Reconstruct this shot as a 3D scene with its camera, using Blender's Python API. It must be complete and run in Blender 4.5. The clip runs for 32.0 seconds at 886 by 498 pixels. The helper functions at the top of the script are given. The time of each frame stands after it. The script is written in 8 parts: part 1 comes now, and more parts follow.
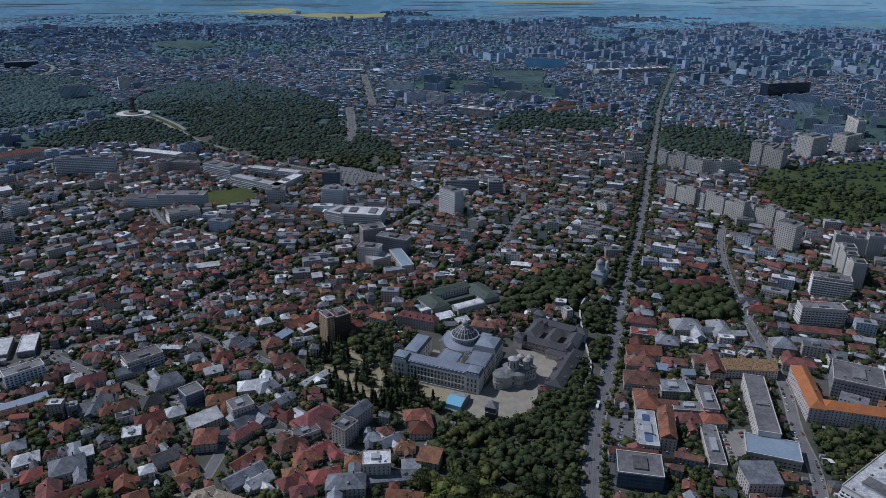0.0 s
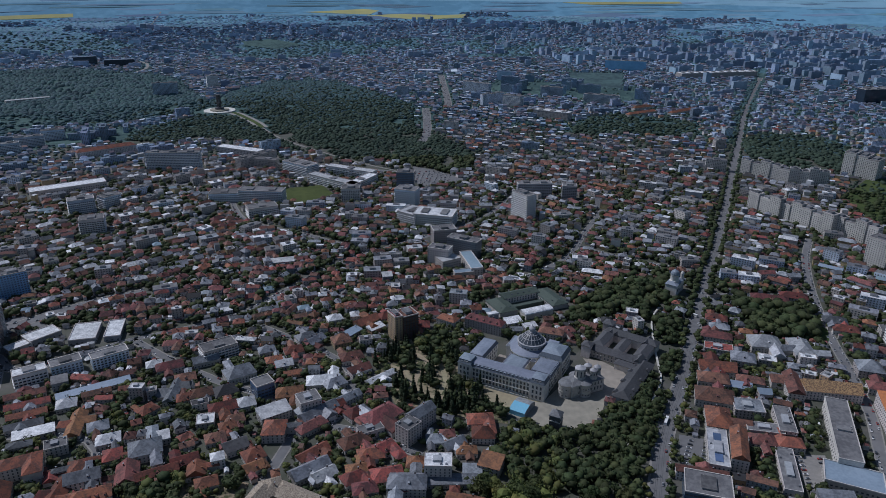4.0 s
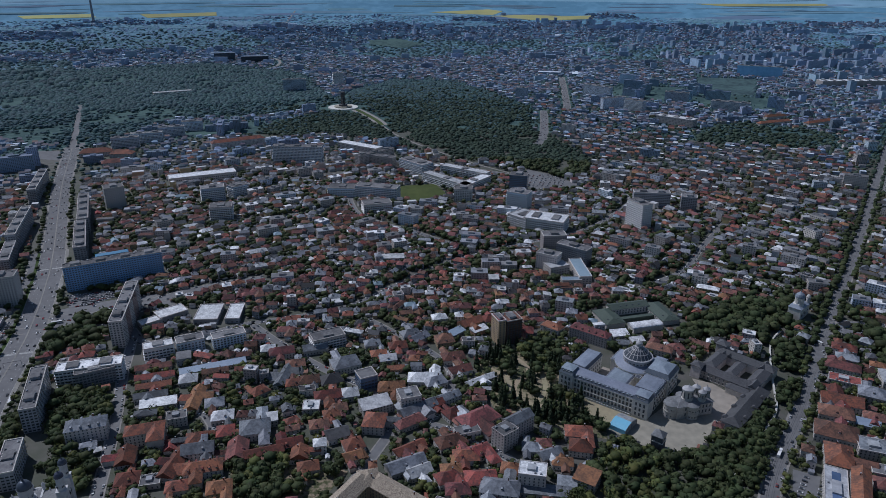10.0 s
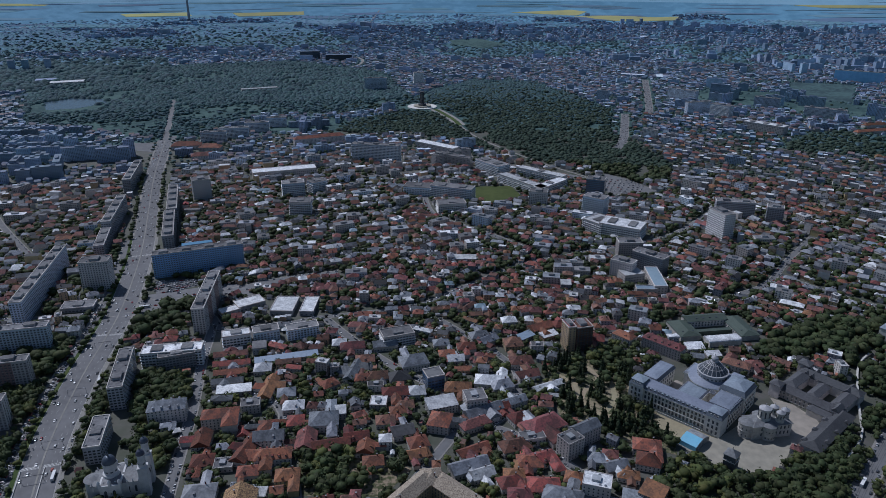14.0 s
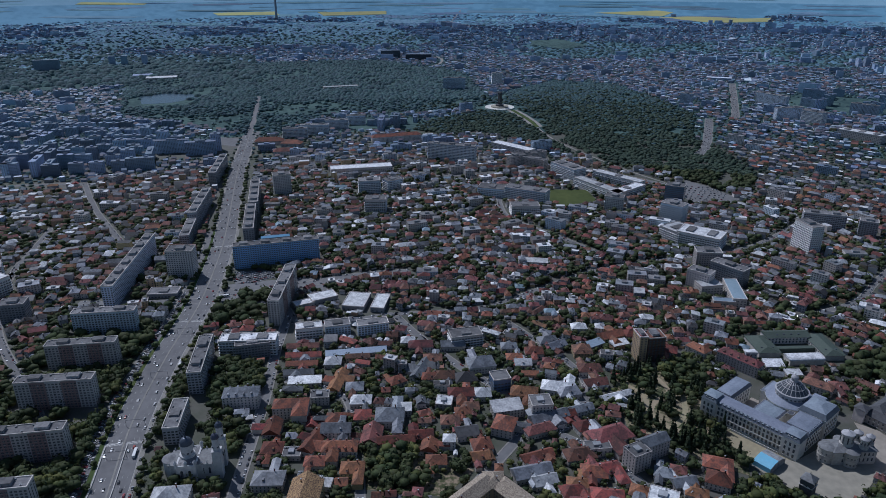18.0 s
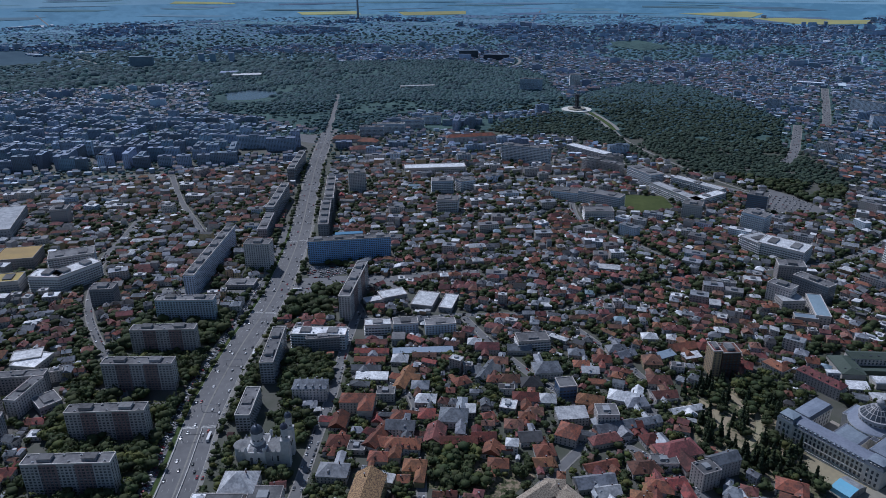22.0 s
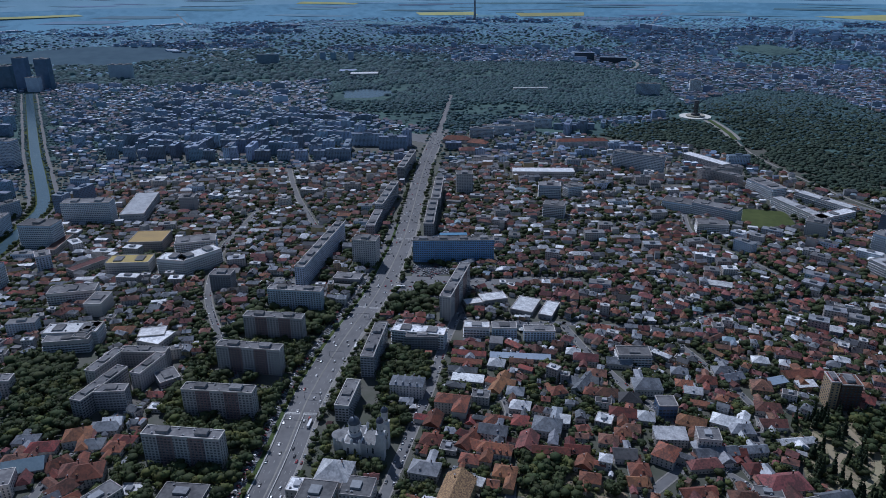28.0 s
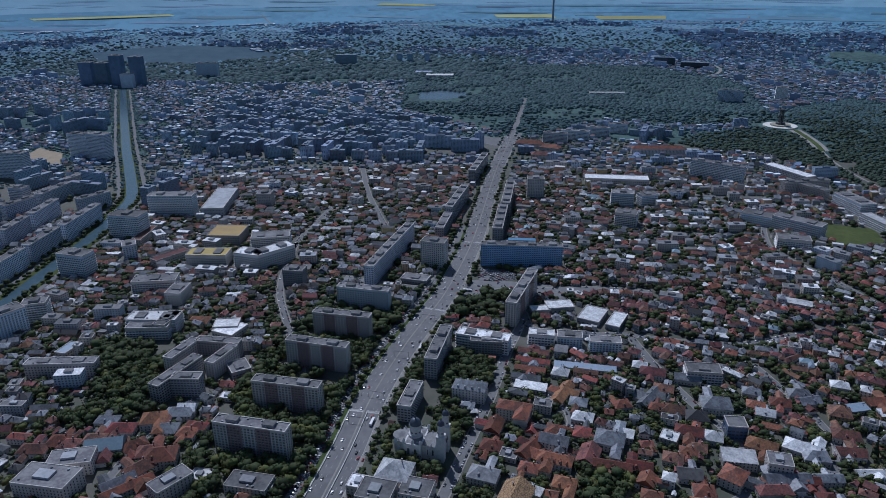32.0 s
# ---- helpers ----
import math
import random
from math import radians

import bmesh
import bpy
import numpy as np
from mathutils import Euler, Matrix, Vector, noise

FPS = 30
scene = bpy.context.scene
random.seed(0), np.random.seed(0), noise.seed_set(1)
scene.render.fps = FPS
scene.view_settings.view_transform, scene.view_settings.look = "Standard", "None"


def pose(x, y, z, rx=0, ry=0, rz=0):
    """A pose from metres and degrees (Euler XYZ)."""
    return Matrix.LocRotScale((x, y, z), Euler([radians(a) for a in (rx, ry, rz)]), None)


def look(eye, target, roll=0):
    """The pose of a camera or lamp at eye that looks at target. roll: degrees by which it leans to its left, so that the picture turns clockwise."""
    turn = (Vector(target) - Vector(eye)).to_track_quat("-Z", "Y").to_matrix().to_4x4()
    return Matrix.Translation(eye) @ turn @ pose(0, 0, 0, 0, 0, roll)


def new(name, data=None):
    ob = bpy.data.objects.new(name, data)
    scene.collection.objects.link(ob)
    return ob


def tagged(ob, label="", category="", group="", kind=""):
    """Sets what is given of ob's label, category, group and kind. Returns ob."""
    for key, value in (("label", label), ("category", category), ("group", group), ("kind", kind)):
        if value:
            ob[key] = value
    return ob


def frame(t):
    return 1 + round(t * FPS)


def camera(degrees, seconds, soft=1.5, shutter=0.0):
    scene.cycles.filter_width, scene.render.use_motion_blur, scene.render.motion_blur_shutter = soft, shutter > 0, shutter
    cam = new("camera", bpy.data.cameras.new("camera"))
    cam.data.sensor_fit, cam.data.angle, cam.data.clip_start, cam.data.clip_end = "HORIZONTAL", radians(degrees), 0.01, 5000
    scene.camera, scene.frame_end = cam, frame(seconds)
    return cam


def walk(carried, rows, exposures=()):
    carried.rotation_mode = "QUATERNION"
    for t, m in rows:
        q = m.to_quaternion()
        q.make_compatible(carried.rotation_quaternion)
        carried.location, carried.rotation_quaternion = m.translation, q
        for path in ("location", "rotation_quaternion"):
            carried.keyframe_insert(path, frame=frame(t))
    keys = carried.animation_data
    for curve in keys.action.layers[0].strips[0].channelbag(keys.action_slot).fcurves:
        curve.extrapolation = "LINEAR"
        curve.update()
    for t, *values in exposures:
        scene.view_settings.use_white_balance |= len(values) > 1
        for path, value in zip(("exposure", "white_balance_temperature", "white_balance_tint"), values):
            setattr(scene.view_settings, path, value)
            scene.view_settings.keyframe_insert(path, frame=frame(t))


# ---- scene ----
EXPOSURE, KELVIN, TINT = -1.08, 5520, 15

# ================= camera =================
cam = camera(64.65, 32.0, soft=0.9)
# seconds, eye x y z, yaw to the left, pitch, lean
ROWS = [
    (0, 0.00, 0.00, 390.00, 0.000, -22.026, 0.726),
    (1, 0.49, 0.46, 390.77, 1.553, -22.034, 0.636),
    (2, 0.95, 0.87, 391.52, 3.122, -22.043, 0.560),
    (3, 1.39, 1.23, 392.25, 4.706, -22.051, 0.495),
    (4, 1.81, 1.54, 392.97, 6.301, -22.060, 0.440),
    (5, 2.20, 1.80, 393.67, 7.905, -22.069, 0.393),
    (6, 2.58, 2.02, 394.37, 9.517, -22.079, 0.351),
    (7, 2.94, 2.21, 395.05, 11.134, -22.089, 0.314),
    (8, 3.28, 2.35, 395.73, 12.754, -22.100, 0.281),
    (9, 3.60, 2.46, 396.41, 14.375, -22.111, 0.249),
    (10, 3.91, 2.54, 397.09, 15.995, -22.122, 0.217),
    (11, 4.20, 2.59, 397.76, 17.615, -22.134, 0.186),
    (12, 4.48, 2.62, 398.44, 19.230, -22.146, 0.154),
    (13, 4.75, 2.62, 399.13, 20.842, -22.158, 0.120),
    (14, 5.01, 2.60, 399.82, 22.449, -22.170, 0.085),
    (15, 5.25, 2.56, 400.52, 24.049, -22.182, 0.047),
    (16, 5.49, 2.51, 401.23, 25.643, -22.193, 0.007),
    (17, 5.72, 2.44, 401.96, 27.229, -22.204, -0.036),
    (18, 5.94, 2.37, 402.70, 28.807, -22.214, -0.081),
    (19, 6.16, 2.28, 403.46, 30.377, -22.223, -0.128),
    (20, 6.38, 2.20, 404.24, 31.939, -22.230, -0.176),
    (21, 6.59, 2.11, 405.04, 33.493, -22.235, -0.226),
    (22, 6.80, 2.02, 405.87, 35.040, -22.238, -0.275),
    (23, 7.00, 1.93, 406.72, 36.578, -22.239, -0.324),
    (24, 7.21, 1.85, 407.61, 38.109, -22.236, -0.371),
    (25, 7.42, 1.78, 408.52, 39.634, -22.230, -0.415),
    (26, 7.63, 1.72, 409.47, 41.154, -22.220, -0.455),
    (27, 7.85, 1.68, 410.45, 42.668, -22.206, -0.488),
    (28, 8.07, 1.65, 411.48, 44.180, -22.187, -0.514),
    (29, 8.29, 1.64, 412.54, 45.688, -22.162, -0.531),
    (30, 8.52, 1.65, 413.64, 47.196, -22.131, -0.536),
    (31, 8.76, 1.69, 414.79, 48.705, -22.094, -0.528),
    (32, 9.01, 1.76, 415.99, 50.216, -22.049, -0.504),
]
walk(cam, [(t, pose(x, y, z, 0, 0, yaw) @ pose(0, 0, 0, 90 + pitch) @ pose(0, 0, 0, 0, 0, lean)) for t, x, y, z, yaw, pitch, lean in ROWS],
     exposures=((0, EXPOSURE - 0.06, KELVIN, TINT), (32, EXPOSURE + 0.08, KELVIN - 340, TINT)))

# ================= light =================
SUN_YAW, SUN_UP = 71.0, 52.0
world = bpy.data.worlds.new("sky")
scene.world = world
world.use_nodes = True
wn = world.node_tree.nodes
sky = wn.new("ShaderNodeTexSky")
sky.sky_type, sky.sun_disc = "NISHITA", False
sky.air_density, sky.ozone_density = 1.6, 3.0
sky.sun_elevation, sky.sun_rotation = radians(SUN_UP), radians(-SUN_YAW)
world.node_tree.links.new(sky.outputs[0], wn["Background"].inputs[0])
wn["Background"].inputs[1].default_value = 0.073
sun = new("sun", bpy.data.lights.new("sun", "SUN"))
sun.data.energy, sun.data.angle, sun.data.color = 5.4, radians(0.5), (1.0, 0.94, 0.85)
to_sun = Vector((-math.sin(radians(SUN_YAW)) * math.cos(radians(SUN_UP)), math.cos(radians(SUN_YAW)) * math.cos(radians(SUN_UP)), math.sin(radians(SUN_UP))))
sun.matrix_world = look(to_sun * 900, (0, 0, 0))

# ================= materials =================


def material(name, a, b, rough=0.8, grain=0.6, blotch=0.05, vary=0.25, hue=0.02, metal=0.0, per="object", bump=0.15, spread=0.28, spec=0.35):
    """Two colours mixed by a fine and a broad noise; each object or island differs in value and hue."""
    m = bpy.data.materials.new(name)
    m.use_nodes = True
    t = m.node_tree
    n, link = t.nodes, t.links.new
    p = n["Principled BSDF"]
    p.inputs["Roughness"].default_value, p.inputs["Metallic"].default_value = rough, metal
    p.inputs["Specular IOR Level"].default_value = spec
    geo = n.new("ShaderNodeNewGeometry")
    fine, broad = n.new("ShaderNodeTexNoise"), n.new("ShaderNodeTexNoise")
    fine.inputs["Scale"].default_value, fine.inputs["Detail"].default_value = grain, 4
    broad.inputs["Scale"].default_value, broad.inputs["Detail"].default_value = blotch, 3
    for x in (fine, broad):
        link(geo.outputs["Position"], x.inputs["Vector"])
    add = n.new("ShaderNodeMath")
    add.operation = "ADD"
    link(fine.outputs[0], add.inputs[0])
    link(broad.outputs[0], add.inputs[1])
    ramp = n.new("ShaderNodeMapRange")
    ramp.inputs["From Min"].default_value, ramp.inputs["From Max"].default_value = 1 - spread, 1 + spread
    link(add.outputs[0], ramp.inputs["Value"])
    mix = n.new("ShaderNodeMix")
    mix.data_type = "RGBA"
    mix.inputs["A"].default_value, mix.inputs["B"].default_value = (*a, 1), (*b, 1)
    link(ramp.outputs[0], mix.inputs["Factor"])
    hsv = n.new("ShaderNodeHueSaturation")
    link(mix.outputs["Result"], hsv.inputs["Color"])
    if per == "object":
        rnd = n.new("ShaderNodeObjectInfo").outputs["Random"]
    else:
        rnd = geo.outputs["Random Per Island"]
    val, shift = n.new("ShaderNodeMapRange"), n.new("ShaderNodeMath")
    val.inputs["To Min"].default_value, val.inputs["To Max"].default_value = 1 - vary, 1 + vary
    link(rnd, val.inputs["Value"])
    link(val.outputs[0], hsv.inputs["Value"])
    wrap = n.new("ShaderNodeMath")
    wrap.operation = "MULTIPLY"
    wrap.inputs[1].default_value = 7.31
    link(rnd, wrap.inputs[0])
    frac = n.new("ShaderNodeMath")
    frac.operation = "FRACT"
    link(wrap.outputs[0], frac.inputs[0])
    shift.operation = "MULTIPLY_ADD"
    shift.inputs[1].default_value, shift.inputs[2].default_value = 2 * hue, 0.5 - hue
    link(frac.outputs[0], shift.inputs[0])
    link(shift.outputs[0], hsv.inputs["Hue"])
    link(hsv.outputs[0], p.inputs["Base Color"])
    if bump:
        bp = n.new("ShaderNodeBump")
        bp.inputs["Strength"].default_value, bp.inputs["Distance"].default_value = bump, 0.3
        link(fine.outputs[0], bp.inputs["Height"])
        link(bp.outputs[0], p.inputs["Normal"])
    return m


def leafy(m, share=0.28):
    """Lets sunlight shine through thin leaves."""
    t = m.node_tree
    p, out = t.nodes["Principled BSDF"], t.nodes["Material Output"]
    tl, mx = t.nodes.new("ShaderNodeBsdfTranslucent"), t.nodes.new("ShaderNodeMixShader")
    t.links.new(p.inputs["Base Color"].links[0].from_socket, tl.inputs["Color"])
    mx.inputs[0].default_value = share
    t.links.new(p.outputs[0], mx.inputs[1])
    t.links.new(tl.outputs[0], mx.inputs[2])
    t.links.new(mx.outputs[0], out.inputs["Surface"])
    return m


def island(name, *rest, **more):
    return material(name, *rest, per="island", **more)


SPEC = {
    "tile_red": ((0.26, 0.085, 0.058), (0.11, 0.052, 0.043), dict(spread=0.16, rough=0.8, grain=0.55, blotch=0.12, bump=0.5, vary=0.5, hue=0.02)),
    "tile_brown": ((0.215, 0.092, 0.074), (0.095, 0.052, 0.046), dict(spread=0.16, rough=0.85, grain=0.55, blotch=0.12, bump=0.5, vary=0.4, hue=0.025)),
    "tile_orange": ((0.275, 0.115, 0.065), (0.14, 0.068, 0.046), dict(spread=0.16, rough=0.8, grain=0.55, blotch=0.12, bump=0.5, vary=0.3, hue=0.02)),
    "sheet_grey": ((0.26, 0.275, 0.305), (0.14, 0.15, 0.17), dict(spread=0.16, rough=0.5, grain=0.45, blotch=0.1, bump=0.3, vary=0.55, hue=0.02, metal=0.15)),
    "sheet_dark": ((0.07, 0.07, 0.075), (0.045, 0.045, 0.05), dict(spread=0.16, rough=0.6, grain=0.6, vary=0.4)),
    "sheet_white": ((0.74, 0.75, 0.76), (0.38, 0.39, 0.41), dict(rough=0.5, grain=0.5, blotch=0.14, spread=0.22, vary=0.3)),
    "sheet_blue": ((0.26, 0.33, 0.40), (0.19, 0.25, 0.31), dict(rough=0.45, grain=0.4, vary=0.2)),
    "bitumen": ((0.185, 0.185, 0.19), (0.11, 0.11, 0.118), dict(spread=0.16, rough=0.9, grain=0.3, vary=0.35)),
    "plaster_pale": ((0.64, 0.595, 0.56), (0.45, 0.42, 0.40), dict(rough=0.9, grain=0.35, vary=0.3, hue=0.03)),
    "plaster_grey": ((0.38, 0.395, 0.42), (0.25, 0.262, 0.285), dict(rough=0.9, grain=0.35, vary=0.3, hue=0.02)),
    "bluegrey": ((0.64, 0.72, 0.82), (0.50, 0.57, 0.67), dict(rough=0.6, grain=0.2, vary=0.25)),
    "plaster_ochre": ((0.50, 0.38, 0.22), (0.36, 0.27, 0.17), dict(rough=0.9, grain=0.35, vary=0.3, hue=0.03)),
}
MAT, ISL = {}, {}
for key, (ca, cb, more) in SPEC.items():
    MAT[key], ISL[key] = material(key, ca, cb, **more), island(key + "_many", ca, cb, **{**more, "rough": 0.75, "spec": 0.35})
# roofs and walls of the outer estates and suburbs, blue distance haze mixed into their colours
SUBURB_HAZED = {
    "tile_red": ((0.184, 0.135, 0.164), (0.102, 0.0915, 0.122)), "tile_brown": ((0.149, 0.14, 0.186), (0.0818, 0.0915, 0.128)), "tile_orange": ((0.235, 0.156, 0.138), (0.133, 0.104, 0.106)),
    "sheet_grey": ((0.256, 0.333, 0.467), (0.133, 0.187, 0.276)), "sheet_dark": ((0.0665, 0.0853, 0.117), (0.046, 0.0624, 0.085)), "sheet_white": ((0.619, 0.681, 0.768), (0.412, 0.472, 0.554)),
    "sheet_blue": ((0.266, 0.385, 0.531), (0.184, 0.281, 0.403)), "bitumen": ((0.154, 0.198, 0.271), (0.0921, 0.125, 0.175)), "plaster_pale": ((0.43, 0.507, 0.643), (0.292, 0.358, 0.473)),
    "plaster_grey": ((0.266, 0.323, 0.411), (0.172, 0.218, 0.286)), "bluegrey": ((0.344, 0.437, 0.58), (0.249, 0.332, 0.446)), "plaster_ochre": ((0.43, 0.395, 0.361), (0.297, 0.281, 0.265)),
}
HAZED = {key: island(key + "_suburb", ca, cb, rough=0.6, grain=0.35, vary=0.4, hue=0.02, spread=0.2, spec=0.35) for key, (ca, cb) in SUBURB_HAZED.items()}
# outer ground: distance haze mixed into the colours, bluer and paler outwards
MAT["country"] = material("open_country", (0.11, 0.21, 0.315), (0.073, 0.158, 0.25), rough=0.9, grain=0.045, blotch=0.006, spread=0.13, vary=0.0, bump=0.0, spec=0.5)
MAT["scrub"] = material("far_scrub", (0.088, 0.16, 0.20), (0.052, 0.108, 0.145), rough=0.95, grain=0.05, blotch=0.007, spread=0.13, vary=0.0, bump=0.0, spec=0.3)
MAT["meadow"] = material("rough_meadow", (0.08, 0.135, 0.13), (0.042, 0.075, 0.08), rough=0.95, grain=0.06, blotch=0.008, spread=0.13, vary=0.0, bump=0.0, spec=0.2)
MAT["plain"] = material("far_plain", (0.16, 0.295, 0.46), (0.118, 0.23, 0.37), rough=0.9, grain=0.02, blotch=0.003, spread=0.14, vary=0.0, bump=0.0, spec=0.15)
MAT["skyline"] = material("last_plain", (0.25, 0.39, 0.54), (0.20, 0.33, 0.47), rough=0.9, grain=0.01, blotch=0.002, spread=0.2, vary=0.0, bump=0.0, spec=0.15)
MAT["sheet_pale"] = material("pale_sheet", (0.46, 0.475, 0.50), (0.26, 0.27, 0.29), rough=0.5, grain=0.4, blotch=0.14, spread=0.2, vary=0.3)
MAT["white"] = material("white_render", (0.82, 0.82, 0.81), (0.68, 0.68, 0.68), rough=0.8, grain=0.3, vary=0.1)
MAT["old_tile"] = material("old_tile", (0.46, 0.30, 0.15), (0.15, 0.095, 0.065), rough=0.9, grain=0.7, blotch=1.6, vary=0.08, hue=0.0, bump=0.6, spread=0.12)
MAT["moss_tile"] = material("moss_tile", (0.45, 0.385, 0.30), (0.20, 0.16, 0.125), rough=0.95, grain=0.9, blotch=1.4, vary=0.08, hue=0.0, bump=0.7, spread=0.14)
MAT["tile_bright"] = material("bright_tile", (0.45, 0.17, 0.062), (0.31, 0.12, 0.05), rough=0.8, grain=0.5, blotch=0.1, vary=0.05, hue=0.0, bump=0.3)
MAT["panel"] = material("panel_concrete", (0.60, 0.585, 0.57), (0.45, 0.44, 0.435), rough=0.9, grain=0.25, vary=0.15)
MAT["panel_brown"] = material("panel_brown", (0.34, 0.25, 0.23), (0.26, 0.195, 0.185), rough=0.9, grain=0.25, vary=0.1)
MAT["panel_blue"] = material("panel_blue", (0.34, 0.54, 0.86), (0.25, 0.42, 0.72), rough=0.8, grain=0.12, vary=0.1)
MAT["yellow"] = material("yellow_roof", (0.42, 0.29, 0.08), (0.30, 0.21, 0.07), rough=0.7, vary=0.1)
MAT["curtain"] = material("curtain_wall", (0.11, 0.18, 0.29), (0.08, 0.135, 0.22), rough=0.25, grain=0.08, vary=0.2, spec=0.6, bump=0)
MAT["black_glass"] = material("black_glass", (0.03, 0.05, 0.085), (0.022, 0.035, 0.06), rough=0.12, vary=0.1, spec=0.6, bump=0)
MAT["glass"] = material("window_glass", (0.06, 0.07, 0.085), (0.10, 0.11, 0.125), rough=0.12, grain=0.3, vary=0.3, spec=0.6, bump=0)
MAT["stone"] = material("pale_stone", (0.68, 0.66, 0.62), (0.50, 0.49, 0.46), rough=0.85, grain=0.3, vary=0.1)
MAT["pale_lead"] = material("pale_lead", (0.42, 0.42, 0.43), (0.29, 0.29, 0.31), rough=0.6, grain=0.5, vary=0.1)
MAT["brick_dark"] = material("dark_brick", (0.15, 0.085, 0.065), (0.085, 0.055, 0.047), rough=0.9, grain=0.6, vary=0.1)
MAT["garden"] = material("garden_earth", (0.27, 0.225, 0.15), (0.06, 0.072, 0.032), rough=0.95, grain=0.3, blotch=0.07, spread=0.12, vary=0.0)
MAT["old_stone"] = material("old_stone", (0.54, 0.525, 0.485), (0.33, 0.32, 0.295), rough=0.9, grain=0.4, vary=0.05)
MAT["dull_lead"] = material("dull_lead", (0.22, 0.225, 0.235), (0.13, 0.133, 0.14), rough=0.65, grain=0.5, blotch=0.2, vary=0.08)
MAT["lead"] = material("lead_sheet", (0.27, 0.31, 0.375), (0.185, 0.215, 0.265), rough=0.55, grain=0.5, vary=0.12, metal=0.1)
MAT["slate"] = material("dark_slate", (0.115, 0.117, 0.125), (0.065, 0.067, 0.075), rough=0.85, grain=0.6, vary=0.2)
MAT["asphalt"] = material("asphalt", (0.19, 0.19, 0.195), (0.13, 0.13, 0.135), rough=0.9, grain=0.12, blotch=0.02, vary=0.05, bump=0.05)
MAT["paving"] = material("paving", (0.30, 0.285, 0.265), (0.20, 0.195, 0.185), rough=0.9, grain=0.25, blotch=0.03, vary=0.05)
MAT["plaza"] = material("plaza_stone", (0.36, 0.325, 0.27), (0.25, 0.23, 0.195), rough=0.9, grain=0.15, blotch=0.04, vary=0.05)
MAT["mark"] = material("road_paint", (0.6, 0.6, 0.58), (0.4, 0.4, 0.39), rough=0.8, grain=0.4, vary=0.1)
MAT["water"] = material("canal_water", (0.06, 0.10, 0.135), (0.048, 0.082, 0.115), rough=0.2, grain=0.05, vary=0.0, spec=0.5, bump=0.03)
MAT["grass"] = material("grass", (0.085, 0.11, 0.04), (0.05, 0.072, 0.028), rough=0.95, grain=0.08, blotch=0.012, vary=0.1, spec=0.1)
# far scrub flat and crops: their blue is painted distance haze
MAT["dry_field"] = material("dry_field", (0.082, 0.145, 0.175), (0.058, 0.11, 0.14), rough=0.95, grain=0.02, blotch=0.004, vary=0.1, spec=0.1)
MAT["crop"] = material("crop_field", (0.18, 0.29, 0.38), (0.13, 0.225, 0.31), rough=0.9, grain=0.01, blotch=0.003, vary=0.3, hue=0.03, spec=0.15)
MAT["rape_field"] = material("rape_field", (0.46, 0.44, 0.18), (0.36, 0.36, 0.17), rough=0.9, grain=0.02, blotch=0.006, vary=0.15, spec=0.2)
MAT["sand_path"] = material("sand_path", (0.36, 0.30, 0.20), (0.27, 0.23, 0.16), rough=0.95, grain=0.2, vary=0.05)
MAT["bark"] = material("bark", (0.09, 0.07, 0.05), (0.05, 0.04, 0.03), rough=0.95, grain=3)
MAT["leaf"] = material("leaves", (0.088, 0.106, 0.038), (0.036, 0.05, 0.02), rough=0.75, grain=0.7, vary=0.35, hue=0.035, spec=0.2, bump=0)
MAT["leaf_light"] = material("light_leaves", (0.19, 0.20, 0.06), (0.11, 0.135, 0.04), rough=0.75, grain=0.7, vary=0.3, hue=0.03, spec=0.2, bump=0)
MAT["leaf_dark"] = material("dark_needles", (0.04, 0.06, 0.03), (0.025, 0.04, 0.02), rough=0.8, grain=0.7, vary=0.3, hue=0.02, spec=0.15, bump=0)
MAT["leaf_rust"] = material("copper_leaves", (0.20, 0.09, 0.035), (0.12, 0.055, 0.025), rough=0.8, grain=0.7, vary=0.2, spec=0.15, bump=0)
ISL["leaf"] = island("leaves_many", (0.10, 0.135, 0.055), (0.06, 0.09, 0.035), rough=0.75, grain=0.3, blotch=0.01, vary=0.4, hue=0.03, spec=0.2, bump=0)
for key in ("leaf", "leaf_light", "leaf_dark", "leaf_rust"):
    leafy(MAT[key])
leafy(ISL["leaf"])
MAT["car_white"] = material("white_paint", (0.75, 0.75, 0.75), (0.7, 0.7, 0.7), rough=0.3, vary=0.1, bump=0)
MAT["car_silver"] = material("silver_paint", (0.42, 0.43, 0.44), (0.38, 0.39, 0.4), rough=0.35, vary=0.3, metal=0.4, bump=0)
MAT["car_dark"] = material("dark_paint", (0.03, 0.032, 0.04), (0.025, 0.027, 0.03), rough=0.3, vary=0.6, bump=0)
MAT["car_red"] = material("red_paint", (0.35, 0.03, 0.03), (0.3, 0.03, 0.03), rough=0.3, vary=0.3, bump=0)
MAT["rubber"] = material("rubber", (0.02, 0.02, 0.02), (0.03, 0.03, 0.03), rough=0.9, bump=0)

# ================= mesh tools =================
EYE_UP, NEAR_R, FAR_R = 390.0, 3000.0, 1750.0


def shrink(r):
    """Scale that pulls land beyond three kilometres towards the camera's eye, keeping its view."""
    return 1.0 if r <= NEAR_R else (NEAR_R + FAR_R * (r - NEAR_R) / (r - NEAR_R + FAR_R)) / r


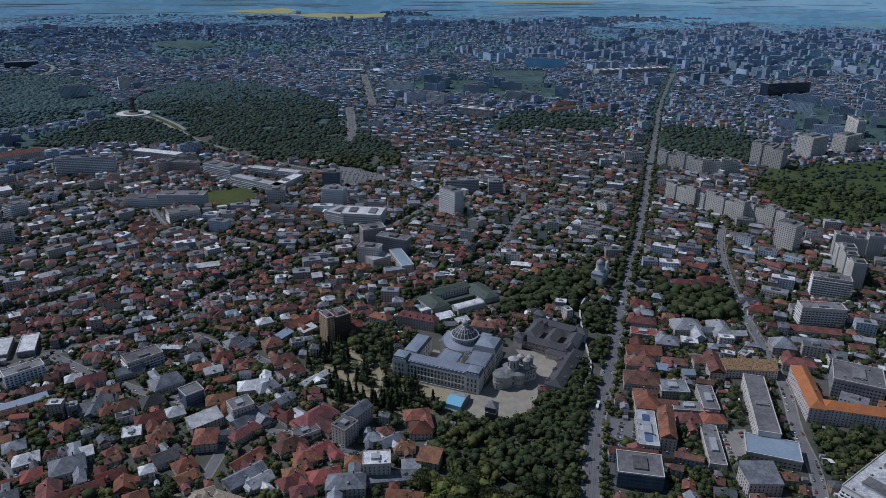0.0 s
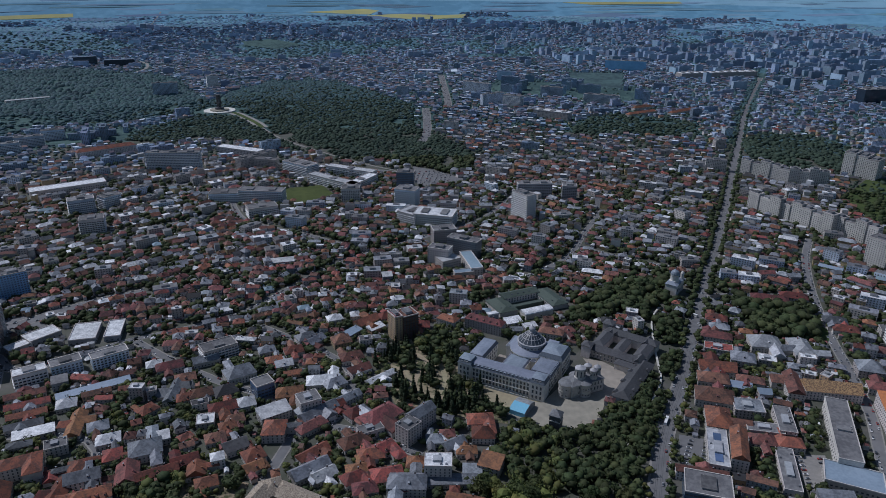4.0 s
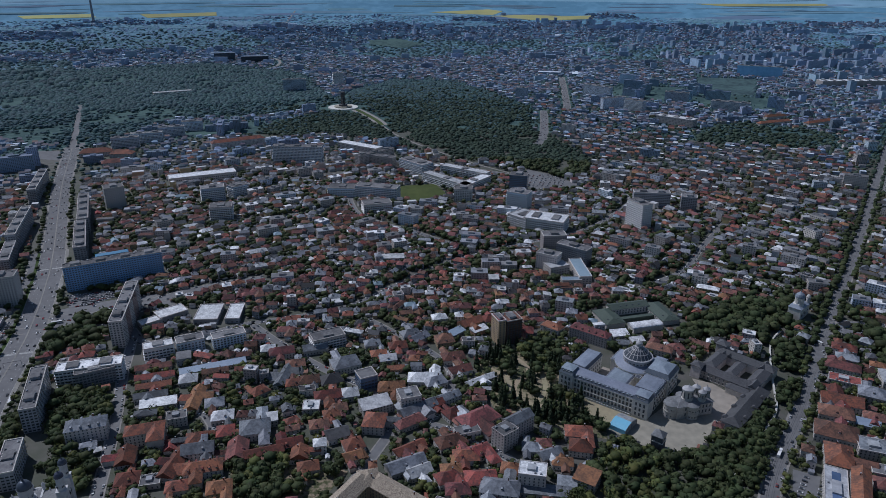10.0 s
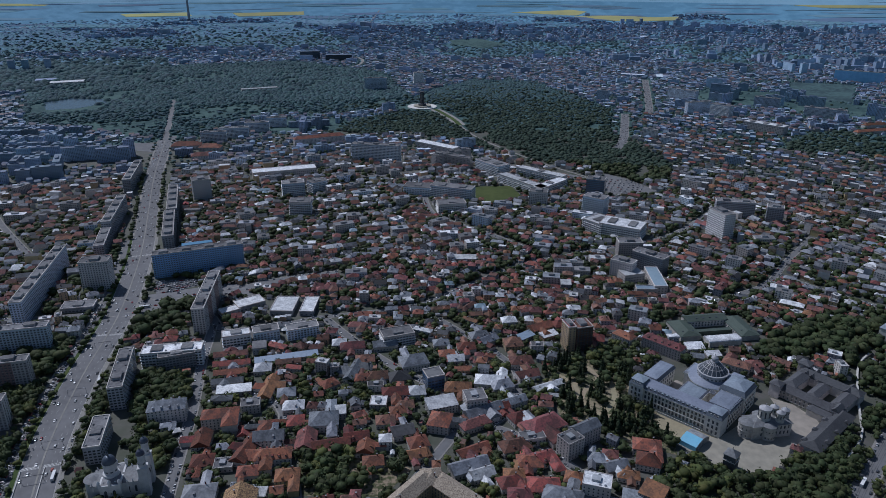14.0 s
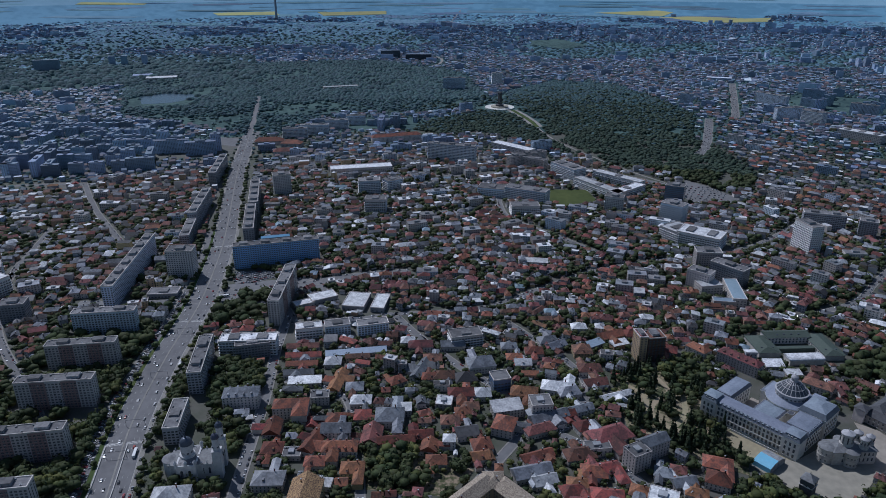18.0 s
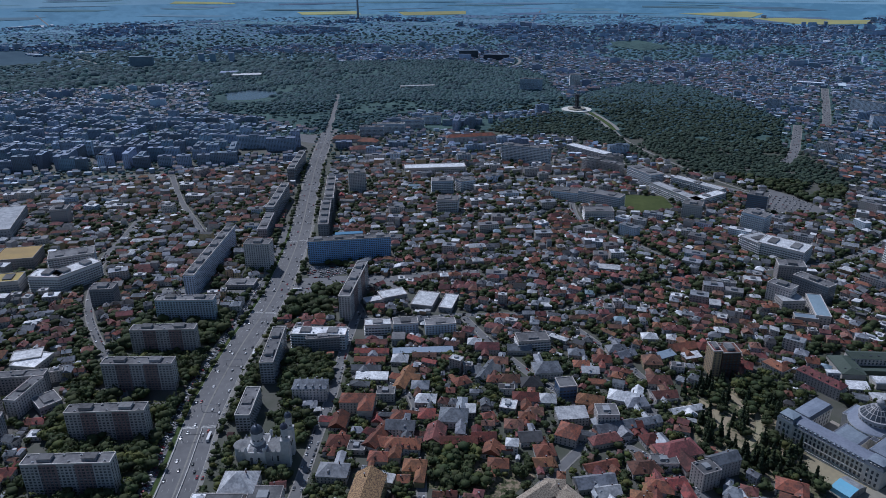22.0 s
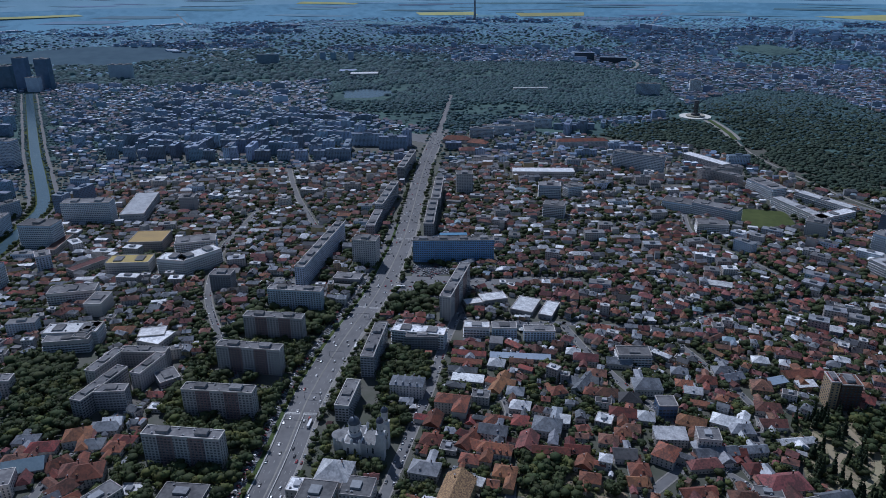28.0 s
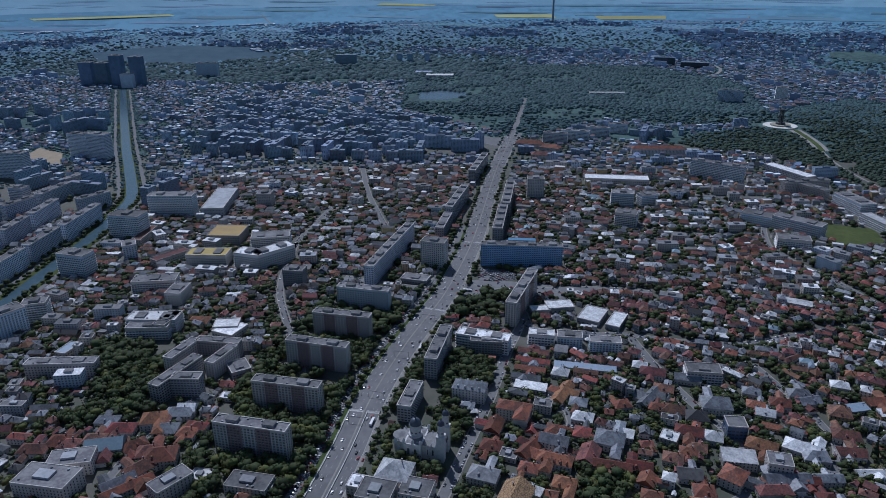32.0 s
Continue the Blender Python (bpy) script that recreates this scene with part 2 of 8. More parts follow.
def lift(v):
    """The points v (n x 3) of the flat plain, far ones moved along sight lines to fit the view."""
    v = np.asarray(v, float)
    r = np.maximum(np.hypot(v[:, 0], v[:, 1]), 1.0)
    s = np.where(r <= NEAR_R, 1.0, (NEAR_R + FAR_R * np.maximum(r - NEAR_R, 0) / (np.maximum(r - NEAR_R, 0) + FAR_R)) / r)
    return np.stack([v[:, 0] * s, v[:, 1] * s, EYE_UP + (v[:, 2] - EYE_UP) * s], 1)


class Shape:
    """Collects faces with material slots, then becomes one mesh."""

    def __init__(self):
        self.v, self.f, self.m, self.slots = [], [], [], []

    def slot(self, mat):
        if mat not in self.slots:
            self.slots.append(mat)
        return self.slots.index(mat)

    def add(self, verts, faces, mat):
        k, s = len(self.v), self.slot(mat)
        self.v.extend(verts)
        self.f.extend([tuple(k + i for i in f) for f in faces])
        self.m.extend([s] * len(faces))

    def box(self, x0, x1, y0, y1, z0, z1, mat, bottom=False):
        v = [(x, y, z) for z in (z0, z1) for x, y in ((x0, y0), (x1, y0), (x1, y1), (x0, y1))]
        f = [(4, 5, 6, 7), (0, 1, 5, 4), (1, 2, 6, 5), (2, 3, 7, 6), (3, 0, 4, 7)]
        self.add(v, f + ([(3, 2, 1, 0)] if bottom else []), mat)

    def hip(self, L, W, z0, rise, ridge, mat, over=0.5, x=0.0, y=0.0):
        """A roof over L by W: ridge is the ridge's length (0: a pyramid, L: gables)."""
        a, b, r = L / 2 + over, W / 2 + over, ridge / 2
        t = 0.25
        v = [(x - a, y - b, z0 - t), (x + a, y - b, z0 - t), (x + a, y + b, z0 - t), (x - a, y + b, z0 - t)]
        v += [(p[0], p[1], z0) for p in v] + [(x - r, y, z0 + rise), (x + r, y, z0 + rise)]
        f = [(0, 1, 5, 4), (1, 2, 6, 5), (2, 3, 7, 6), (3, 0, 4, 7), (3, 2, 1, 0)]
        f += [(4, 5, 9, 8), (5, 6, 9), (6, 7, 8, 9), (7, 4, 8)]
        self.add(v, f, mat)

    def lathe(self, profile, n, mat, x=0.0, y=0.0, turn=0.0):
        k = []
        for r, z in profile:
            k += [(x + r * math.cos(turn + 2 * math.pi * i / n), y + r * math.sin(turn + 2 * math.pi * i / n), z) for i in range(n)]
        f = [(j * n + i, j * n + (i + 1) % n, (j + 1) * n + (i + 1) % n, (j + 1) * n + i) for j in range(len(profile) - 1) for i in range(n)]
        self.add(k, f, mat)

    def prism(self, pts, z0, z1, mat):
        n = len(pts)
        area = sum(pts[i][0] * pts[(i + 1) % n][1] - pts[(i + 1) % n][0] * pts[i][1] for i in range(n))
        pts = pts if area > 0 else pts[::-1]
        v = [(x, y, z0) for x, y in pts] + [(x, y, z1) for x, y in pts]
        self.add(v, [tuple(range(n, 2 * n))] + [(i, (i + 1) % n, n + (i + 1) % n, n + i) for i in range(n)], mat)

    def mesh(self, name, raised=False):
        me = bpy.data.meshes.new(name)
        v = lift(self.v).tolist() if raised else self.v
        me.from_pydata(v, [], self.f)
        for s in self.slots:
            me.materials.append(s)
        me.polygons.foreach_set("material_index", self.m)
        me.update()
        return me


def part(name, shape, parent, label="", at=None):
    ob = new(name, shape.mesh(name) if isinstance(shape, Shape) else shape)
    ob.parent = parent
    if at is not None:
        ob.matrix_basis = at
    if label:
        tagged(ob, label)
    return ob


def quads_mesh(name, V, nface, mats, index=None, corners=4):
    """A mesh of separate polygons, V being nface x corners x 3."""
    me = bpy.data.meshes.new(name)
    V = np.asarray(V, np.float32).reshape(-1, 3)
    me.vertices.add(len(V))
    me.vertices.foreach_set("co", V.ravel())
    me.loops.add(len(V))
    me.loops.foreach_set("vertex_index", np.arange(len(V), dtype=np.int32))
    me.polygons.add(nface)
    me.polygons.foreach_set("loop_start", np.arange(0, nface * corners, corners, dtype=np.int32))
    for m in mats:
        me.materials.append(m)
    if index is not None:
        me.polygons.foreach_set("material_index", np.asarray(index, np.int32))
    me.update(calc_edges=True)
    me.validate()
    return me


def tri_mesh(name, V, F, mat):
    """A smooth mesh of triangles F over the points V."""
    me = bpy.data.meshes.new(name)
    me.vertices.add(len(V))
    me.vertices.foreach_set("co", np.asarray(V, np.float32).ravel())
    me.loops.add(F.size)
    me.loops.foreach_set("vertex_index", F.astype(np.int32).ravel())
    me.polygons.add(len(F))
    me.polygons.foreach_set("loop_start", np.arange(0, F.size, 3, dtype=np.int32))
    me.polygons.foreach_set("use_smooth", np.ones(len(F), bool))
    me.materials.append(mat)
    me.update(calc_edges=True)
    return me


# ================= plan of what is taken =================
CELL, X0, Y0, NX, NY = 3.0, -4200.0, -600.0, 2100, 1600
taken = np.zeros((NX, NY), np.uint8)  # 1 built or road, 2 wood, 3 open green


def mark_rect(cx, cy, L, W, rot, pad=0.0, code=1):
    c, s = math.cos(radians(rot)), math.sin(radians(rot))
    a, b = L / 2 + pad, W / 2 + pad
    nu, nv = int(2 * a / 2.0) + 2, int(2 * b / 2.0) + 2
    u, v = np.meshgrid(np.linspace(-a, a, nu), np.linspace(-b, b, nv))
    i = ((cx + u * c - v * s - X0) / CELL).astype(int)
    j = ((cy + u * s + v * c - Y0) / CELL).astype(int)
    ok = (i >= 0) & (i < NX) & (j >= 0) & (j < NY)
    taken[i[ok], j[ok]] = code


def mark_line(pts, width, code=1):
    for (x0, y0), (x1, y1) in zip(pts, pts[1:]):
        d = math.hypot(x1 - x0, y1 - y0)
        mark_rect((x0 + x1) / 2, (y0 + y1) / 2, d + width * 0.6, width, math.degrees(math.atan2(y1 - y0, x1 - x0)), 0, code)


GX, GY = np.meshgrid(X0 + (np.arange(NX) + 0.5) * CELL, Y0 + (np.arange(NY) + 0.5) * CELL, indexing="ij")


def inside(pts, X, Y):
    hit = np.zeros(X.shape, bool)
    for (x0, y0), (x1, y1) in zip(pts, pts[1:] + pts[:1]):
        if y0 != y1:
            hit ^= ((y0 > Y) != (y1 > Y)) & (X < (x1 - x0) * (Y - y0) / (y1 - y0) + x0)
    return hit


def mark_poly(pts, code):
    taken[inside(pts, GX, GY) & (taken != 1)] = code


def free_at(cx, cy, L, W, rot, allow=(0,)):
    c, s = math.cos(radians(rot)), math.sin(radians(rot))
    for u in (-0.5, -0.17, 0.17, 0.5):
        for v in (-0.5, 0.0, 0.5):
            i, j = int((cx + u * L * c - v * W * s - X0) / CELL), int((cy + u * L * s + v * W * c - Y0) / CELL)
            if not (0 <= i < NX and 0 <= j < NY) or taken[i, j] not in allow:
                return False
    return True


def code_at(x, y):
    i, j = int((x - X0) / CELL), int((y - Y0) / CELL)
    return taken[i, j] if 0 <= i < NX and 0 <= j < NY else 0


def smooth_line(pts, step=14.0):
    """A polyline through pts with rounded bends."""
    out, P = [], [Vector((*p, 0)) for p in pts]
    for k in range(len(P) - 1):
        a, b, c, d = P[max(k - 1, 0)], P[k], P[k + 1], P[min(k + 2, len(P) - 1)]
        n = max(2, int((c - b).length / step))
        for i in range(n):
            t = i / n
            q = 0.5 * ((2 * b) + (c - a) * t + (2 * a - 5 * b + 4 * c - d) * t * t + (3 * b - a - 3 * c + d) * t ** 3)
            out.append((q.x, q.y))
    return out + [tuple(P[-1][:2])]


def ribbon(pts, z, offs, mats, drop=None):
    """Strips along pts between the offsets offs (to the right of the way), one material each."""
    sh, n = Shape(), len(pts)
    sides = []
    for i, (x, y) in enumerate(pts):
        a, b = pts[max(i - 1, 0)], pts[min(i + 1, n - 1)]
        d = Vector((b[0] - a[0], b[1] - a[1])).normalized()
        sides.append((d.y, -d.x))
    zs = z if isinstance(z, (list, tuple)) else [z] * (len(offs) - 1)
    for k in range(len(offs) - 1):
        v = []
        for (x, y), (sx, sy) in zip(pts, sides):
            v += [(x + sx * offs[k], y + sy * offs[k], zs[k]), (x + sx * offs[k + 1], y + sy * offs[k + 1], zs[k])]
        sh.add(v, [(2 * i, 2 * i + 1, 2 * i + 3, 2 * i + 2) for i in range(n - 1)], mats[k])
        for e, other in ((0, k - 1), (1, k + 1)):
            lowest = min(zs[other] if 0 <= other < len(zs) else -0.2, zs[k])
            if lowest < zs[k]:
                v = []
                for (x, y), (sx, sy) in zip(pts, sides):
                    o = offs[k + e]
                    v += [(x + sx * o, y + sy * o, zs[k]), (x + sx * o, y + sy * o, lowest)]
                sh.add(v, [(2 * i, 2 * i + 1, 2 * i + 3, 2 * i + 2) for i in range(n - 1)], mats[k])
    return sh

# ================= ground, roads, water =================
MAT["ground"] = material("town_ground", (0.105, 0.10, 0.09), (0.04, 0.055, 0.03), rough=0.8, grain=0.06, blotch=0.006, vary=0.0, bump=0.05, spec=0.5)
rings = [0, 120, 240] + list(range(300, 3000, 150)) + [3000, 3150, 3300, 3500, 3700, 3900, 4200, 4500, 4900, 5400, 6000, 6800, 7800, 9000, 11000, 14000, 20000, 40000]
sheet, seg = Shape(), 144
sheet.add([(0, 0, 0)] + [(r * math.cos(2 * math.pi * k / seg), r * math.sin(2 * math.pi * k / seg), 0) for r in rings[1:] for k in range(seg)],
          [(0, 1 + k, 1 + (k + 1) % seg) for k in range(seg)]
          + [(1 + i * seg + k, 1 + (i + 1) * seg + k, 1 + (i + 1) * seg + (k + 1) % seg, 1 + i * seg + (k + 1) % seg) for i in range(len(rings) - 2) for k in range(seg)],
          MAT["ground"])
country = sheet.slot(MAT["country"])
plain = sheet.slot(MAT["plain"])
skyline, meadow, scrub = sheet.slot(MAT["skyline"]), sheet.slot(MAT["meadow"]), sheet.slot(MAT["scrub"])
# each ring farther out takes a colour with more haze in it
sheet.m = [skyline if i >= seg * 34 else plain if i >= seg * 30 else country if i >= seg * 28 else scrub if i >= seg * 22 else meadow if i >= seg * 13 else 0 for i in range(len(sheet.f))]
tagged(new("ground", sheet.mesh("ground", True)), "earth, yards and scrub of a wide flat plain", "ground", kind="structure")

BOULEVARD = [(-330, 108), (-419, 223), (-457, 271), (-519, 345), (-585, 442), (-650, 550), (-734, 665), (-818, 768), (-1054, 1039), (-1222, 1246), (-1456, 1529), (-1634, 1737)]
AVENUE = [(88, 330), (120, 442), (143, 539), (178, 638), (197, 699), (219, 770), (245, 853), (263, 911), (295, 999), (368, 1228), (443, 1469), (550, 1812), (684, 2231), (914, 2880), (1104, 3469)]
STREETS = [
    ([(280, 380), (314, 473), (326, 534), (345, 599), (358, 678), (366, 744), (379, 822), (400, 915), (427, 1004), (459, 1081)], 9),
    ([(-200, 380), (-195, 424), (-190, 477), (-187, 522), (-197, 537), (-238, 563), (-286, 579), (-355, 612), (-420, 650)], 8),
    ([(-194, 538), (-162, 522), (-123, 516), (-70, 490)], 7),
    ([(-330, 260), (-359, 311), (-394, 368), (-436, 436), (-487, 510), (-507, 543), (-530, 580)], 9),
    ([(-262, 350), (-282, 381), (-324, 418), (-351, 463), (-383, 479), (-440, 470)], 6),
    ([(-290, 700), (-235, 670), (-171, 627), (-150, 560), (-162, 522)], 6),
    ([(-590, 300), (-629, 318), (-710, 348), (-805, 387), (-887, 441), (-960, 500)], 8),
    ([(-560, 90), (-596, 130), (-615, 160), (-636, 209)], 7),
    ([(-900, 640), (-982, 678), (-1108, 740), (-1254, 826)], 8),
    ([(-420, 650), (-330, 720), (-290, 800), (-240, 900), (-150, 1000), (-60, 1100), (0, 1260)], 7),
    ([(-233, 1640), (-233, 1742), (-280, 2066)], 20),
    ([(-222, 2100), (-227, 2180), (-314, 2748)], 20),
    ([(-700, 1200), (-620, 1240), (-560, 1300)], 8),
    ([(-1254, 826), (-1400, 700), (-1420, 420)], 10),
    ([(-650, 560), (-560, 600), (-500, 575), (-420, 650)], 9),
    ([(245, 853), (330, 860), (390, 870)], 8),
    ([(-640, 1470), (-513, 1417), (-376, 1391), (-263, 1371), (-177, 1329), (-106, 1318)], 14),
    ([(-520, 1180), (-480, 1100), (-430, 1040), (-330, 1000), (-250, 960)], 7),
    ([(-760, 900), (-640, 960), (-560, 1010), (-480, 1100)], 8),
    ([(-720, 1000), (-690, 1100), (-640, 1220)], 8),
    ([(-887, 441), (-960, 500), (-1010, 560), (-1080, 640)], 7),
    ([(100, 1000), (170, 960), (250, 930)], 7),
    ([(-680, 600), (-628, 603), (-583, 652), (-527, 723), (-470, 770)], 16),
    ([(-660, 560), (-720, 520), (-790, 480)], 14),
    ([(20, 880), (80, 960), (110, 1060), (150, 1180)], 7),
]
bl, av = smooth_line(BOULEVARD), smooth_line(AVENUE)
turn = next(i for i, p in enumerate(bl) if math.hypot(*p) > 1120)
road = new("road_boulevard", ribbon(bl[:turn + 1], [0.2, 0.09, 0.2, 0.08, 0.10, 0.25, 0.10, 0.08, 0.2],
           [-31, -28, -20.5, -16.5, -16.2, -0.8, 0.8, 16.2, 16.5, 21], [MAT["paving"], MAT["asphalt"], MAT["grass"], MAT["mark"], MAT["asphalt"], MAT["paving"], MAT["asphalt"], MAT["mark"], MAT["paving"]]).mesh("road_boulevard"))
gate = next(i for i, p in enumerate(bl) if math.hypot(*p) > 1800)
far_road = new("road_boulevard_far", ribbon(bl[turn:gate + 1], [0.2, 0.10, 0.25, 0.10, 0.2], [-18.5, -15, -0.8, 0.8, 15, 18.5], [MAT["paving"], MAT["asphalt"], MAT["paving"], MAT["asphalt"], MAT["paving"]]).mesh("road_boulevard_far"))
tagged(far_road, "straight grey asphalt boulevard between tree rows", "road", kind="structure")
tagged(new("road_park", ribbon(bl[gate:], [0.2, 0.1, 0.2], [-8, -6, 6, 8], [MAT["paving"], MAT["asphalt"], MAT["paving"]]).mesh("road_park")), "narrow road running into the park woods", "road", kind="structure")
tagged(road, "wide grey asphalt boulevard with a raised median", "road", kind="structure")
tagged(new("road_avenue", ribbon(av, [0.2, 0.08, 0.2], [-8.8, -6.8, 6.8, 8.8], [MAT["paving"], MAT["asphalt"], MAT["paving"]]).mesh("road_avenue")),
       "grey asphalt avenue with tram tracks between trees", "road", kind="structure")
mark_line(bl[:gate], 56)
mark_line(bl[gate:], 20)
mark_line(av, 22)
for pts, w in STREETS:
    sl = smooth_line(pts)
    h = w / 2
    tagged(new("road_street", ribbon(sl, [0.17, 0.06, 0.17], [-h - 1.4, -h, h, h + 1.4], [MAT["paving"], MAT["asphalt"], MAT["paving"]]).mesh("road_street")),
           "narrow grey asphalt street with pavements", "road", kind="structure")
    mark_line(sl, w + 3)


def dashes(pts, off, step, length, width):
    """Painted lane dashes along a line."""
    sh, gone = Shape(), 0.0
    for (x0, y0), (x1, y1) in zip(pts, pts[1:]):
        d = math.hypot(x1 - x0, y1 - y0)
        ux, uy = (x1 - x0) / d, (y1 - y0) / d
        s = (step - gone % step) % step
        while s + length < d:
            a, b = s, s + length
            q = [(x0 + ux * t + uy * o, y0 + uy * t - ux * o, 0.112) for t, o in ((a, off - width), (a, off + width), (b, off + width), (b, off - width))]
            sh.add(q, [(0, 1, 2, 3)], MAT["mark"])
            s += step
        gone += d
    return sh


for off in (-11.0, -6.0, 8.0, 12.2):
    tagged(new("trim_lane_marking", dashes(bl[:turn], off, 13, 4.0, 0.09).mesh("trim_lane_marking")), "broken white lane marking", "road marking", kind="structure")
for off in (-2.6, -1.2, 1.2, 2.6):
    tagged(new("trim_tram_rail", ribbon(av, 0.095, [off - 0.12, off + 0.12], [MAT["sheet_dark"]]).mesh("trim_tram_rail")), "steel tram rail in the asphalt", "rail", kind="structure")

canal = smooth_line([(-2769, 777), (-1910, 522), (-1618, 440), (-1399, 376), (-1320, 330), (-1231, 270), (-1154, 205), (-1077, 140), (-900, -10)], 30)
tagged(new("water_canal", ribbon(canal, [0.5, 0.05, 0.15, 0.05, 0.5], [-28, -20, -11, 11, 20, 28],
       [MAT["asphalt"], MAT["grass"], MAT["water"], MAT["grass"], MAT["asphalt"]]).mesh("water_canal")), "straight canal of grey-green water between roads", "canal", kind="structure")
mark_line(canal, 62)


def flat(name, pts, z, mat, label, cat, code=0):
    sh = Shape()
    sh.prism(pts, -0.3, z, mat)
    tagged(new(name, sh.mesh(name, True)), label, cat, kind="structure")
    if code:
        mark_poly(pts, code)


PLAZA = [(2, 560), (20, 583), (36, 583), (46, 600), (75, 650), (97, 650), (100, 600), (87, 560), (57, 534)]
flat("pavement_plaza", PLAZA, 0.3, MAT["plaza"], "pale paved forecourt of the cathedral hill", "plaza", 1)
flat("pavement_forecourt", [(-16, 576), (-20, 602), (36, 582), (20, 560), (0, 570)], 0.25, MAT["sand_path"], "sandy strip before the palace", "forecourt", 1)
flat("pavement_square", [(196, 745), (216, 700), (236, 742), (252, 800), (222, 800)], 0.14, MAT["asphalt"], "asphalt square beside the avenue", "square", 1)
flat("pavement_parking", [(158, 548), (179, 544), (169, 507), (151, 503)], 0.2, MAT["asphalt"], "asphalt car park", "car park", 1)
flat("pavement_gate", [(-1330, 1245), (-1255, 1190), (-1180, 1200), (-1205, 1275), (-1270, 1345), (-1300, 1330), (-1262, 1262)], 0.13, MAT["asphalt"], "wide asphalt junction before the park", "junction", 1)
flat("pavement_yard", [(253, 532), (279, 533), (267, 486), (247, 485)], 0.2, MAT["paving"], "pale paved yard with parked cars", "yard", 1)
flat("pavement_crossing", [(-690, 585), (-640, 640), (-575, 690), (-520, 660), (-590, 655), (-620, 590), (-640, 540)], 0.13, MAT["asphalt"], "asphalt crossing full of cars", "crossing", 1)
flat("pavement_cars", [(-684, 651), (-642, 680), (-622, 664), (-639, 634), (-657, 622)], 0.13, MAT["asphalt"], "asphalt ground before the blue block", "car park", 1)
mark_rect(-1835, 1500, 180, 150, 50)
flat("ground_building_lot", [(-1838, 283), (-1736, 323), (-1861, 361), (-1964, 330), (-1917, 298)], 0.2, MAT["sand_path"], "bare sandy building lot", "lot", 1)
flat("pavement_lot", [(-220, 1419), (-170, 1394), (-103, 1338), (-128, 1290), (-178, 1271), (-207, 1317)], 0.2, MAT["asphalt"], "large asphalt car park at the park gate", "car park", 1)
flat("water_lake", [(-1971, 1541), (-1951, 1628), (-1850, 1659), (-1788, 1621), (-1794, 1514), (-1855, 1457)], 0.3, MAT["water"], "pale park lake", "lake", 1)
flat("water_pond", [(-2162, 1540), (-2167, 1650), (-2123, 1617), (-2105, 1524)], 0.3, MAT["water"], "small park lake", "lake", 1)
flat("ground_lawn", [(-437, 1228), (-373, 1261), (-326, 1195), (-357, 1141), (-412, 1144)], 0.2, MAT["grass"], "mown green sports lawn", "lawn", 1)
flat("ground_field", [(598, 1309), (700, 1450), (1200, 1560), (1100, 1134), (757, 1100), (627, 1090), (600, 1180)], 0.2, MAT["grass"], "overgrown green wasteland", "field", 3)
flat("ground_far_lawn", [(187, 2896), (395, 2915), (345, 2520), (166, 2531)], 0.4, MAT["meadow"], "green playing field", "field", 1)
flat("ground_far_track", [(-1539, 3809), (-1419, 3977), (-1155, 3714), (-1226, 3497), (-1440, 3626)], 1, MAT["meadow"], "green open ground", "field", 1)
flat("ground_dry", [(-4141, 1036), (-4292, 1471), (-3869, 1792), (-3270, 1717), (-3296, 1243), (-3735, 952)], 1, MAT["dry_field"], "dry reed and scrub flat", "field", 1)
flat("ground_square_lawn", [(330, 775), (350, 800), (372, 775), (362, 745), (335, 748)], 0.2, MAT["grass"], "small green lawn", "lawn", 3)
RAPE = ([(-1958, 6362), (-1545, 6975), (-1355, 6743), (-1325, 6181), (-1523, 6217)], [(-1318, 6037), (-1108, 6300), (-690, 6233), (-489, 6425), (-457, 5993), (-824, 5665), (-1198, 5788)],
            [(408, 8854), (1862, 9396), (1843, 8951), (707, 8393)], [(-4978, 4800), (-4609, 5198), (-4264, 4869), (-4671, 4556)], [(-7860, 5562), (-6952, 5773), (-6701, 5482), (-7445, 5188)],
            [(-4174, 5277), (-3737, 5736), (-3481, 5345), (-3852, 4947)], [(-7814, 1459), (-7488, 2672), (-7164, 2609), (-7501, 1443)])
for pts in RAPE:
    flat("ground_rape_field", pts, 2, MAT["rape_field"], "bright yellow rape field in flower", "field")

g = random.Random(3)
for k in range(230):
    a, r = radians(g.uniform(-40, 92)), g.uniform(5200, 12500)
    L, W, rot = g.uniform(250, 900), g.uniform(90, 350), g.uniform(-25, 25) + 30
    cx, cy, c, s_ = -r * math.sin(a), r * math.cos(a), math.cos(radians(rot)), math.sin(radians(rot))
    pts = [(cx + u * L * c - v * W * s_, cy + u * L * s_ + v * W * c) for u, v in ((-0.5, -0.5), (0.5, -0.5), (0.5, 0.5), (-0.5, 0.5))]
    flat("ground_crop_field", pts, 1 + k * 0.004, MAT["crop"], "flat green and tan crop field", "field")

for pts in ([(-4600, 900), (-4451, 1220), (-4230, 1460), (-3963, 1665), (-3600, 1760), (-3227, 1760), (-2980, 1690)], [(-6708, 3298), (-5322, 2698)], [(-3174, 6142), (-2466, 4595)], [(-1679, 2957), (-1570, 2860), (-1498, 2711), (-1490, 2600)]):
    line = smooth_line(pts, 60)
    tagged(new("road_country", ribbon(line, 1.6, [-6, 6], [MAT["paving"]]).mesh("road_country", True)), "pale country road across the plain", "road", kind="structure")
    mark_line(line, 16)

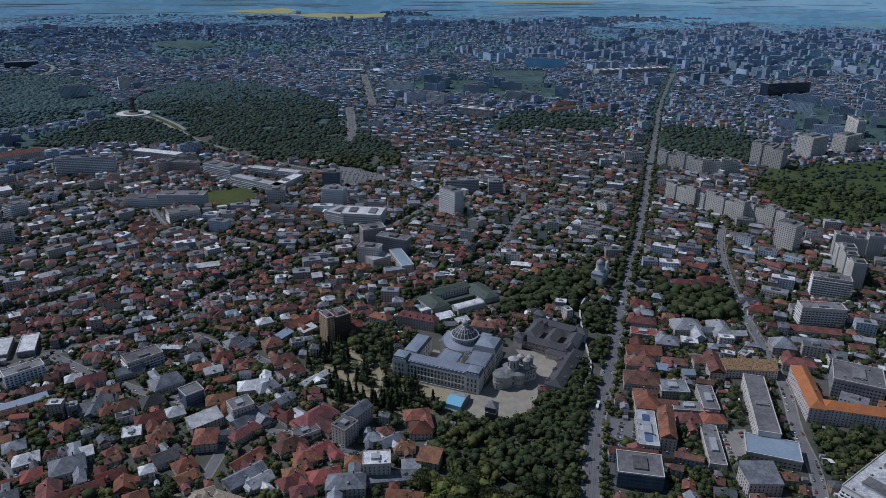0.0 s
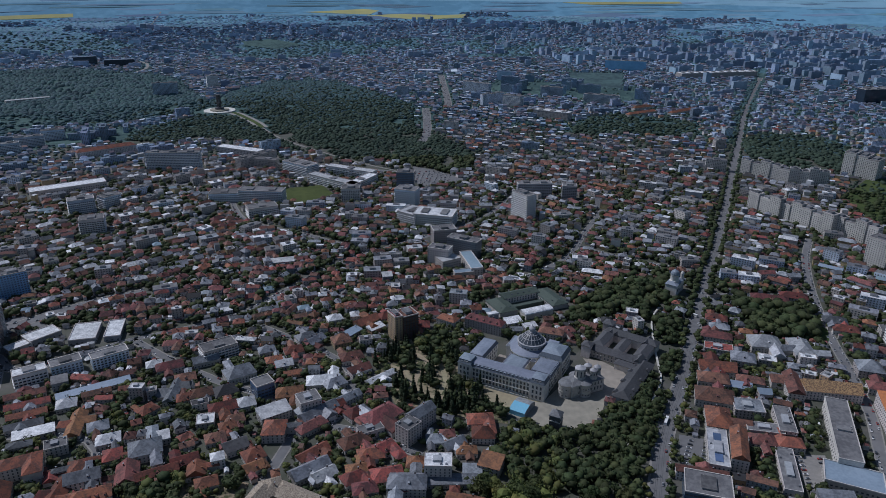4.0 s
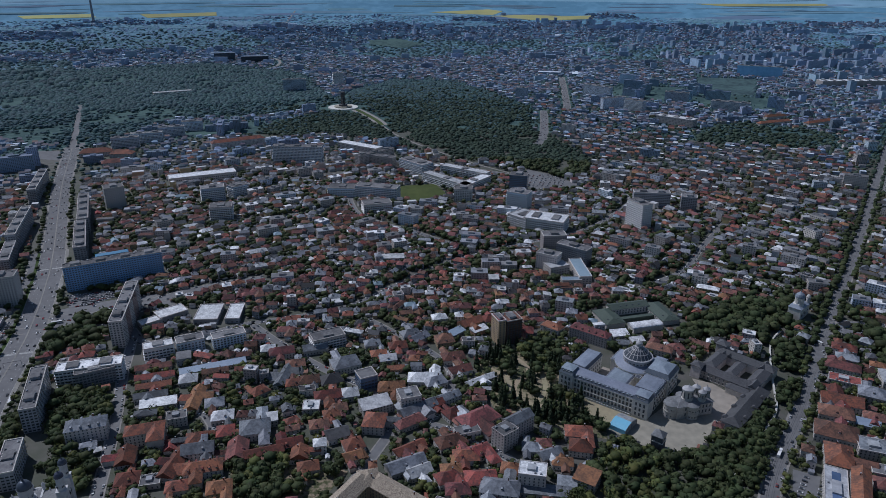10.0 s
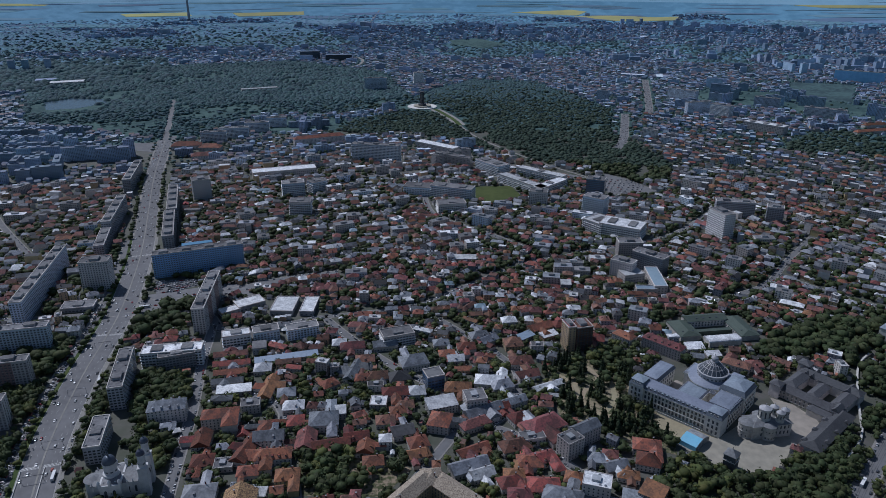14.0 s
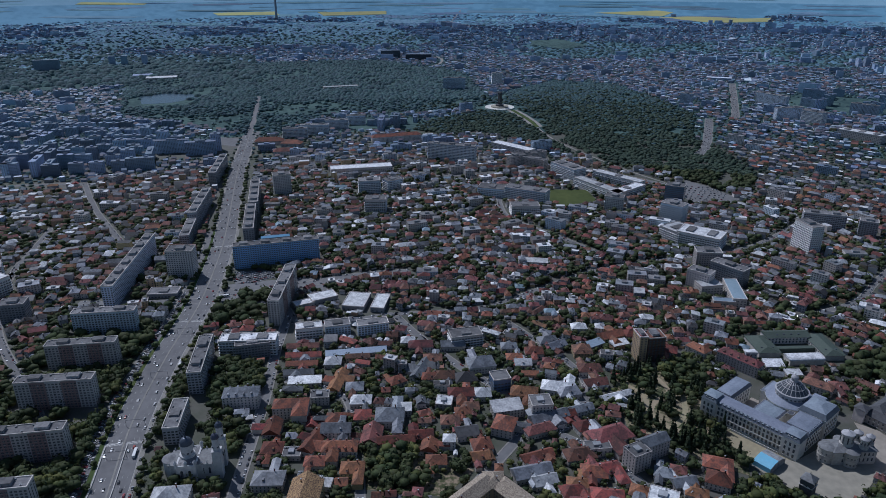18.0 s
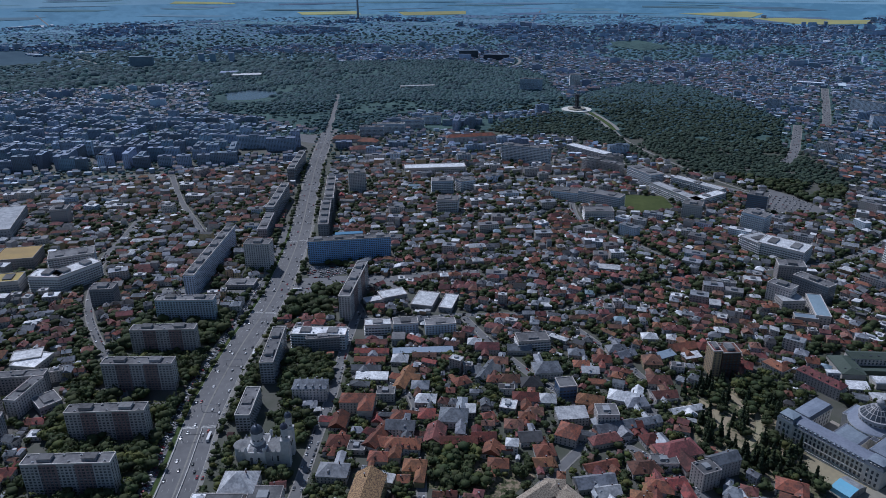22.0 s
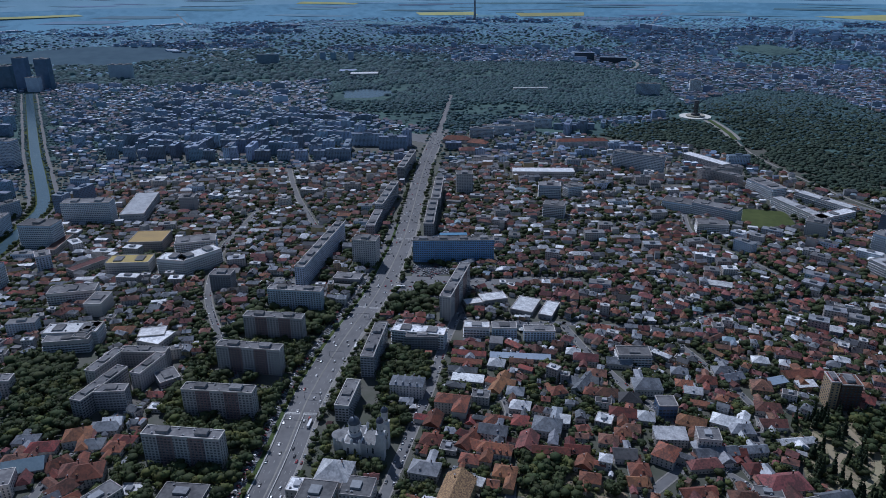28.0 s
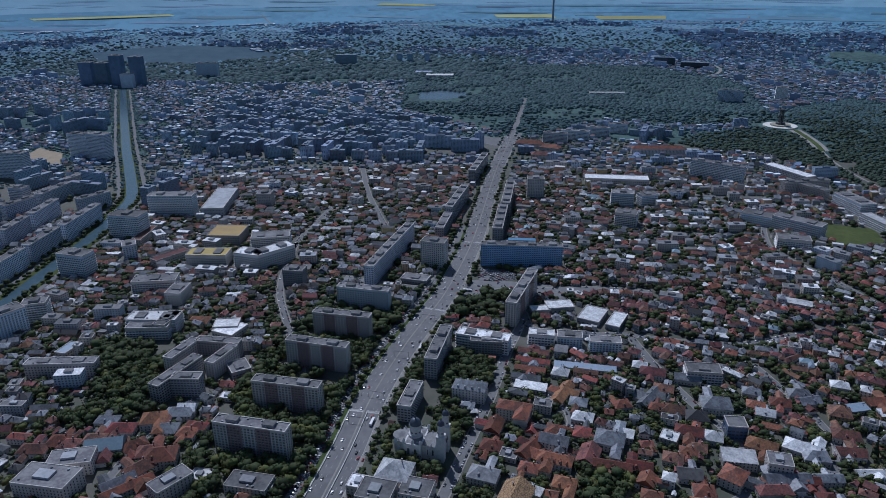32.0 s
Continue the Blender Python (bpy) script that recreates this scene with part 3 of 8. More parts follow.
# woods and gardens: 2 dense trees
WOODS = {
    "park": [(-923, 1480), (-949, 1684), (-884, 1833), (-941, 1952), (-944, 2227), (-893, 2480), (-693, 2520), (-479, 2300), (-322, 2082), (-271, 1782), (-187, 1684), (-99, 1524), (-93, 1399), (-167, 1372), (-275, 1451), (-379, 1464), (-505, 1527), (-605, 1563), (-746, 1610)],
    "belt": [(107, 1748), (179, 1946), (269, 2050), (371, 2015), (472, 1952), (441, 1796), (337, 1775), (245, 1798)],
    "copse": [(529, 1736), (614, 1841), (734, 1823), (779, 1697), (661, 1494), (614, 1558), (516, 1597)],
    "garden": [(-142, 638), (-110, 688), (-57, 708), (-47, 618), (-29, 584), (-61, 553), (-106, 564)],
    "front": [(-62, 552), (-50, 612), (-20, 604), (-14, 574), (0, 566), (4, 545), (-30, 545)],
    "rear": [(-50, 690), (-20, 715), (40, 712), (66, 700), (62, 678), (20, 690)],
    "terrace": [(122, 560), (126, 600), (130, 645), (142, 664), (150, 640), (140, 600), (128, 560)],
    "knoll": [(-101, 685), (-59, 706), (-50, 673), (-73, 658), (-96, 658)],
    "hill": [(67, 777), (132, 868), (210, 898), (191, 804), (164, 768), (149, 788), (96, 754), (67, 750)],
    "avenue": [(170, 770), (202, 782), (167, 641), (134, 531), (91, 515), (113, 585), (149, 634), (168, 711)],
    "lower": [(-35, 438), (-10, 496), (30, 535), (57, 530), (90, 553), (122, 585), (147, 585), (113, 441), (80, 330), (-20, 360)],
    "churchyard": [(-462, 345), (-440, 305), (-400, 292), (-372, 318), (-382, 362), (-420, 400), (-440, 385)],
    "inner": [(-560, 470), (-520, 395), (-475, 335), (-455, 350), (-440, 400), (-448, 470), (-480, 482), (-520, 485)],
    "court": [(-303, 417), (-251, 445), (-204, 439), (-211, 399), (-275, 374)],
    "slab": [(-638, 548), (-657, 614), (-627, 650), (-590, 640), (-555, 548), (-596, 514)],
    "blocks": [(-497, 136), (-439, 200), (-599, 407), (-653, 490), (-740, 432), (-689, 329), (-628, 250), (-580, 186)],
    "yard": [(-817, 149), (-781, 228), (-646, 214), (-617, 145), (-670, 73), (-728, 124)],
    "square": [(278, 854), (333, 838), (379, 822), (356, 744), (283, 749)],
    "corner": [(333, 526), (405, 536), (386, 496), (335, 480)],
    "row": [(539, 1746), (709, 1724), (626, 1469), (513, 1582)],
    "wood_a": [(-2608, 1995), (-2214, 2324), (-1820, 2676), (-1296, 2516), (-919, 2008), (-996, 1785), (-1244, 1644), (-1222, 1322), (-1409, 1314), (-1765, 1318)],
    "wood_c": [(-3996, 694), (-3556, 1974), (-2408, 2560), (-1907, 2033), (-2671, 1061), (-3452, 588)],
}
for pts in WOODS.values():
    mark_poly(pts, 2)
for nm, z in (("garden", 0.12), ("front", 0.15), ("court", 0.12)):
    flat("ground_" + nm, WOODS[nm], z, MAT["garden"], "trodden sandy garden earth and worn grass", "garden")

GARDEN_PATHS = ([(-126, 632), (-105, 622), (-92, 596), (-70, 580), (-40, 588)], [(-100, 660), (-84, 640), (-92, 615), (-92, 596)], [(-70, 640), (-62, 610), (-66, 585)])
for pts in GARDEN_PATHS:
    mark_line(pts, 8)

# ================= buildings =================
STYLE = {  # wall, roof, storey height, window pitch, window width, roof kind
    "panel": ("panel", "bitumen", 2.9, 3.4, 1.9), "bluepanel": ("bluegrey", "bitumen", 2.9, 3.4, 2.0), "blue": ("panel_blue", "bitumen", 3.0, 3.2, 2.0),
    "grey": ("plaster_grey", "bitumen", 3.0, 3.3, 2.3), "beige": ("plaster_pale", "bitumen", 3.1, 3.4, 1.6), "tower": ("panel", "bitumen", 3.0, 3.2, 1.6),
    "hotel": ("bluegrey", "bitumen", 3.4, 3.0, 1.7), "balc": ("plaster_pale", "bitumen", 3.1, 3.6, 2.4), "whitelow": ("plaster_pale", "sheet_white", 3.6, 4.0, 2.0),
    "stepped": ("white", "sheet_white", 3.4, 3.6, 2.4), "greenglass": ("curtain", "bitumen", 3.4, 2.4, 2.2), "whitemod": ("white", "sheet_white", 3.4, 3.6, 2.6),
    "whitetower": ("white", "bitumen", 3.3, 3.3, 1.3), "ctower": ("plaster_ochre", "tile_brown", 3.0, 3.2, 1.8), "low": ("plaster_grey", "bitumen", 3.5, 4.0, 2.5), "bricktower": ("brick_dark", "tile_brown", 3.0, 3.2, 1.8),
    "yellow": ("plaster_pale", "yellow", 3.5, 3.6, 2.2), "curv": ("stone", "bitumen", 3.1, 3.2, 1.3), "glasstower": ("curtain", "bitumen", 3.6, 3.0, 2.6), "black": ("black_glass", "bitumen", 3.6, 3.4, 3.0),
    "brown": ("plaster_pale", "tile_brown", 3.6, 3.6, 1.8), "darkroof": ("plaster_pale", "bitumen", 3.6, 3.6, 1.8), "office": ("plaster_grey", "bitumen", 3.5, 3.2, 2.0), "darkoffice": ("curtain", "bitumen", 3.5, 3.2, 2.6),
    "bluelow": ("plaster_pale", "sheet_blue", 3.4, 3.6, 1.8), "shed": ("plaster_grey", "sheet_white", 4.4, 5.0, 2.0), "hall": ("plaster_grey", "sheet_grey", 5.0, 5.0, 2.0),
}
LABELS = {
    "panel": "ten-storey grey concrete panel apartment slab", "bluepanel": "ten-storey bluish concrete apartment slab", "blue": "long blue-clad apartment block",
    "grey": "grey plastered flat-roofed apartment block", "beige": "pale plastered flat-roofed block", "tower": "grey concrete apartment tower", "hotel": "glazed office block with dark bands",
    "balc": "pale apartment block with balcony bands", "whitelow": "long low building with a pale metal roof", "stepped": "pale modern complex with white roof edges",
    "greenglass": "dark green glass office tower", "whitemod": "modern white building with pale roofs", "whitetower": "white tower block with a dark window grid", "ctower": "ochre and brown brick tower house",
    "bricktower": "dark brown brick tower house with balconies", "low": "low grey flat-roofed pavilion building", "yellow": "pale hall with a bright yellow roof", "curv": "pale stone apartment row with many windows", "glasstower": "tall dark blue glass tower", "black": "black glass office slab building",
    "darkroof": "long pale building with a dark felt roof", "brown": "long pale building with a brown roof", "office": "grey office building with flat roof", "darkoffice": "dark glazed office with flat roof", "bluelow": "low building with a light blue metal roof",
    "shed": "market shed with a white metal roof", "hall": "large grey hall with a metal roof",
}


VENT = Shape()
VENT.box(-0.9, 0.9, -0.7, 0.7, 0, 0.9, MAT["sheet_grey"])
VENT.lathe([(0.3, 0.9), (0.3, 1.5), (0.5, 1.55), (0.02, 1.8)], 6, MAT["sheet_pale"])
VENT = VENT.mesh("roof_vent")


def slab_shape(a, b, z, mat):
    sh = Shape()
    sh.box(-a - 0.8, a + 0.8, -b - 0.8, b + 0.8, z - 1.0, z - 0.1, MAT[mat], True)
    return sh


def single_windows(ob, L, W, floors, storey, nu, nv, ww, style):
    """Each window a part of its own on the two walls that the street side shows, the rest in one mesh."""
    a, b = L / 2, W / 2
    one, rest = Shape(), Shape()
    one.box(-ww / 2, ww / 2, -0.06, 0.06, 0, 1.55, MAT["glass"], True)
    one.box(-ww / 2 - 0.1, ww / 2 + 0.1, -0.1, 0.1, -0.14, 0.0, MAT["plaster_pale"], True)
    one.box(-0.05, 0.05, -0.09, 0.09, 0.0, 1.55, MAT["plaster_pale"], True)
    me = one.mesh("window")
    m = ob.matrix_basis
    for k in range(floors):
        z = 0.9 + k * storey
        for side in (-1, 1):
            facing = (m.to_3x3() @ Vector((0, side, 0))).dot(-m.translation) > 0
            for i in range(nu):
                u = -a + L * (i + 0.5) / nu
                out = 0.28 if style == "panel" and int((u + a) / (L / 5)) % 2 == 1 else 0.0
                if facing:
                    part("window", me, ob, at=pose(u, side * (b + out), z))
                else:
                    rest.box(u - ww / 2, u + ww / 2, side * b - 0.05, side * b + 0.05, z, z + 1.55, MAT["glass"], True)
            for i in range(nv):
                v = -b + W * (i + 0.5) / nv
                rest.box(side * a - 0.05, side * a + 0.05, v - ww / 2, v + ww / 2, z, z + 1.55, MAT["glass"], True)
    tagged(part("glazing", rest, ob), kind="stuff")
    return ob


def block(x, y, L, W, H, rot, style):
    """A flat-roofed building: wall, roof slab with parapet, huts, and a part for each storey's windows."""
    if style == "curv" and L > 45:
        n = round(L / 20)
        for k in range(n):
            u, v = -L / 2 + L * (k + 0.5) / n, 1.6 * (k % 2)
            c, s = math.cos(radians(rot)), math.sin(radians(rot))
            block(x + u * c - v * s, y + u * s + v * c, L / n - 0.15, W, H - 4 + 3.5 * ((k * 5 + int(L)) % 3), rot, style)
        return
    wall, roof, sh_, pitch, ww = STYLE[style]
    mark_rect(x, y, L, W, rot, 4)
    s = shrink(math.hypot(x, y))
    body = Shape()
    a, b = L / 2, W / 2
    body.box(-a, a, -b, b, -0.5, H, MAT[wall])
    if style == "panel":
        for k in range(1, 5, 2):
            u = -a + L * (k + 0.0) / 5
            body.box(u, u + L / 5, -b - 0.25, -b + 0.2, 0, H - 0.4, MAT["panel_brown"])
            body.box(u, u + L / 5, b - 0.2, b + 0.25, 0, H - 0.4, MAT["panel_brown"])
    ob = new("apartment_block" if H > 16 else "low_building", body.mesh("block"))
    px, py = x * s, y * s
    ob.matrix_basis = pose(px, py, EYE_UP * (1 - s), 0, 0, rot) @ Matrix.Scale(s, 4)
    tagged(ob, LABELS[style], "building", "buildings of the town")
    top = Shape()
    e = 0.35
    top.box(-a - 0.1, a + 0.1, -b - 0.1, b + 0.1, H, H + 0.25, MAT[roof])
    for x0, x1, y0, y1 in ((-a - 0.3, a + 0.3, -b - 0.3, -b + e), (-a - 0.3, a + 0.3, b - e, b + 0.3), (-a - 0.3, -a + e, -b + e, b - e), (a - e, a + 0.3, -b + e, b - e)):
        top.box(x0, x1, y0, y1, H - 0.2, H + 1.0, MAT["plaster_pale"], True)
    part("roof", top, ob)
    n = max(1, int(L / 30)) if H > 16 else int(L > 20 and style not in ("shed", "whitelow", "bluelow", "hall", "brown", "yellow"))
    for k in range(n):
        hut = Shape()
        u = -a + L * (k + 0.5) / n
        w, d, z = min(5.5, L / 5), W * 0.28, 3.0 if H > 22 else 1.6
        hut.box(u - w, u + w, -d, d, H + 0.2, H + z, MAT["plaster_grey"])
        hut.box(u - w - 0.4, u + w + 0.4, -d - 0.4, d + 0.4, H + z, H + z + 0.3, MAT["bitumen"], True)
        for q in range(3):
            c = u - w + 2 * w * (q + 0.5) / 3
            hut.box(c - 0.5, c + 0.5, d + 0.8, d + 1.5, H + 0.2, H + z * 0.7, MAT["plaster_pale"])
        part("rooftop_hut", hut, ob)
    if H > 16 and math.hypot(x, y) < 1000:
        for k in range(int(L / 7)):
            u = -a + L * (k + 0.3) / int(L / 7)
            part("roof_vent", VENT, ob, at=pose(u, (-1) ** k * b * 0.62, H + 0.25))
    if math.hypot(x, y) > 2600:
        return ob
    floors = max(1, int((H - 0.6) / sh_))
    nu, nv = max(1, int(L / pitch)), max(1, int(W / pitch))
    if x * x + y * y < 820 ** 2 and style in ("panel", "bluepanel", "blue", "tower", "grey") and H > 24:
        return single_windows(ob, L, W, floors, sh_, nu, nv, ww, style)
    row = Shape()
    for k in range(floors):
        z = 0.9 + k * sh_
        for i in range(nu):
            u = -a + L * (i + 0.5) / nu
            for v, o in ((-b, -1), (b, 1)):
                out = 0.3 if style == "panel" and int((u + a) / (L / 5)) % 2 == 1 else 0.05
                v2 = v + o * out
                row.add([(u - o * ww / 2, v2, z), (u + o * ww / 2, v2, z), (u + o * ww / 2, v2, z + 1.55), (u - o * ww / 2, v2, z + 1.55)], [(0, 1, 2, 3)], MAT["glass"])
        for i in range(nv):
            v = -b + W * (i + 0.5) / nv
            for u, o in ((-a, -0.05), (a, 0.05)):
                row.add([(u + o, v - ww / 2, z), (u + o, v + ww / 2, z), (u + o, v + ww / 2, z + 1.55), (u + o, v - ww / 2, z + 1.55)], [(0, 1, 2, 3)], MAT["glass"])
        if style in ("balc", "whitemod", "stepped", "whitetower", "hotel", "bricktower"):
            part("balcony_slab", slab_shape(a, b, z, "brick_dark" if style == "bricktower" else "white"), ob)
    tagged(part("glazing", row, ob), kind="stuff")
    return ob


def house_mesh(L, W, h, kind, wall, roof, flip=0):
    """Wall and roof of a house as two shapes."""
    w, r = Shape(), Shape()
    w.box(-L / 2, L / 2, -W / 2, W / 2, -0.4, h, MAT[wall])
    fl = max(1, int(h / 3))
    for k in range(fl):
        for side in (-1, 1):
            n = max(2, int(L / 3.2))
            for i in range(n):
                u = -L / 2 + L * (i + 0.5) / n
                v = side * W / 2
                w.box(u - 0.55, u + 0.55, min(v, v + side * 0.06), max(v, v + side * 0.06), 0.9 + 3 * k, 2.5 + 3 * k, MAT["glass"], True)
            n = max(1, int(W / 3.4))
            for i in range(n):
                v = -W / 2 + W * (i + 0.5) / n
                u = side * L / 2
                w.box(min(u, u + side * 0.06), max(u, u + side * 0.06), v - 0.55, v + 0.55, 0.9 + 3 * k, 2.5 + 3 * k, MAT["glass"], True)
    if kind == "flat":
        r.box(-L / 2 - 0.1, L / 2 + 0.1, -W / 2 - 0.1, W / 2 + 0.1, h, h + 0.2, MAT[roof])
        for x0, x1, y0, y1 in ((-L / 2 - 0.2, L / 2 + 0.2, -W / 2 - 0.2, -W / 2 + 0.25), (-L / 2 - 0.2, L / 2 + 0.2, W / 2 - 0.25, W / 2 + 0.2),
                               (-L / 2 - 0.2, -L / 2 + 0.25, -W / 2, W / 2), (L / 2 - 0.25, L / 2 + 0.2, -W / 2, W / 2)):
            r.box(x0, x1, y0, y1, h - 0.1, h + 0.7, MAT["plaster_pale"], True)
        r.box(-L * 0.2, L * 0.12, -W * 0.2, W * 0.2, h + 0.2, h + 2.2, MAT["plaster_grey"])
    elif kind == "gable":
        r.hip(L, W, h, W * 0.36, L + 1, MAT[roof])
    elif kind == "hip":
        r.hip(L, W, h, W * 0.34, max(0.6, L - W * 0.95), MAT[roof])
    elif kind == "pyramid":
        r.hip(L, W, h, W * 0.4, 0.6, MAT[roof])
    elif kind == "ell":
        r.hip(L, W, h, W * 0.34, max(0.6, L - W * 0.95), MAT[roof])
        ww, dd = L * 0.42, W * 0.8
        w.box(L / 2 - ww, L / 2, -W / 2 - dd, -W / 2, -0.4, h, MAT[wall])
        s2 = Shape()
        s2.hip(dd + W * 0.9, ww, h, ww * 0.36, max(0.6, dd + W * 0.9 - ww * 0.9), MAT[roof])
        cx, cy = L / 2 - ww / 2, -W / 2 - dd / 2 + W * 0.42
        r.add([(cx - y, cy + x, z + 0.03) for x, y, z in s2.v], s2.f, MAT[roof])
    elif kind == "mono":
        t = W * 0.2
        v = [(-L / 2 - .4, -W / 2 - .4, h), (L / 2 + .4, -W / 2 - .4, h), (L / 2 + .4, W / 2 + .4, h + t), (-L / 2 - .4, W / 2 + .4, h + t)]
        r.add(v + [(p[0], p[1], h - 0.25) for p in v], [(0, 1, 2, 3), (4, 5, 1, 0), (5, 6, 2, 1), (6, 7, 3, 2), (7, 4, 0, 3)], MAT[roof])
    return w, r


def chimney_shape(L, W, h):
    c = Shape()
    for u, v in ((L * 0.2, W * 0.12),):
        c.box(u - 0.45, u + 0.45, v - 0.35, v + 0.35, h, h + W * 0.36 + 0.9, MAT["tile_brown"])
        c.box(u - 0.6, u + 0.6, v - 0.5, v + 0.5, h + W * 0.36 + 0.9, h + W * 0.36 + 1.1, MAT["plaster_grey"], True)
    return c


def dormer_shape(L, W, h, roof):
    """A small roof window box with its own gable."""
    d = Shape()
    d.box(-0.8, 0.8, -0.9, 1.2, -0.9, 0.7, MAT["plaster_pale"])
    d.box(-0.5, 0.5, -0.95, -0.9, -0.4, 0.5, MAT["glass"], True)
    d.hip(1.6, 2.2, 0.7, 0.6, 1.2, MAT[roof], 0.15, 0, 0.15)
    return d


HOUSE_LABEL = {"tile_red": "house with a weathered red tile roof", "tile_brown": "house with a dull brown tile roof", "tile_orange": "house with a bright orange tile roof",
               "sheet_grey": "house with a grey sheet-metal roof", "sheet_dark": "house with a dark metal roof", "sheet_white": "building with a bright white metal roof",
               "sheet_blue": "building with a light blue metal roof", "bitumen": "flat-roofed house with grey roofing felt", "old_tile": "building with a mottled tan tile roof", "moss_tile": "building with a pale mossy tile roof", "tile_bright": "long building with a vivid orange tile roof", "sheet_pale": "house with a pale grey metal roof"}
LONG = {"flat": "low-rise plastered", "gable": "gabled plastered", "hip": "hip-roofed plastered", "pyramid": "square plastered", "ell": "L-shaped plastered", "mono": "lean-to plastered"}
yard_trees = []


def big_house(x, y, L, W, h, rot, roof, kind="hip", wall="plaster_pale", dormers=0, base=0.0, pad=2.5):
    """A single house with its own measures."""
    if L < W and kind != "ell":
        L, W, rot = W, L, rot + 90
    mark_rect(x, y, L, W, rot, pad)
    if h < 13:
        h *= 0.82
    w, r = house_mesh(L, W, h, kind, wall, roof)
    ob = new("house", w.mesh("house"))
    ob.matrix_basis = pose(x, y, base, 0, 0, rot)
    tagged(ob, LONG[kind] + " " + HOUSE_LABEL[roof], "house", "houses of the quarter")
    part("roof", r, ob)
    if kind != "flat" and kind != "mono":
        part("chimney", chimney_shape(L, W, h), ob)
    draw = random.Random(int(x * 7 + y * 13))
    if kind in ("hip", "gable") and 13 < L < 45 and h < 13:
        for side in draw.choice([(-1,), (1,), (-1, 1), (-1, 1)]):
            wl, ww, wh = W * draw.uniform(0.55, 0.8), L * draw.uniform(0.25, 0.4), h * draw.uniform(0.7, 0.98)
            u = draw.uniform(-0.3, 0.3) * L
            body, top, t = Shape(), Shape(), Shape()
            body.box(-ww / 2, ww / 2, 0, W * 0.3 + wl, -0.4, wh, MAT[wall])
            t.hip(W * 0.42 + wl, ww, wh, ww * 0.36, draw.choice([1.0, 0.6]) * (W * 0.42 + wl), MAT[roof if draw.random() < 0.75 else draw.choice(["sheet_grey", "tile_brown"])], 0.45)
            top.add([(-b, a + (W * 0.42 + wl) / 2 - W * 0.1, c) for a, b, c in t.v], t.f, t.slots[0])
            wing = part("wing", body, ob, at=pose(u, side * W * 0.25, 0, 0, 0, 0 if side > 0 else 180))
            part("roof", top, wing)
        if draw.random() < 0.6:
            part("dormer", dormer_shape(L, W, h, roof).mesh("dormer"), ob, at=pose(draw.uniform(-0.2, 0.2) * L, -W * 0.3, h + W * 0.13 + 0.4))
    if kind == "flat":
        for q in range(draw.choice([2, 3, 4])):
            part("roof_vent", VENT, ob, at=pose(draw.uniform(-0.42, 0.42) * L, draw.choice([-0.34, 0.34]) * W, h + 0.2))
    if 6 < L < 45 and h < 13:
        yard_trees.append((x, y, L, W, rot))
    dm = None
    for k in range(dormers):
        u = -L / 2 + L * (k + 0.8) / (dormers + 0.6)
        for v, turn in ((-W * 0.36, 0), (W * 0.36, 180)):
            dm = dm or dormer_shape(L, W, h, roof).mesh("dormer")
            part("dormer", dm, ob, at=pose(u, v, h + W * 0.09 + 0.6, 0, 0, turn))
    return ob


block(-513, 207, 72, 13, 31, 37, 'panel')
block(-554, 265, 71, 13, 31, 38, 'panel')
block(-604, 330, 72, 13, 31, 35, 'panel')
block(-645, 388, 71, 13, 31, 37, 'panel')
block(-688, 448, 70, 13, 31, 36, 'bluepanel')
block(-792, 567, 183, 14, 31, 124, 'bluepanel')
block(-740, 609, 36, 22, 40, 33, 'tower')
block(-713, 552, 38, 20, 6, 33, 'low')
block(-654, 705, 120, 15, 34, 44, 'blue')
block(-555, 604, 107, 14, 33, 119, 'panel')
block(-524, 438, 76, 14, 25, 127, 'grey')
block(-472, 358, 46, 14, 18, 126, 'grey')
block(-869, 892, 141, 16, 27, 131, 'grey')
block(-779, 784, 121, 16, 27, 131, 'grey')
block(-913, 805, 138, 14, 27, 126, 'grey')
block(-1061, 994, 142, 14, 27, 126, 'grey')
block(-841, 712, 77, 14, 20, 129, 'grey')
block(-866, 962, 32, 25, 40, 47, 'tower')
block(-698, 1324, 106, 18, 38, 11, 'hotel')
block(-820, 1153, 126, 30, 14, 41, 'whitelow')
block(-732, 1054, 41, 22, 24, 37, 'hotel')
block(-699, 1084, 31, 22, 22, 62, 'hotel')
block(-662, 972, 36, 25, 22, 28, 'balc')
block(-518, 1149, 52, 30, 16, 12, 'hotel')
block(-450, 1151, 79, 25, 22, 2, 'hotel')
block(-425, 1080, 49, 25, 16, 33, 'balc')
block(-544, 1378, 97, 16, 24, 61, 'beige')
block(-618, 1473, 114, 25, 12, -18, 'whitelow')
block(-438, 1339, 73, 30, 22, -31, 'hotel')
block(-347, 1255, 123, 20, 16, -31, 'stepped')
block(-294, 1257, 84, 20, 16, 69, 'stepped')
block(-331, 1331, 108, 20, 16, -19, 'stepped')
block(-295, 1178, 32, 22, 24, 9, 'tower')
block(-210, 1268, 33, 24, 32, 2, 'greenglass')
block(-167, 1084, 38, 40, 18, -30, 'whitemod')
block(-130, 1076, 65, 40, 20, -7, 'whitemod')
block(-107, 992, 35, 22, 24, 21, 'beige')
block(-103, 914, 31, 18, 24, -14, 'beige')
block(-72, 952, 48, 18, 24, -22, 'grey')
block(-58, 902, 62, 17, 12, -70, 'bluelow')
block(-90, 902, 30, 20, 13, 38, 'whitelow')
block(-66, 868, 26, 12, 9, 20, 'bluelow')
block(13, 1129, 38, 20, 42, -48, 'whitetower')
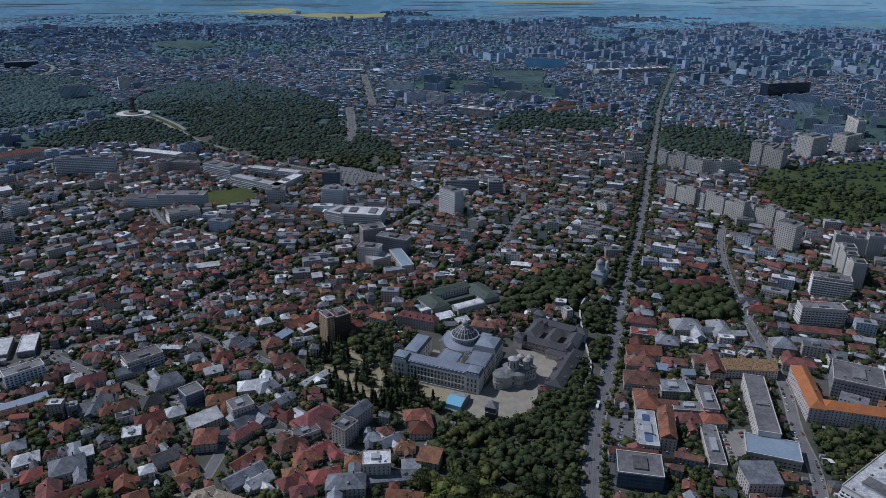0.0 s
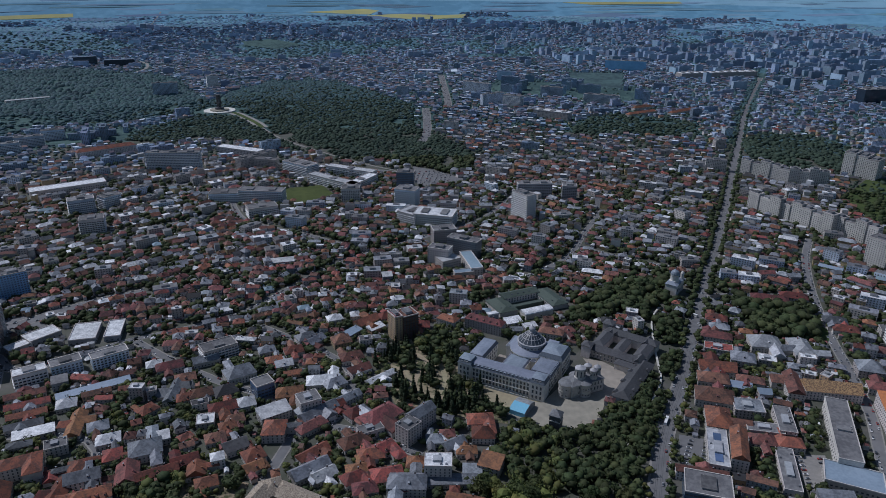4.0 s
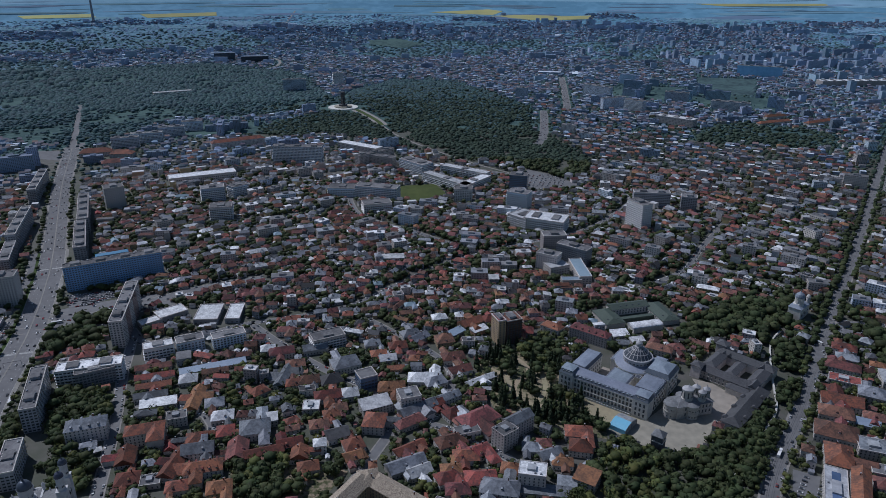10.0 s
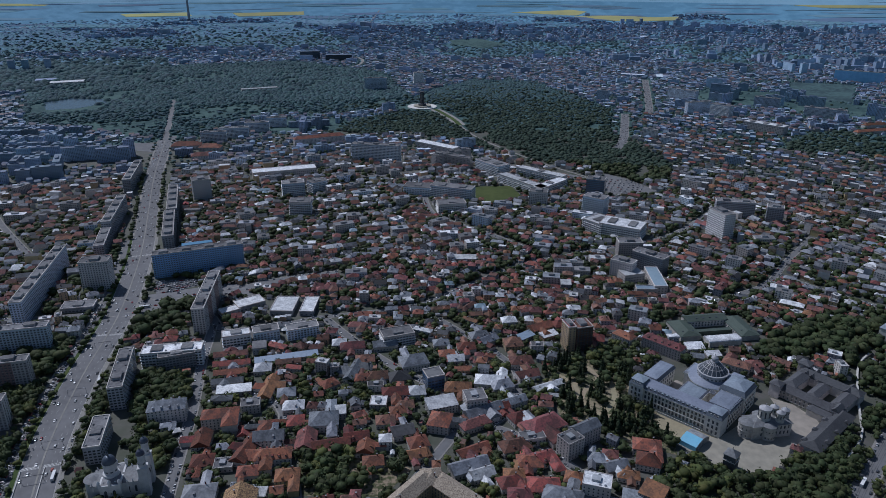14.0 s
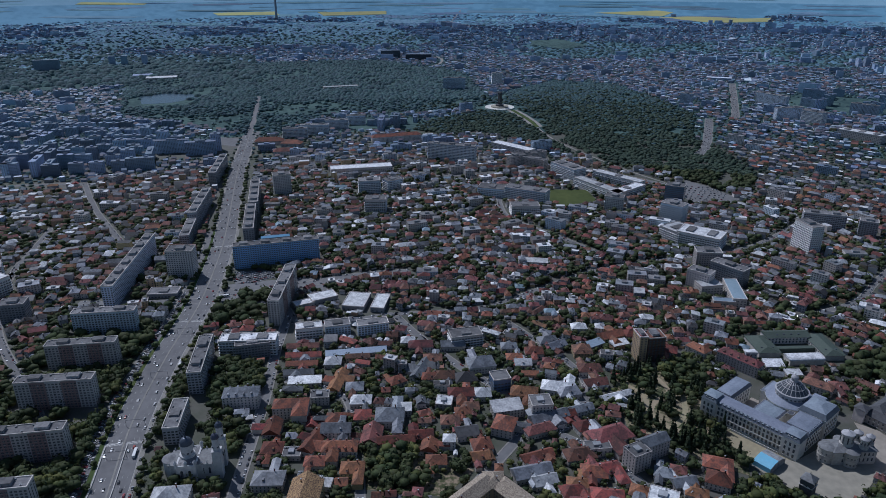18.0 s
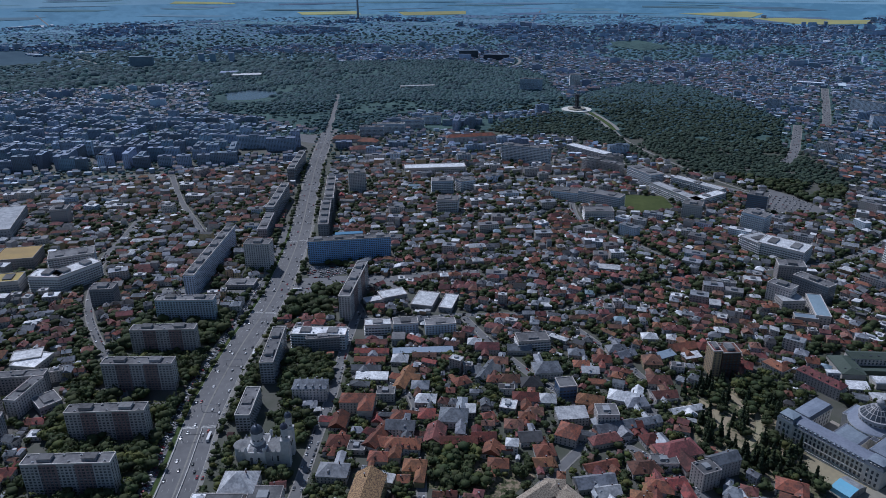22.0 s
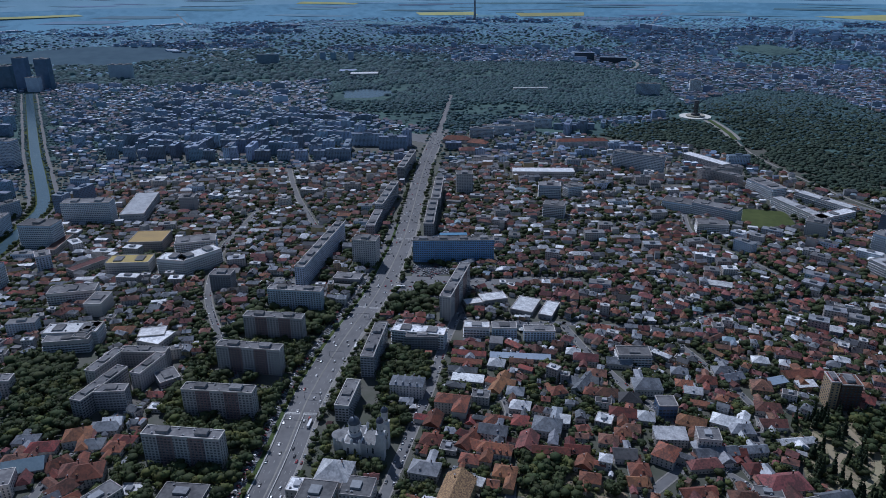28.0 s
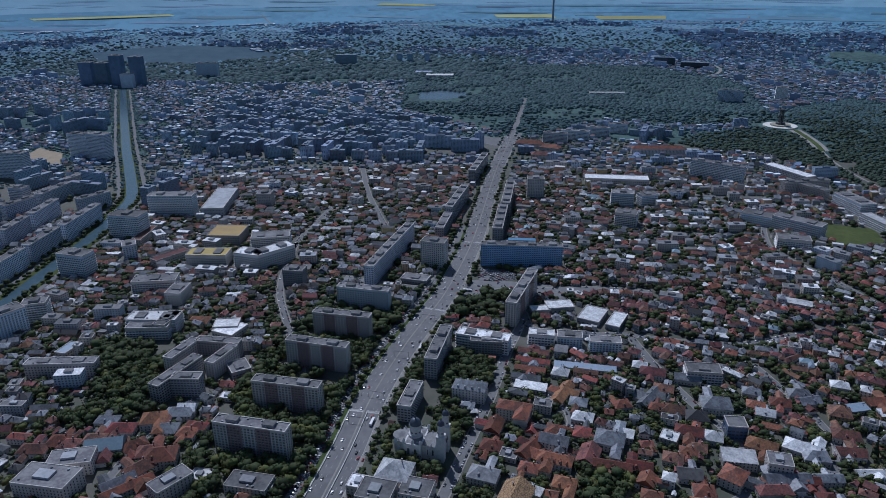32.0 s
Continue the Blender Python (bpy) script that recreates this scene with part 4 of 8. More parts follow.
block(95, 1238, 26, 18, 26, 1, 'grey')
block(32, 1245, 63, 18, 26, 10, 'grey')
block(-128, 691, 9, 19, 31, 37, 'ctower')
block(-116, 700, 19, 20, 29, 37, 'bricktower')
block(-477, 652, 28, 40, 6, 21, 'shed')
block(-448, 663, 17, 40, 6, 21, 'shed')
block(-522, 640, 34, 22, 6.5, 58, 'shed')
block(-532, 614, 24, 14, 5.5, 58, 'shed')
block(-513, 497, 62, 18, 18, 32, 'whitemod')
block(-503, 492, 37, 12, 17, 43, 'grey')
block(-478, 558, 30, 15, 13, 40, 'whitemod')
block(-452, 578, 29, 16, 14, 43, 'bluepanel')
block(-418, 601, 36, 15, 13, 43, 'bluepanel')
big_house(-447, 416, 34, 18, 15, 35, 'sheet_grey', 'hip', 'plaster_pale', 4)
block(-813, 221, 62, 25, 18, 48, 'whitemod')
block(-709, 216, 47, 12, 20, 119, 'beige')
block(-699, 255, 52, 12, 20, 42, 'beige')
block(-668, 245, 42, 12, 20, 117, 'beige')
block(-664, 193, 65, 13, 22, 116, 'grey')
block(-645, 197, 30, 13, 22, 48, 'grey')
block(-738, 285, 31, 30, 9, 116, 'whitelow')
block(-649, 255, 21, 25, 9, 80, 'grey')
block(-771, 106, 76, 14, 18, 52, 'beige')
block(-1059, 194, 46, 25, 34, 34, 'hotel')
block(-1169, 303, 55, 30, 40, 39, 'hotel')
block(-1232, 400, 81, 25, 38, 47, 'hotel')
block(-1044, 420, 53, 50, 16, 47, 'yellow')
block(-971, 357, 61, 30, 18, 47, 'yellow')
block(-916, 399, 42, 25, 24, 33, 'stepped')
block(-906, 430, 62, 25, 24, 93, 'stepped')
block(-971, 460, 60, 30, 20, 59, 'balc')
block(-927, 262, 59, 25, 18, 56, 'balc')
block(-817, 418, 29, 20, 24, 40, 'grey')
block(-1783, 406, 98, 25, 55, 36, 'hotel')
block(-1744, 419, 50, 25, 60, 33, 'hotel')
block(-1221, 484, 126, 40, 16, 143, 'hall')
block(-1167, 549, 26, 25, 26, 47, 'tower')
block(494, 1426, 97, 14, 32, -40, 'curv')
block(562, 1385, 70, 14, 32, -20, 'curv')
block(427, 1201, 64, 14, 32, -56, 'curv')
block(474, 1141, 96, 14, 32, -56, 'curv')
block(527, 1086, 70, 14, 32, -53, 'curv')
block(517, 983, 30, 24, 42, -52, 'curv')
block(606, 954, 64, 16, 34, -19, 'curv')
block(556, 885, 96, 16, 34, -105, 'curv')
block(697, 1472, 65, 40, 44, -41, 'curv')
block(834, 1566, 38, 60, 44, -58, 'curv')
block(932, 1604, 33, 60, 40, -57, 'curv')
block(1138, 2378, 170, 36, 44, 17, 'black')
block(744, 2860, 326, 40, 20, 20, 'whitelow')
big_house(356, 581, 76, 16, 16, -102, 'tile_bright')
big_house(391, 543, 75, 16, 16, -14, 'tile_bright')
block(300, 556, 96, 19, 14, -104, 'darkroof')
block(286, 496, 44, 28, 9, -18, 'bluelow')
block(413, 598, 45, 40, 20, -25, 'office')
block(500, 822, 45, 18, 26, -21, 'balc')
block(450, 746, 50, 18, 22, -7, 'balc')
block(349, 436, 71, 40, 24, 36, 'stepped')
block(163, 465, 36, 28, 15, -10, 'darkoffice')
block(-191, 1166, 38, 24, 30, -12, 'hotel')
block(-148, 2347, 100, 16, 36, -29, 'bluepanel')
block(-89, 2158, 80, 15, 33, 40, 'bluepanel')
block(-24, 2123, 57, 25, 35, -27, 'hotel')
block(89, 1977, 103, 30, 20, -25, 'whitelow')
block(246, 2233, 107, 20, 25, -13, 'hotel')
block(97, 2329, 72, 15, 30, -14, 'bluepanel')
block(413, 2985, 162, 20, 40, -8, 'blue')
block(-531, 1360, 83, 18, 22, -12, 'beige')
block(-380, 2252, 34, 20, 34, -15, 'bluepanel')
block(1056, 1791, 73, 20, 40, -98, 'beige')
block(-2965, 715, 48, 32, 86, 46, 'glasstower')
block(-2919, 759, 48, 32, 84, 46, 'glasstower')
block(-2876, 802, 44, 32, 112, 46, 'glasstower')
block(-2818, 856, 46, 32, 108, 46, 'glasstower')
block(-2795, 808, 46, 22, 50, 46, 'bluepanel')
block(-2839, 1137, 90, 20, 58, 45, 'bluepanel')
block(-1133, 2155, 76, 16, 40, 28, 'bluepanel')
block(-1048, 2319, 36, 24, 42, 28, 'whitetower')
block(-1252, 249, 111, 14, 30, -44, 'bluepanel')
block(-1178, 174, 78, 14, 30, -44, 'bluepanel')
block(-1116, 113, 76, 14, 30, -45, 'bluepanel')
block(-1061, 55, 67, 14, 30, -48, 'bluepanel')
block(-1341, 211, 81, 14, 30, -41, 'bluepanel')
block(-1275, 153, 70, 14, 30, -41, 'bluepanel')
block(-1210, 91, 89, 14, 30, -44, 'bluepanel')
block(-1455, 253, 82, 14, 28, -53, 'bluepanel')
block(-1411, 185, 60, 14, 28, -63, 'bluepanel')
block(-1377, 116, 74, 14, 28, -65, 'bluepanel')
block(-1358, 298, 60, 14, 28, -78, 'bluepanel')
block(-1560, 313, 57, 14, 18, -60, 'beige')
block(-1492, 243, 46, 14, 18, -59, 'beige')
block(-1707, 230, 74, 24, 55, 40, 'hotel')
block(-1524, 206, 33, 20, 24, 35, 'hotel')
block(-937, 115, 29, 20, 26, 65, 'balc')
block(-914, 78, 40, 24, 34, 103, 'bluepanel')
block(-1067, 271, 20, 24, 26, 76, 'bluepanel')
block(-797, 208, 50, 16, 16, 52, 'balc')
block(-796, 231, 38, 16, 18, 126, 'balc')
block(-751, 287, 30, 22, 10, 54, 'shed')
block(-873, 273, 35, 22, 18, 135, 'beige')
block(-818, 122, 26, 14, 8, 125, 'bluelow')
block(-1020, 315, 57, 18, 10, 101, 'brown')
block(-1135, 315, 65, 16, 12, 138, 'brown')

# the houses that stand out
# between the avenue and the side street
for row in ((196, 567, 33, 22, 11, 82, "tile_red", "hip"), (202, 522, 45, 14, 14, 78, "tile_red", "gable"), (164, 488, 41, 9, 11, -7, "tile_brown", "gable"),
            (235, 558, 32, 14, 9, -5, "bitumen", "flat"), (256, 571, 40, 15, 11, 82, "bitumen", "flat"), (229, 590, 27, 21, 11, -4, "sheet_grey", "flat"),
            (228, 541, 22, 16, 8, -3, "tile_brown", "hip"), (251, 540, 22, 15, 8, -3, "tile_orange", "hip"), (319, 630, 52, 21, 12, -3, "old_tile", "gable"),
            (284, 633, 39, 15, 12, 82, "tile_brown", "gable"), (208, 637, 30, 19, 10, -8, "tile_brown", "hip"), (202, 605, 36, 25, 10, -10, "tile_brown", "hip"),
            (218, 661, 36, 19, 9, -5, "tile_red", "gable"), (283, 720, 33, 26, 10, -2, "sheet_pale", "hip"), (319, 712, 38, 22, 10, 88, "sheet_pale", "hip"),
            (238, 504, 56, 14, 7, 80, "bitumen", "flat")):
    big_house(*row)
printworks = big_house(184, 520, 52, 17, 12.9, 80, "sheet_pale", "flat")
for u in (-14, 12):
    panel = Shape()
    panel.box(u - 7, u + 7, -3.2, 3.2, 10.9, 11.3, MAT["curtain"], True)
    part("solar_panel", panel, printworks, "dark glass roof panels")
big_house(-390, 396, 22.4, 15.7, 8, 120, 'tile_red', 'gable')
big_house(-372, 375, 19.0, 16.8, 6, 30, 'tile_orange', 'hip')
big_house(-346, 341, 26, 18, 9, 30, 'sheet_pale', 'hip')
big_house(-353, 379, 15.7, 13.4, 6, 30, 'bitumen', 'flat')
big_house(-368, 425, 26.9, 9.0, 6, 30, 'tile_red', 'gable')
big_house(-346, 433, 20.2, 17.9, 9, 120, 'tile_red', 'hip')
big_house(-346, 402, 38.1, 14.6, 7, 100, 'tile_red', 'gable')
big_house(-327, 378, 17.9, 13.4, 7, 30, 'tile_red', 'hip')
big_house(-336, 421, 26.9, 15.7, 11, 30, 'sheet_grey', 'gable')
big_house(-319, 403, 31.4, 15.7, 9, 30, 'tile_red', 'hip', 'plaster_pale', 5)
big_house(-293, 386, 20.2, 15.7, 8, 30, 'tile_orange', 'ell', 'plaster_ochre', 2)
big_house(-300, 331, 38, 25, 16, 117, 'old_tile', 'gable', 'plaster_ochre')
big_house(-330, 454, 16.8, 15.7, 6, 120, 'tile_red', 'hip')
big_house(-304, 431, 26.9, 17.9, 7, 115, 'tile_brown', 'gable')
big_house(-305, 463, 26.9, 22.4, 10, 30, 'sheet_grey', 'hip')
big_house(-299, 480, 13.4, 11.2, 9, 30, 'sheet_white', 'mono')
big_house(-281, 436, 33.6, 11.2, 8, 35, 'tile_orange', 'gable')
big_house(-265, 453, 22.4, 13.4, 8, 35, 'tile_red', 'gable')
big_house(-250, 443, 15.7, 15.7, 7, 110, 'tile_orange', 'gable')
big_house(-236, 430, 17.9, 13.4, 7, 30, 'tile_orange', 'hip')
big_house(-404, 548, 67.2, 9.0, 5, 38, 'sheet_blue', 'mono')
big_house(-414, 519, 17.9, 15.7, 6, 30, 'sheet_white', 'pyramid')
big_house(-463, 529, 35.8, 10.1, 6, 33, 'tile_brown', 'gable')
big_house(-450, 514, 38.1, 10.1, 6, 33, 'tile_red', 'gable')
big_house(-440, 499, 33.6, 10.1, 6, 33, 'tile_orange', 'gable')
big_house(-432, 484, 31.4, 10.1, 6, 33, 'sheet_grey', 'gable')
big_house(-416, 474, 33.6, 11.2, 6, 33, 'sheet_white', 'mono')
big_house(-386, 490, 38.1, 13.4, 6, 110, 'tile_orange', 'gable')
big_house(-364, 489, 17.9, 15.7, 7, 33, 'sheet_grey', 'hip')
big_house(-345, 473, 20.2, 15.7, 7, 30, 'sheet_white', 'hip')
big_house(-394, 427, 33.6, 15.7, 13, 33, 'tile_red', 'ell')
big_house(-383, 457, 17.9, 13.4, 11, 33, 'bitumen', 'flat')
big_house(-334, 520, 17.9, 14.6, 6, 60, 'tile_orange', 'hip')
big_house(-365, 594, 15.7, 13.4, 8, 30, 'sheet_white', 'pyramid')
big_house(-347, 592, 26.9, 15.7, 9, 33, 'tile_brown', 'hip')
big_house(-322, 575, 20.2, 15.7, 7, 30, 'tile_brown', 'hip')
big_house(-323, 552, 38.1, 11.2, 6, 100, 'sheet_grey', 'gable')
big_house(-306, 544, 20.2, 13.4, 6, 30, 'tile_red', 'hip')
big_house(-272, 510, 15.7, 15.7, 8, 20, 'sheet_white', 'flat')
block(-310, 629, 36, 20, 14, 42, 'balc')
big_house(-317, 612, 26.9, 13.4, 7, 33, 'sheet_grey', 'gable')
big_house(-271, 589, 29.1, 22.4, 10, 40, 'sheet_grey', 'hip')
block(-238, 566, 18, 17, 14, 43, 'darkoffice')
big_house(-274, 559, 22.4, 17.9, 6, 40, 'sheet_dark', 'pyramid')
big_house(-246, 541, 17.9, 15.7, 7, 30, 'sheet_white', 'pyramid')
big_house(-209, 561, 26.9, 17.9, 9, 20, 'tile_orange', 'hip', 'plaster_ochre')
big_house(-184, 541, 20.2, 17.9, 17, 35, 'bitumen', 'flat')
big_house(-213, 527, 29.1, 15.7, 11, 40, 'sheet_white', 'mono')
big_house(-204, 502, 22.4, 20.2, 11, 100, 'tile_red', 'hip')
big_house(-231, 478, 20.2, 15.7, 7, 40, 'bitumen', 'gable')
big_house(-211, 468, 17.9, 16.8, 7, 40, 'tile_orange', 'hip')
big_house(-205, 453, 15.7, 12.3, 7, 40, 'tile_orange', 'gable')
big_house(-174, 514, 29.1, 13.4, 7, 50, 'tile_brown', 'hip')
big_house(-173, 535, 38.1, 13.4, 8, 50, 'sheet_grey', 'gable')
big_house(-161, 546, 20.2, 11.2, 7, 50, 'tile_red', 'gable')
big_house(-150, 562, 22.4, 11.2, 8, 50, 'sheet_grey', 'gable')
big_house(-139, 538, 17.9, 14.6, 7, 50, 'tile_red', 'hip')
big_house(-183, 588, 33.6, 17.9, 7, 15, 'sheet_white', 'hip')
big_house(-171, 585, 22.4, 15.7, 7, 40, 'sheet_grey', 'hip')
big_house(-114, 535, 38.1, 22.4, 9, 50, 'tile_brown', 'hip')
big_house(-119, 513, 22.4, 12.3, 10, 35, 'bitumen', 'flat')
big_house(-84, 511, 17.9, 15.7, 18, 55, 'bitumen', 'flat')
big_house(-76, 533, 26.9, 13.4, 16, 55, 'sheet_grey', 'gable')
big_house(-130, 497, 26.9, 16.8, 7, 40, 'tile_brown', 'hip')
big_house(-103, 490, 24.6, 15.7, 7, 40, 'tile_red', 'ell', 'plaster_pale', 1)
big_house(-162, 478, 29.1, 11.2, 6, 50, 'tile_orange', 'gable')
big_house(-158, 456, 33.6, 15.7, 7, 45, 'sheet_grey', 'gable')
big_house(-145, 452, 20.2, 13.4, 6, 45, 'sheet_white', 'gable')
big_house(-119, 451, 22.4, 14.6, 7, 40, 'tile_red', 'ell')
big_house(-166, 637, 24.6, 16.8, 7, 30, 'tile_brown', 'hip')
big_house(-152, 614, 22.4, 13.4, 7, 40, 'tile_brown', 'gable')
big_house(-185, 669, 20.2, 19.0, 8, 30, 'tile_brown', 'pyramid', 'plaster_ochre', 1)
big_house(-177, 692, 20.2, 10.1, 6, 60, 'sheet_blue', 'mono')
big_house(-166, 716, 26.9, 14.6, 9, 50, 'tile_orange', 'gable', 'plaster_ochre')
big_house(-153, 704, 20.2, 10.1, 7, 50, 'sheet_white', 'mono', 'plaster_ochre')
big_house(-206, 720, 17.9, 13.4, 7, 30, 'sheet_white', 'pyramid')
big_house(-128, 605, 33.6, 9.0, 3.5, 50, 'sheet_white', 'gable')
big_house(-245, 620, 17.9, 13.4, 7, 30, 'tile_red', 'hip')
big_house(-231, 642, 20.2, 15.7, 7, 30, 'tile_red', 'hip')
big_house(-233, 615, 17.9, 13.4, 6, 30, 'sheet_white', 'gable')
big_house(-260, 639, 17.9, 13.4, 7, 30, 'sheet_grey', 'hip')
big_house(-226, 671, 22.4, 15.7, 8, 40, 'sheet_grey', 'hip')
big_house(-214, 666, 22.4, 13.4, 7, 60, 'sheet_grey', 'gable')
big_house(-147, 734, 20.2, 15.7, 7, 40, 'tile_red', 'hip')
big_house(-102, 715, 20.2, 15.7, 8, 10, 'tile_red', 'hip')
big_house(-253, 487, 17.9, 14.6, 6, 30, 'tile_brown', 'hip')
big_house(-249, 505, 15.7, 12.3, 6, 30, 'tile_orange', 'hip')
big_house(-247, 516, 17.9, 13.4, 6, 30, 'tile_brown', 'hip')
big_house(-295, 551, 22.4, 15.7, 7, 30, 'tile_brown', 'hip')
big_house(-264, 531, 26.9, 15.7, 8, 30, 'tile_red', 'hip')
big_house(-22, 541, 24.6, 16.8, 8, 10, 'tile_red', 'ell')
big_house(-18, 521, 20.2, 17.9, 8, 5, 'tile_red', 'pyramid')
big_house(-60, 509, 15.7, 13.4, 6, 10, 'sheet_grey', 'hip')
big_house(-50, 518, 13.4, 11.2, 6, 10, 'tile_brown', 'hip')
big_house(-43, 505, 20.2, 12.3, 6, 40, 'sheet_grey', 'gable')
big_house(-31, 497, 17.9, 11.2, 6, 10, 'tile_orange', 'hip')
big_house(-72, 475, 15.7, 14.6, 7, 5, 'tile_orange', 'pyramid')
big_house(-52, 466, 22.4, 16.8, 17, 5, 'sheet_white', 'flat')
big_house(-75, 447, 31.4, 19.0, 11, 5, 'sheet_grey', 'hip')
big_house(-41, 457, 44.8, 10.1, 6, 8, 'sheet_grey', 'mono')
big_house(-24, 470, 15.7, 13.4, 6, 5, 'sheet_grey', 'mono')
big_house(-9, 479, 19.0, 16.8, 11, -15, 'tile_orange', 'mono')
big_house(-36, 442, 7.8, 7.8, 11, 5, 'tile_orange', 'pyramid')
big_house(-27, 433, 29.1, 14.6, 8, -10, 'tile_orange', 'gable')
big_house(-112, 481, 22.4, 15.7, 7, 20, 'tile_red', 'hip')
big_house(-93, 456, 26.9, 17.9, 8, 20, 'tile_red', 'ell', 'plaster_pale', 1)
big_house(-108, 439, 20.2, 14.6, 7, 20, 'tile_brown', 'hip')
big_house(-119, 459, 17.9, 15.7, 7, 20, 'tile_orange', 'hip')
big_house(258, 455, 26.9, 22.4, 14, 0, 'sheet_grey', 'mono')
big_house(375, 677, 24.6, 22.4, 11, -10, 'sheet_grey', 'pyramid')
big_house(376, 641, 33.6, 15.7, 9, -12, 'tile_brown', 'hip')
big_house(430, 717, 56.0, 13.4, 6, -12, 'tile_brown', 'gable')
big_house(420, 689, 51.5, 11.2, 6, -12, 'sheet_grey', 'gable')
big_house(250, 684, 24.6, 20.2, 9, -12, 'sheet_grey', 'hip')
big_house(276, 687, 17.9, 14.6, 8, -12, 'sheet_white', 'flat')
big_house(234, 732, 33.6, 15.7, 8, -12, 'tile_brown', 'hip')
big_house(230, 705, 29.1, 15.7, 8, -12, 'tile_red', 'flat')
big_house(244, 774, 24.6, 15.7, 9, -12, 'tile_red', 'hip')
big_house(242, 752, 22.4, 13.4, 9, -12, 'sheet_grey', 'hip')
big_house(246, 642, 26.9, 13.4, 7, -12, 'tile_brown', 'hip')
big_house(234, 630, 20.2, 10.1, 6, -12, 'sheet_blue', 'mono')
big_house(325, 839, 44.8, 15.7, 8, -12, 'tile_brown', 'hip')
big_house(357, 850, 33.6, 15.7, 8, -12, 'tile_red', 'hip')
big_house(445, 764, 40.3, 17.9, 11, -12, 'bitumen', 'flat')
big_house(388, 767, 29.1, 15.7, 7, -12, 'tile_red', 'hip')
big_house(383, 787, 26.9, 15.7, 8, -12, 'sheet_grey', 'hip')
big_house(-394, 281, 29.1, 26.9, 13, 35, 'sheet_white', 'pyramid')
big_house(-365, 282, 26.9, 22.4, 13, 35, 'bitumen', 'flat')
big_house(-380, 252, 29.1, 24.6, 18, 35, 'bitumen', 'flat')
big_house(-401, 249, 17.9, 15.7, 14, 35, 'sheet_white', 'flat')
big_house(-468, 181, 38.1, 20.2, 11, 38, 'bitumen', 'flat')
big_house(-460, 189, 20.2, 15.7, 8, 38, 'sheet_grey', 'flat')
big_house(-508, 154, 17.9, 14.6, 6, 40, 'sheet_white', 'flat')
big_house(-506, 128, 33.6, 17.9, 16, 100, 'bitumen', 'flat')
big_house(-553, 135, 29.1, 22.4, 11, 60, 'tile_orange', 'hip')
big_house(-532, 99, 44.8, 11.2, 8, 90, 'tile_red', 'gable')
big_house(-542, 95, 29.1, 15.7, 8, 90, 'sheet_grey', 'gable')
big_house(-603, 102, 33.6, 20.2, 9, 60, 'sheet_blue', 'gable')
big_house(-595, 72, 38.1, 22.4, 14, 60, 'bitumen', 'flat')
big_house(-577, 49, 49.3, 26.9, 17, 40, 'bitumen', 'flat')
big_house(-637, 72, 24.6, 17.9, 8, 50, 'tile_red', 'hip')
big_house(-642, 50, 26.9, 15.7, 7, 50, 'tile_brown', 'hip')
big_house(-585, 40, 22.4, 17.9, 8, 40, 'tile_red', 'hip')
big_house(-627, 77, 17.9, 15.7, 8, 40, 'tile_brown', 'hip')
big_house(-614, 151, 24.6, 20.2, 10, 60, 'tile_orange', 'ell')
big_house(-592, 154, 22.4, 16.8, 8, 50, 'sheet_grey', 'hip')
big_house(-610, 174, 26.9, 15.7, 8, 50, 'sheet_grey', 'hip')
big_house(-612, 183, 17.9, 14.6, 8, 50, 'sheet_white', 'gable')
big_house(-574, 168, 17.9, 15.7, 7, 40, 'tile_orange', 'hip')
big_house(-576, 180, 15.7, 12.3, 7, 40, 'tile_red', 'hip')
big_house(-622, 122, 26.9, 15.7, 7, 50, 'tile_red', 'hip')
big_house(-645, 116, 22.4, 13.4, 7, 50, 'sheet_grey', 'hip')
big_house(-620, 97, 20.2, 15.7, 8, 50, 'tile_brown', 'hip')
big_house(-610, 224, 13.4, 11.2, 5, 40, 'sheet_white', 'flat')
big_house(-550, 116, 26.9, 17.9, 8, 100, 'tile_brown', 'hip')
big_house(-568, 130, 22.4, 17.9, 8, 60, 'tile_brown', 'hip')
big_house(-587, 123, 22.4, 15.7, 7, 90, 'tile_red', 'hip')
big_house(-188, 398, 58, 17, 13.5, -105, 'moss_tile', 'hip', 'plaster_ochre')
big_house(-147, 412, 60, 17, 13.2, -21, 'moss_tile', 'hip', 'plaster_ochre')
big_house(-178, 422, 20, 17, 13.6, -60, 'moss_tile', 'hip', 'plaster_ochre')
big_house(-1158, 1254, 67.2, 24.6, 11, 33, 'tile_orange', 'hip')
big_house(-1095, 1261, 49.3, 22.4, 11, 20, 'tile_orange', 'hip')
big_house(-906, 1425, 123.2, 17.9, 14, 47, 'tile_orange', 'hip')
big_house(-1058, 1196, 56.0, 20.2, 11, 40, 'tile_brown', 'hip')
block(-1147, 1336, 60, 14, 24, 33, 'hotel')
block(-1130, 1392, 70, 14, 24, 33, 'hotel')
block(-1116, 1466, 60, 14, 24, 33, 'hotel')
block(-1106, 1538, 50, 14, 24, 33, 'hotel')
block(-1492, 1990, 120, 24, 8, 45, 'whitelow')
block(-2211, 1842, 110, 50, 8, 45, 'whitelow')

big_house(342, 2050, 110, 15, 10, 38, 'tile_orange', 'hip')
big_house(470, 2100, 130, 16, 10, 43, 'tile_orange', 'hip')
big_house(357, 2137, 70, 15, 10, 35, 'tile_orange', 'hip')

# ================= landmarks =================


